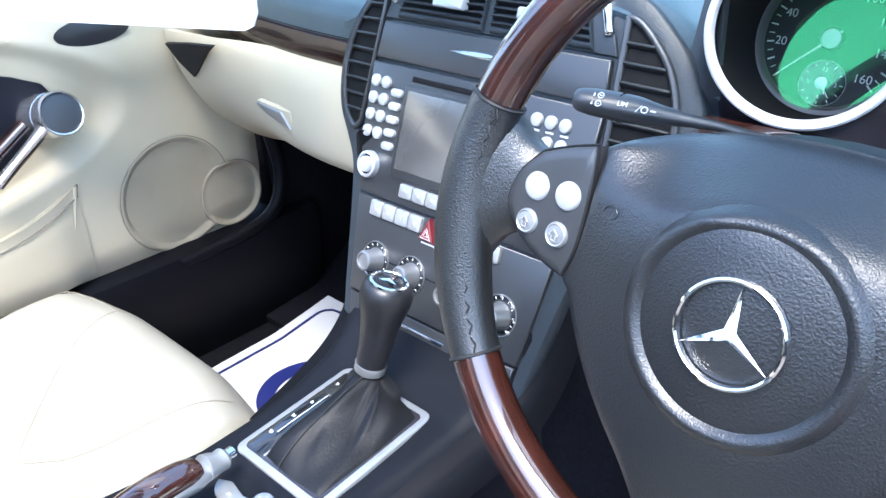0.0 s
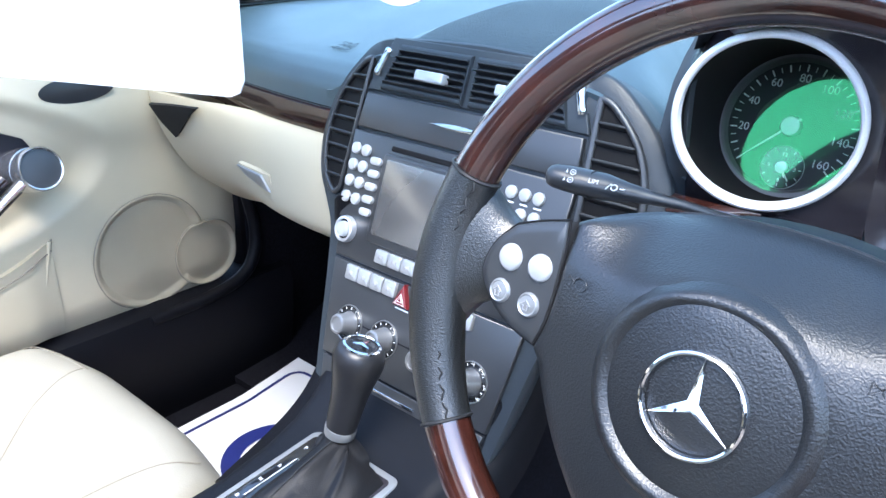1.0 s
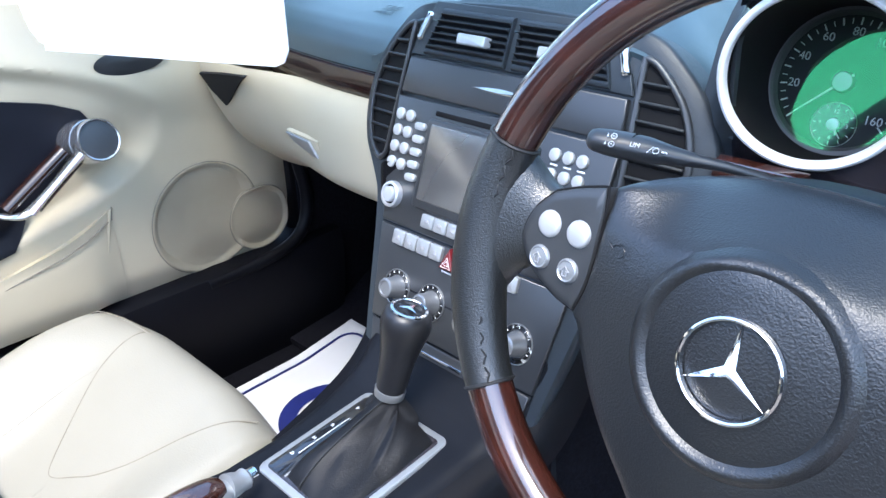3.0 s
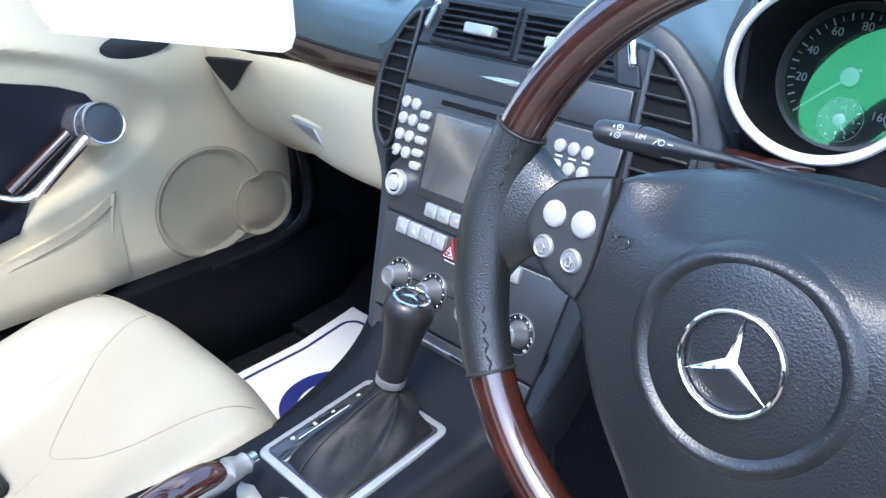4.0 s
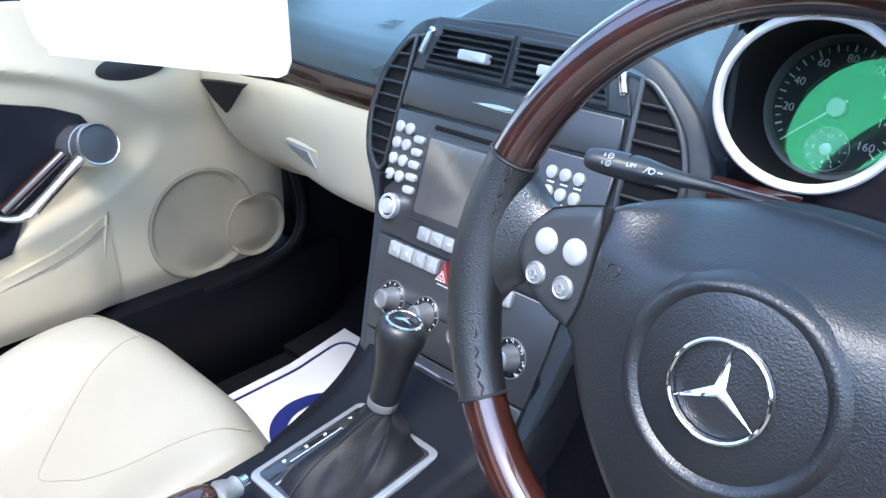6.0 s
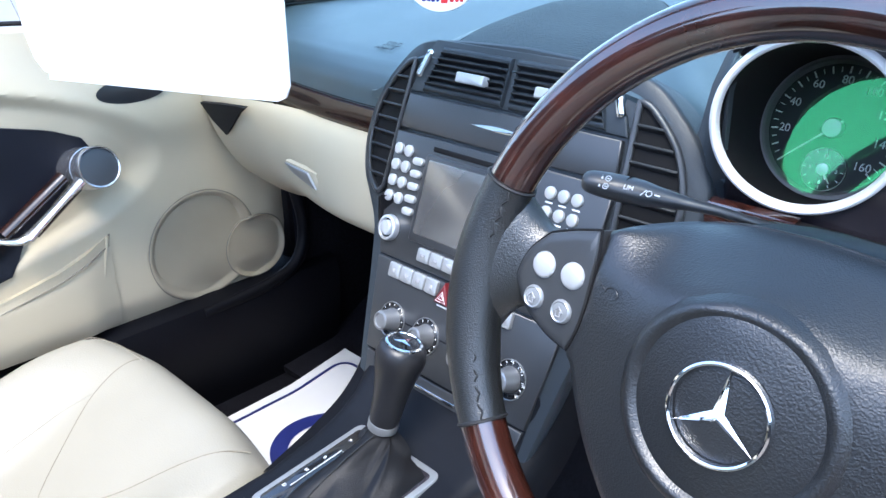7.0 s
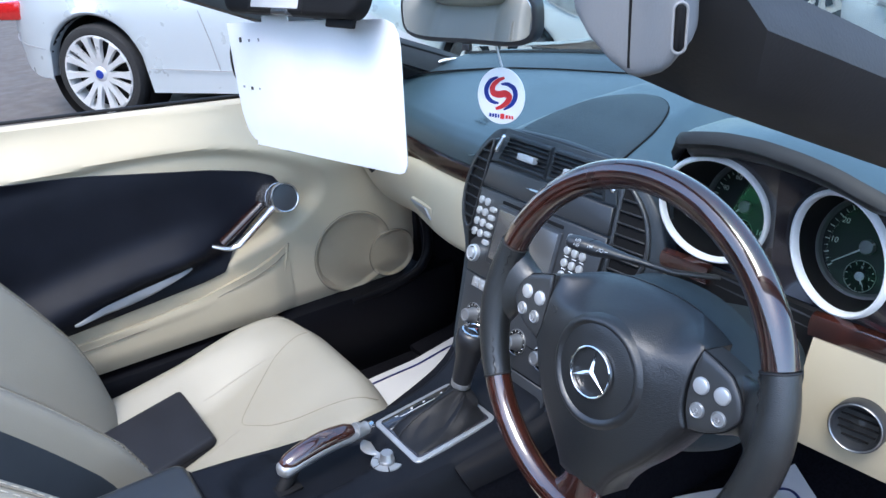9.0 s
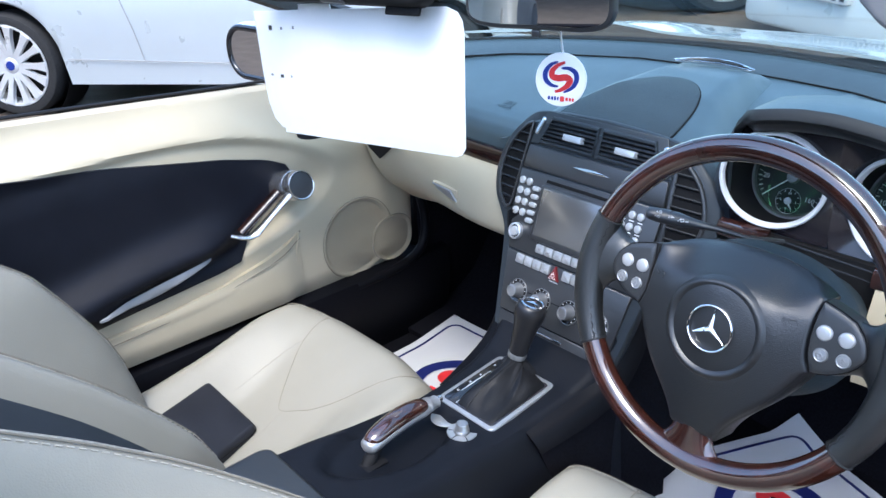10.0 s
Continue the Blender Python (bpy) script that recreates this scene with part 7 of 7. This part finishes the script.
part("grille_bed", moved(prism(rrect(1.16, 0.24, 0.03, 4, 0.13, 0.835), -0.01, 0.02, 0.005), fr), SCUT, c4, "grey mesh grille")
for k in range(5):
    part("grille_bar", moved(prism(rrect(1.12, 0.018, 0.005, 2, 0.13, 0.745 + 0.045 * k), 0.01, 0.035, 0.005), fr), ALLOY, c4)
for k in range(26):
    part("grille_rib", moved(prism([(-0.42 + 0.043 * k, 0.73), (-0.41 + 0.043 * k, 0.73), (-0.40 + 0.043 * k, 0.94), (-0.41 + 0.043 * k, 0.94)], 0.012, 0.028, 0.002), fr), ALLOY, c4)
part("valance", moved(prism(rrect(1.62, 0.34, 0.08, 5, 0, 0.31), -0.10, 0.004, 0.03), fr), PAINT, c4, "lower bumper valance")
part("bumper_joint", moved(tube([Vector((-0.80, 0.700, 0.012)), Vector((0.0, 0.690, 0.012)), Vector((0.80, 0.700, 0.012))], 0.006, 6), fr), SCUT, c4)
for s in (-1, 1):
    part("fog_lamp", moved(lathe([(0.075, 0.0), (0.075, 0.03), (0.060, 0.04), (0.05, 0.02), (0, 0.03)], 28), fr @ Matrix.Translation((s * 0.785, 0.575, -0.012))), LAMPG, c4)

# unseen dark walls added behind the car to bound the sky mirrored in the lenses
wallb = thing("building", "added unseen dark walls that edge the sky in the lens reflections", "building", (0, -7.5, GZ))
REFLWALL = mat("dark_reflection_wall", (0.025, 0.020, 0.018), 0.85, var=0.3, scale=6, bump=0.6, bscale=40)
part("wall", box((13.05, -7.6, 1.28), (33.6, 0.4, 2.90), 0.02), REFLWALL, wallb, "low added wall for the lens reflections")
part("wall", box((-16.98, -7.6, 2.44), (26.46, 0.4, 5.22), 0.02), REFLWALL, wallb, "taller added wall for the lens reflections")

solo("white_clip", tube([(-0.744, 0.470, 0.780), (-0.738, 0.473, 0.782), (-0.690, 0.486, 0.787)], [0.004, 0.005, 0.004], 10, flat=0.6), WHITE, "small white plastic clip at the end of the dashboard", "clip")
solo("pillar_tip", tube([(-0.690, 0.530, 0.827), (-0.680, 0.550, 0.832), (-0.664, 0.572, 0.835)], [0.004, 0.006, 0.003], 10, flat=0.6), BUTTON, "small silver tip at the foot of the pillar", "trim")
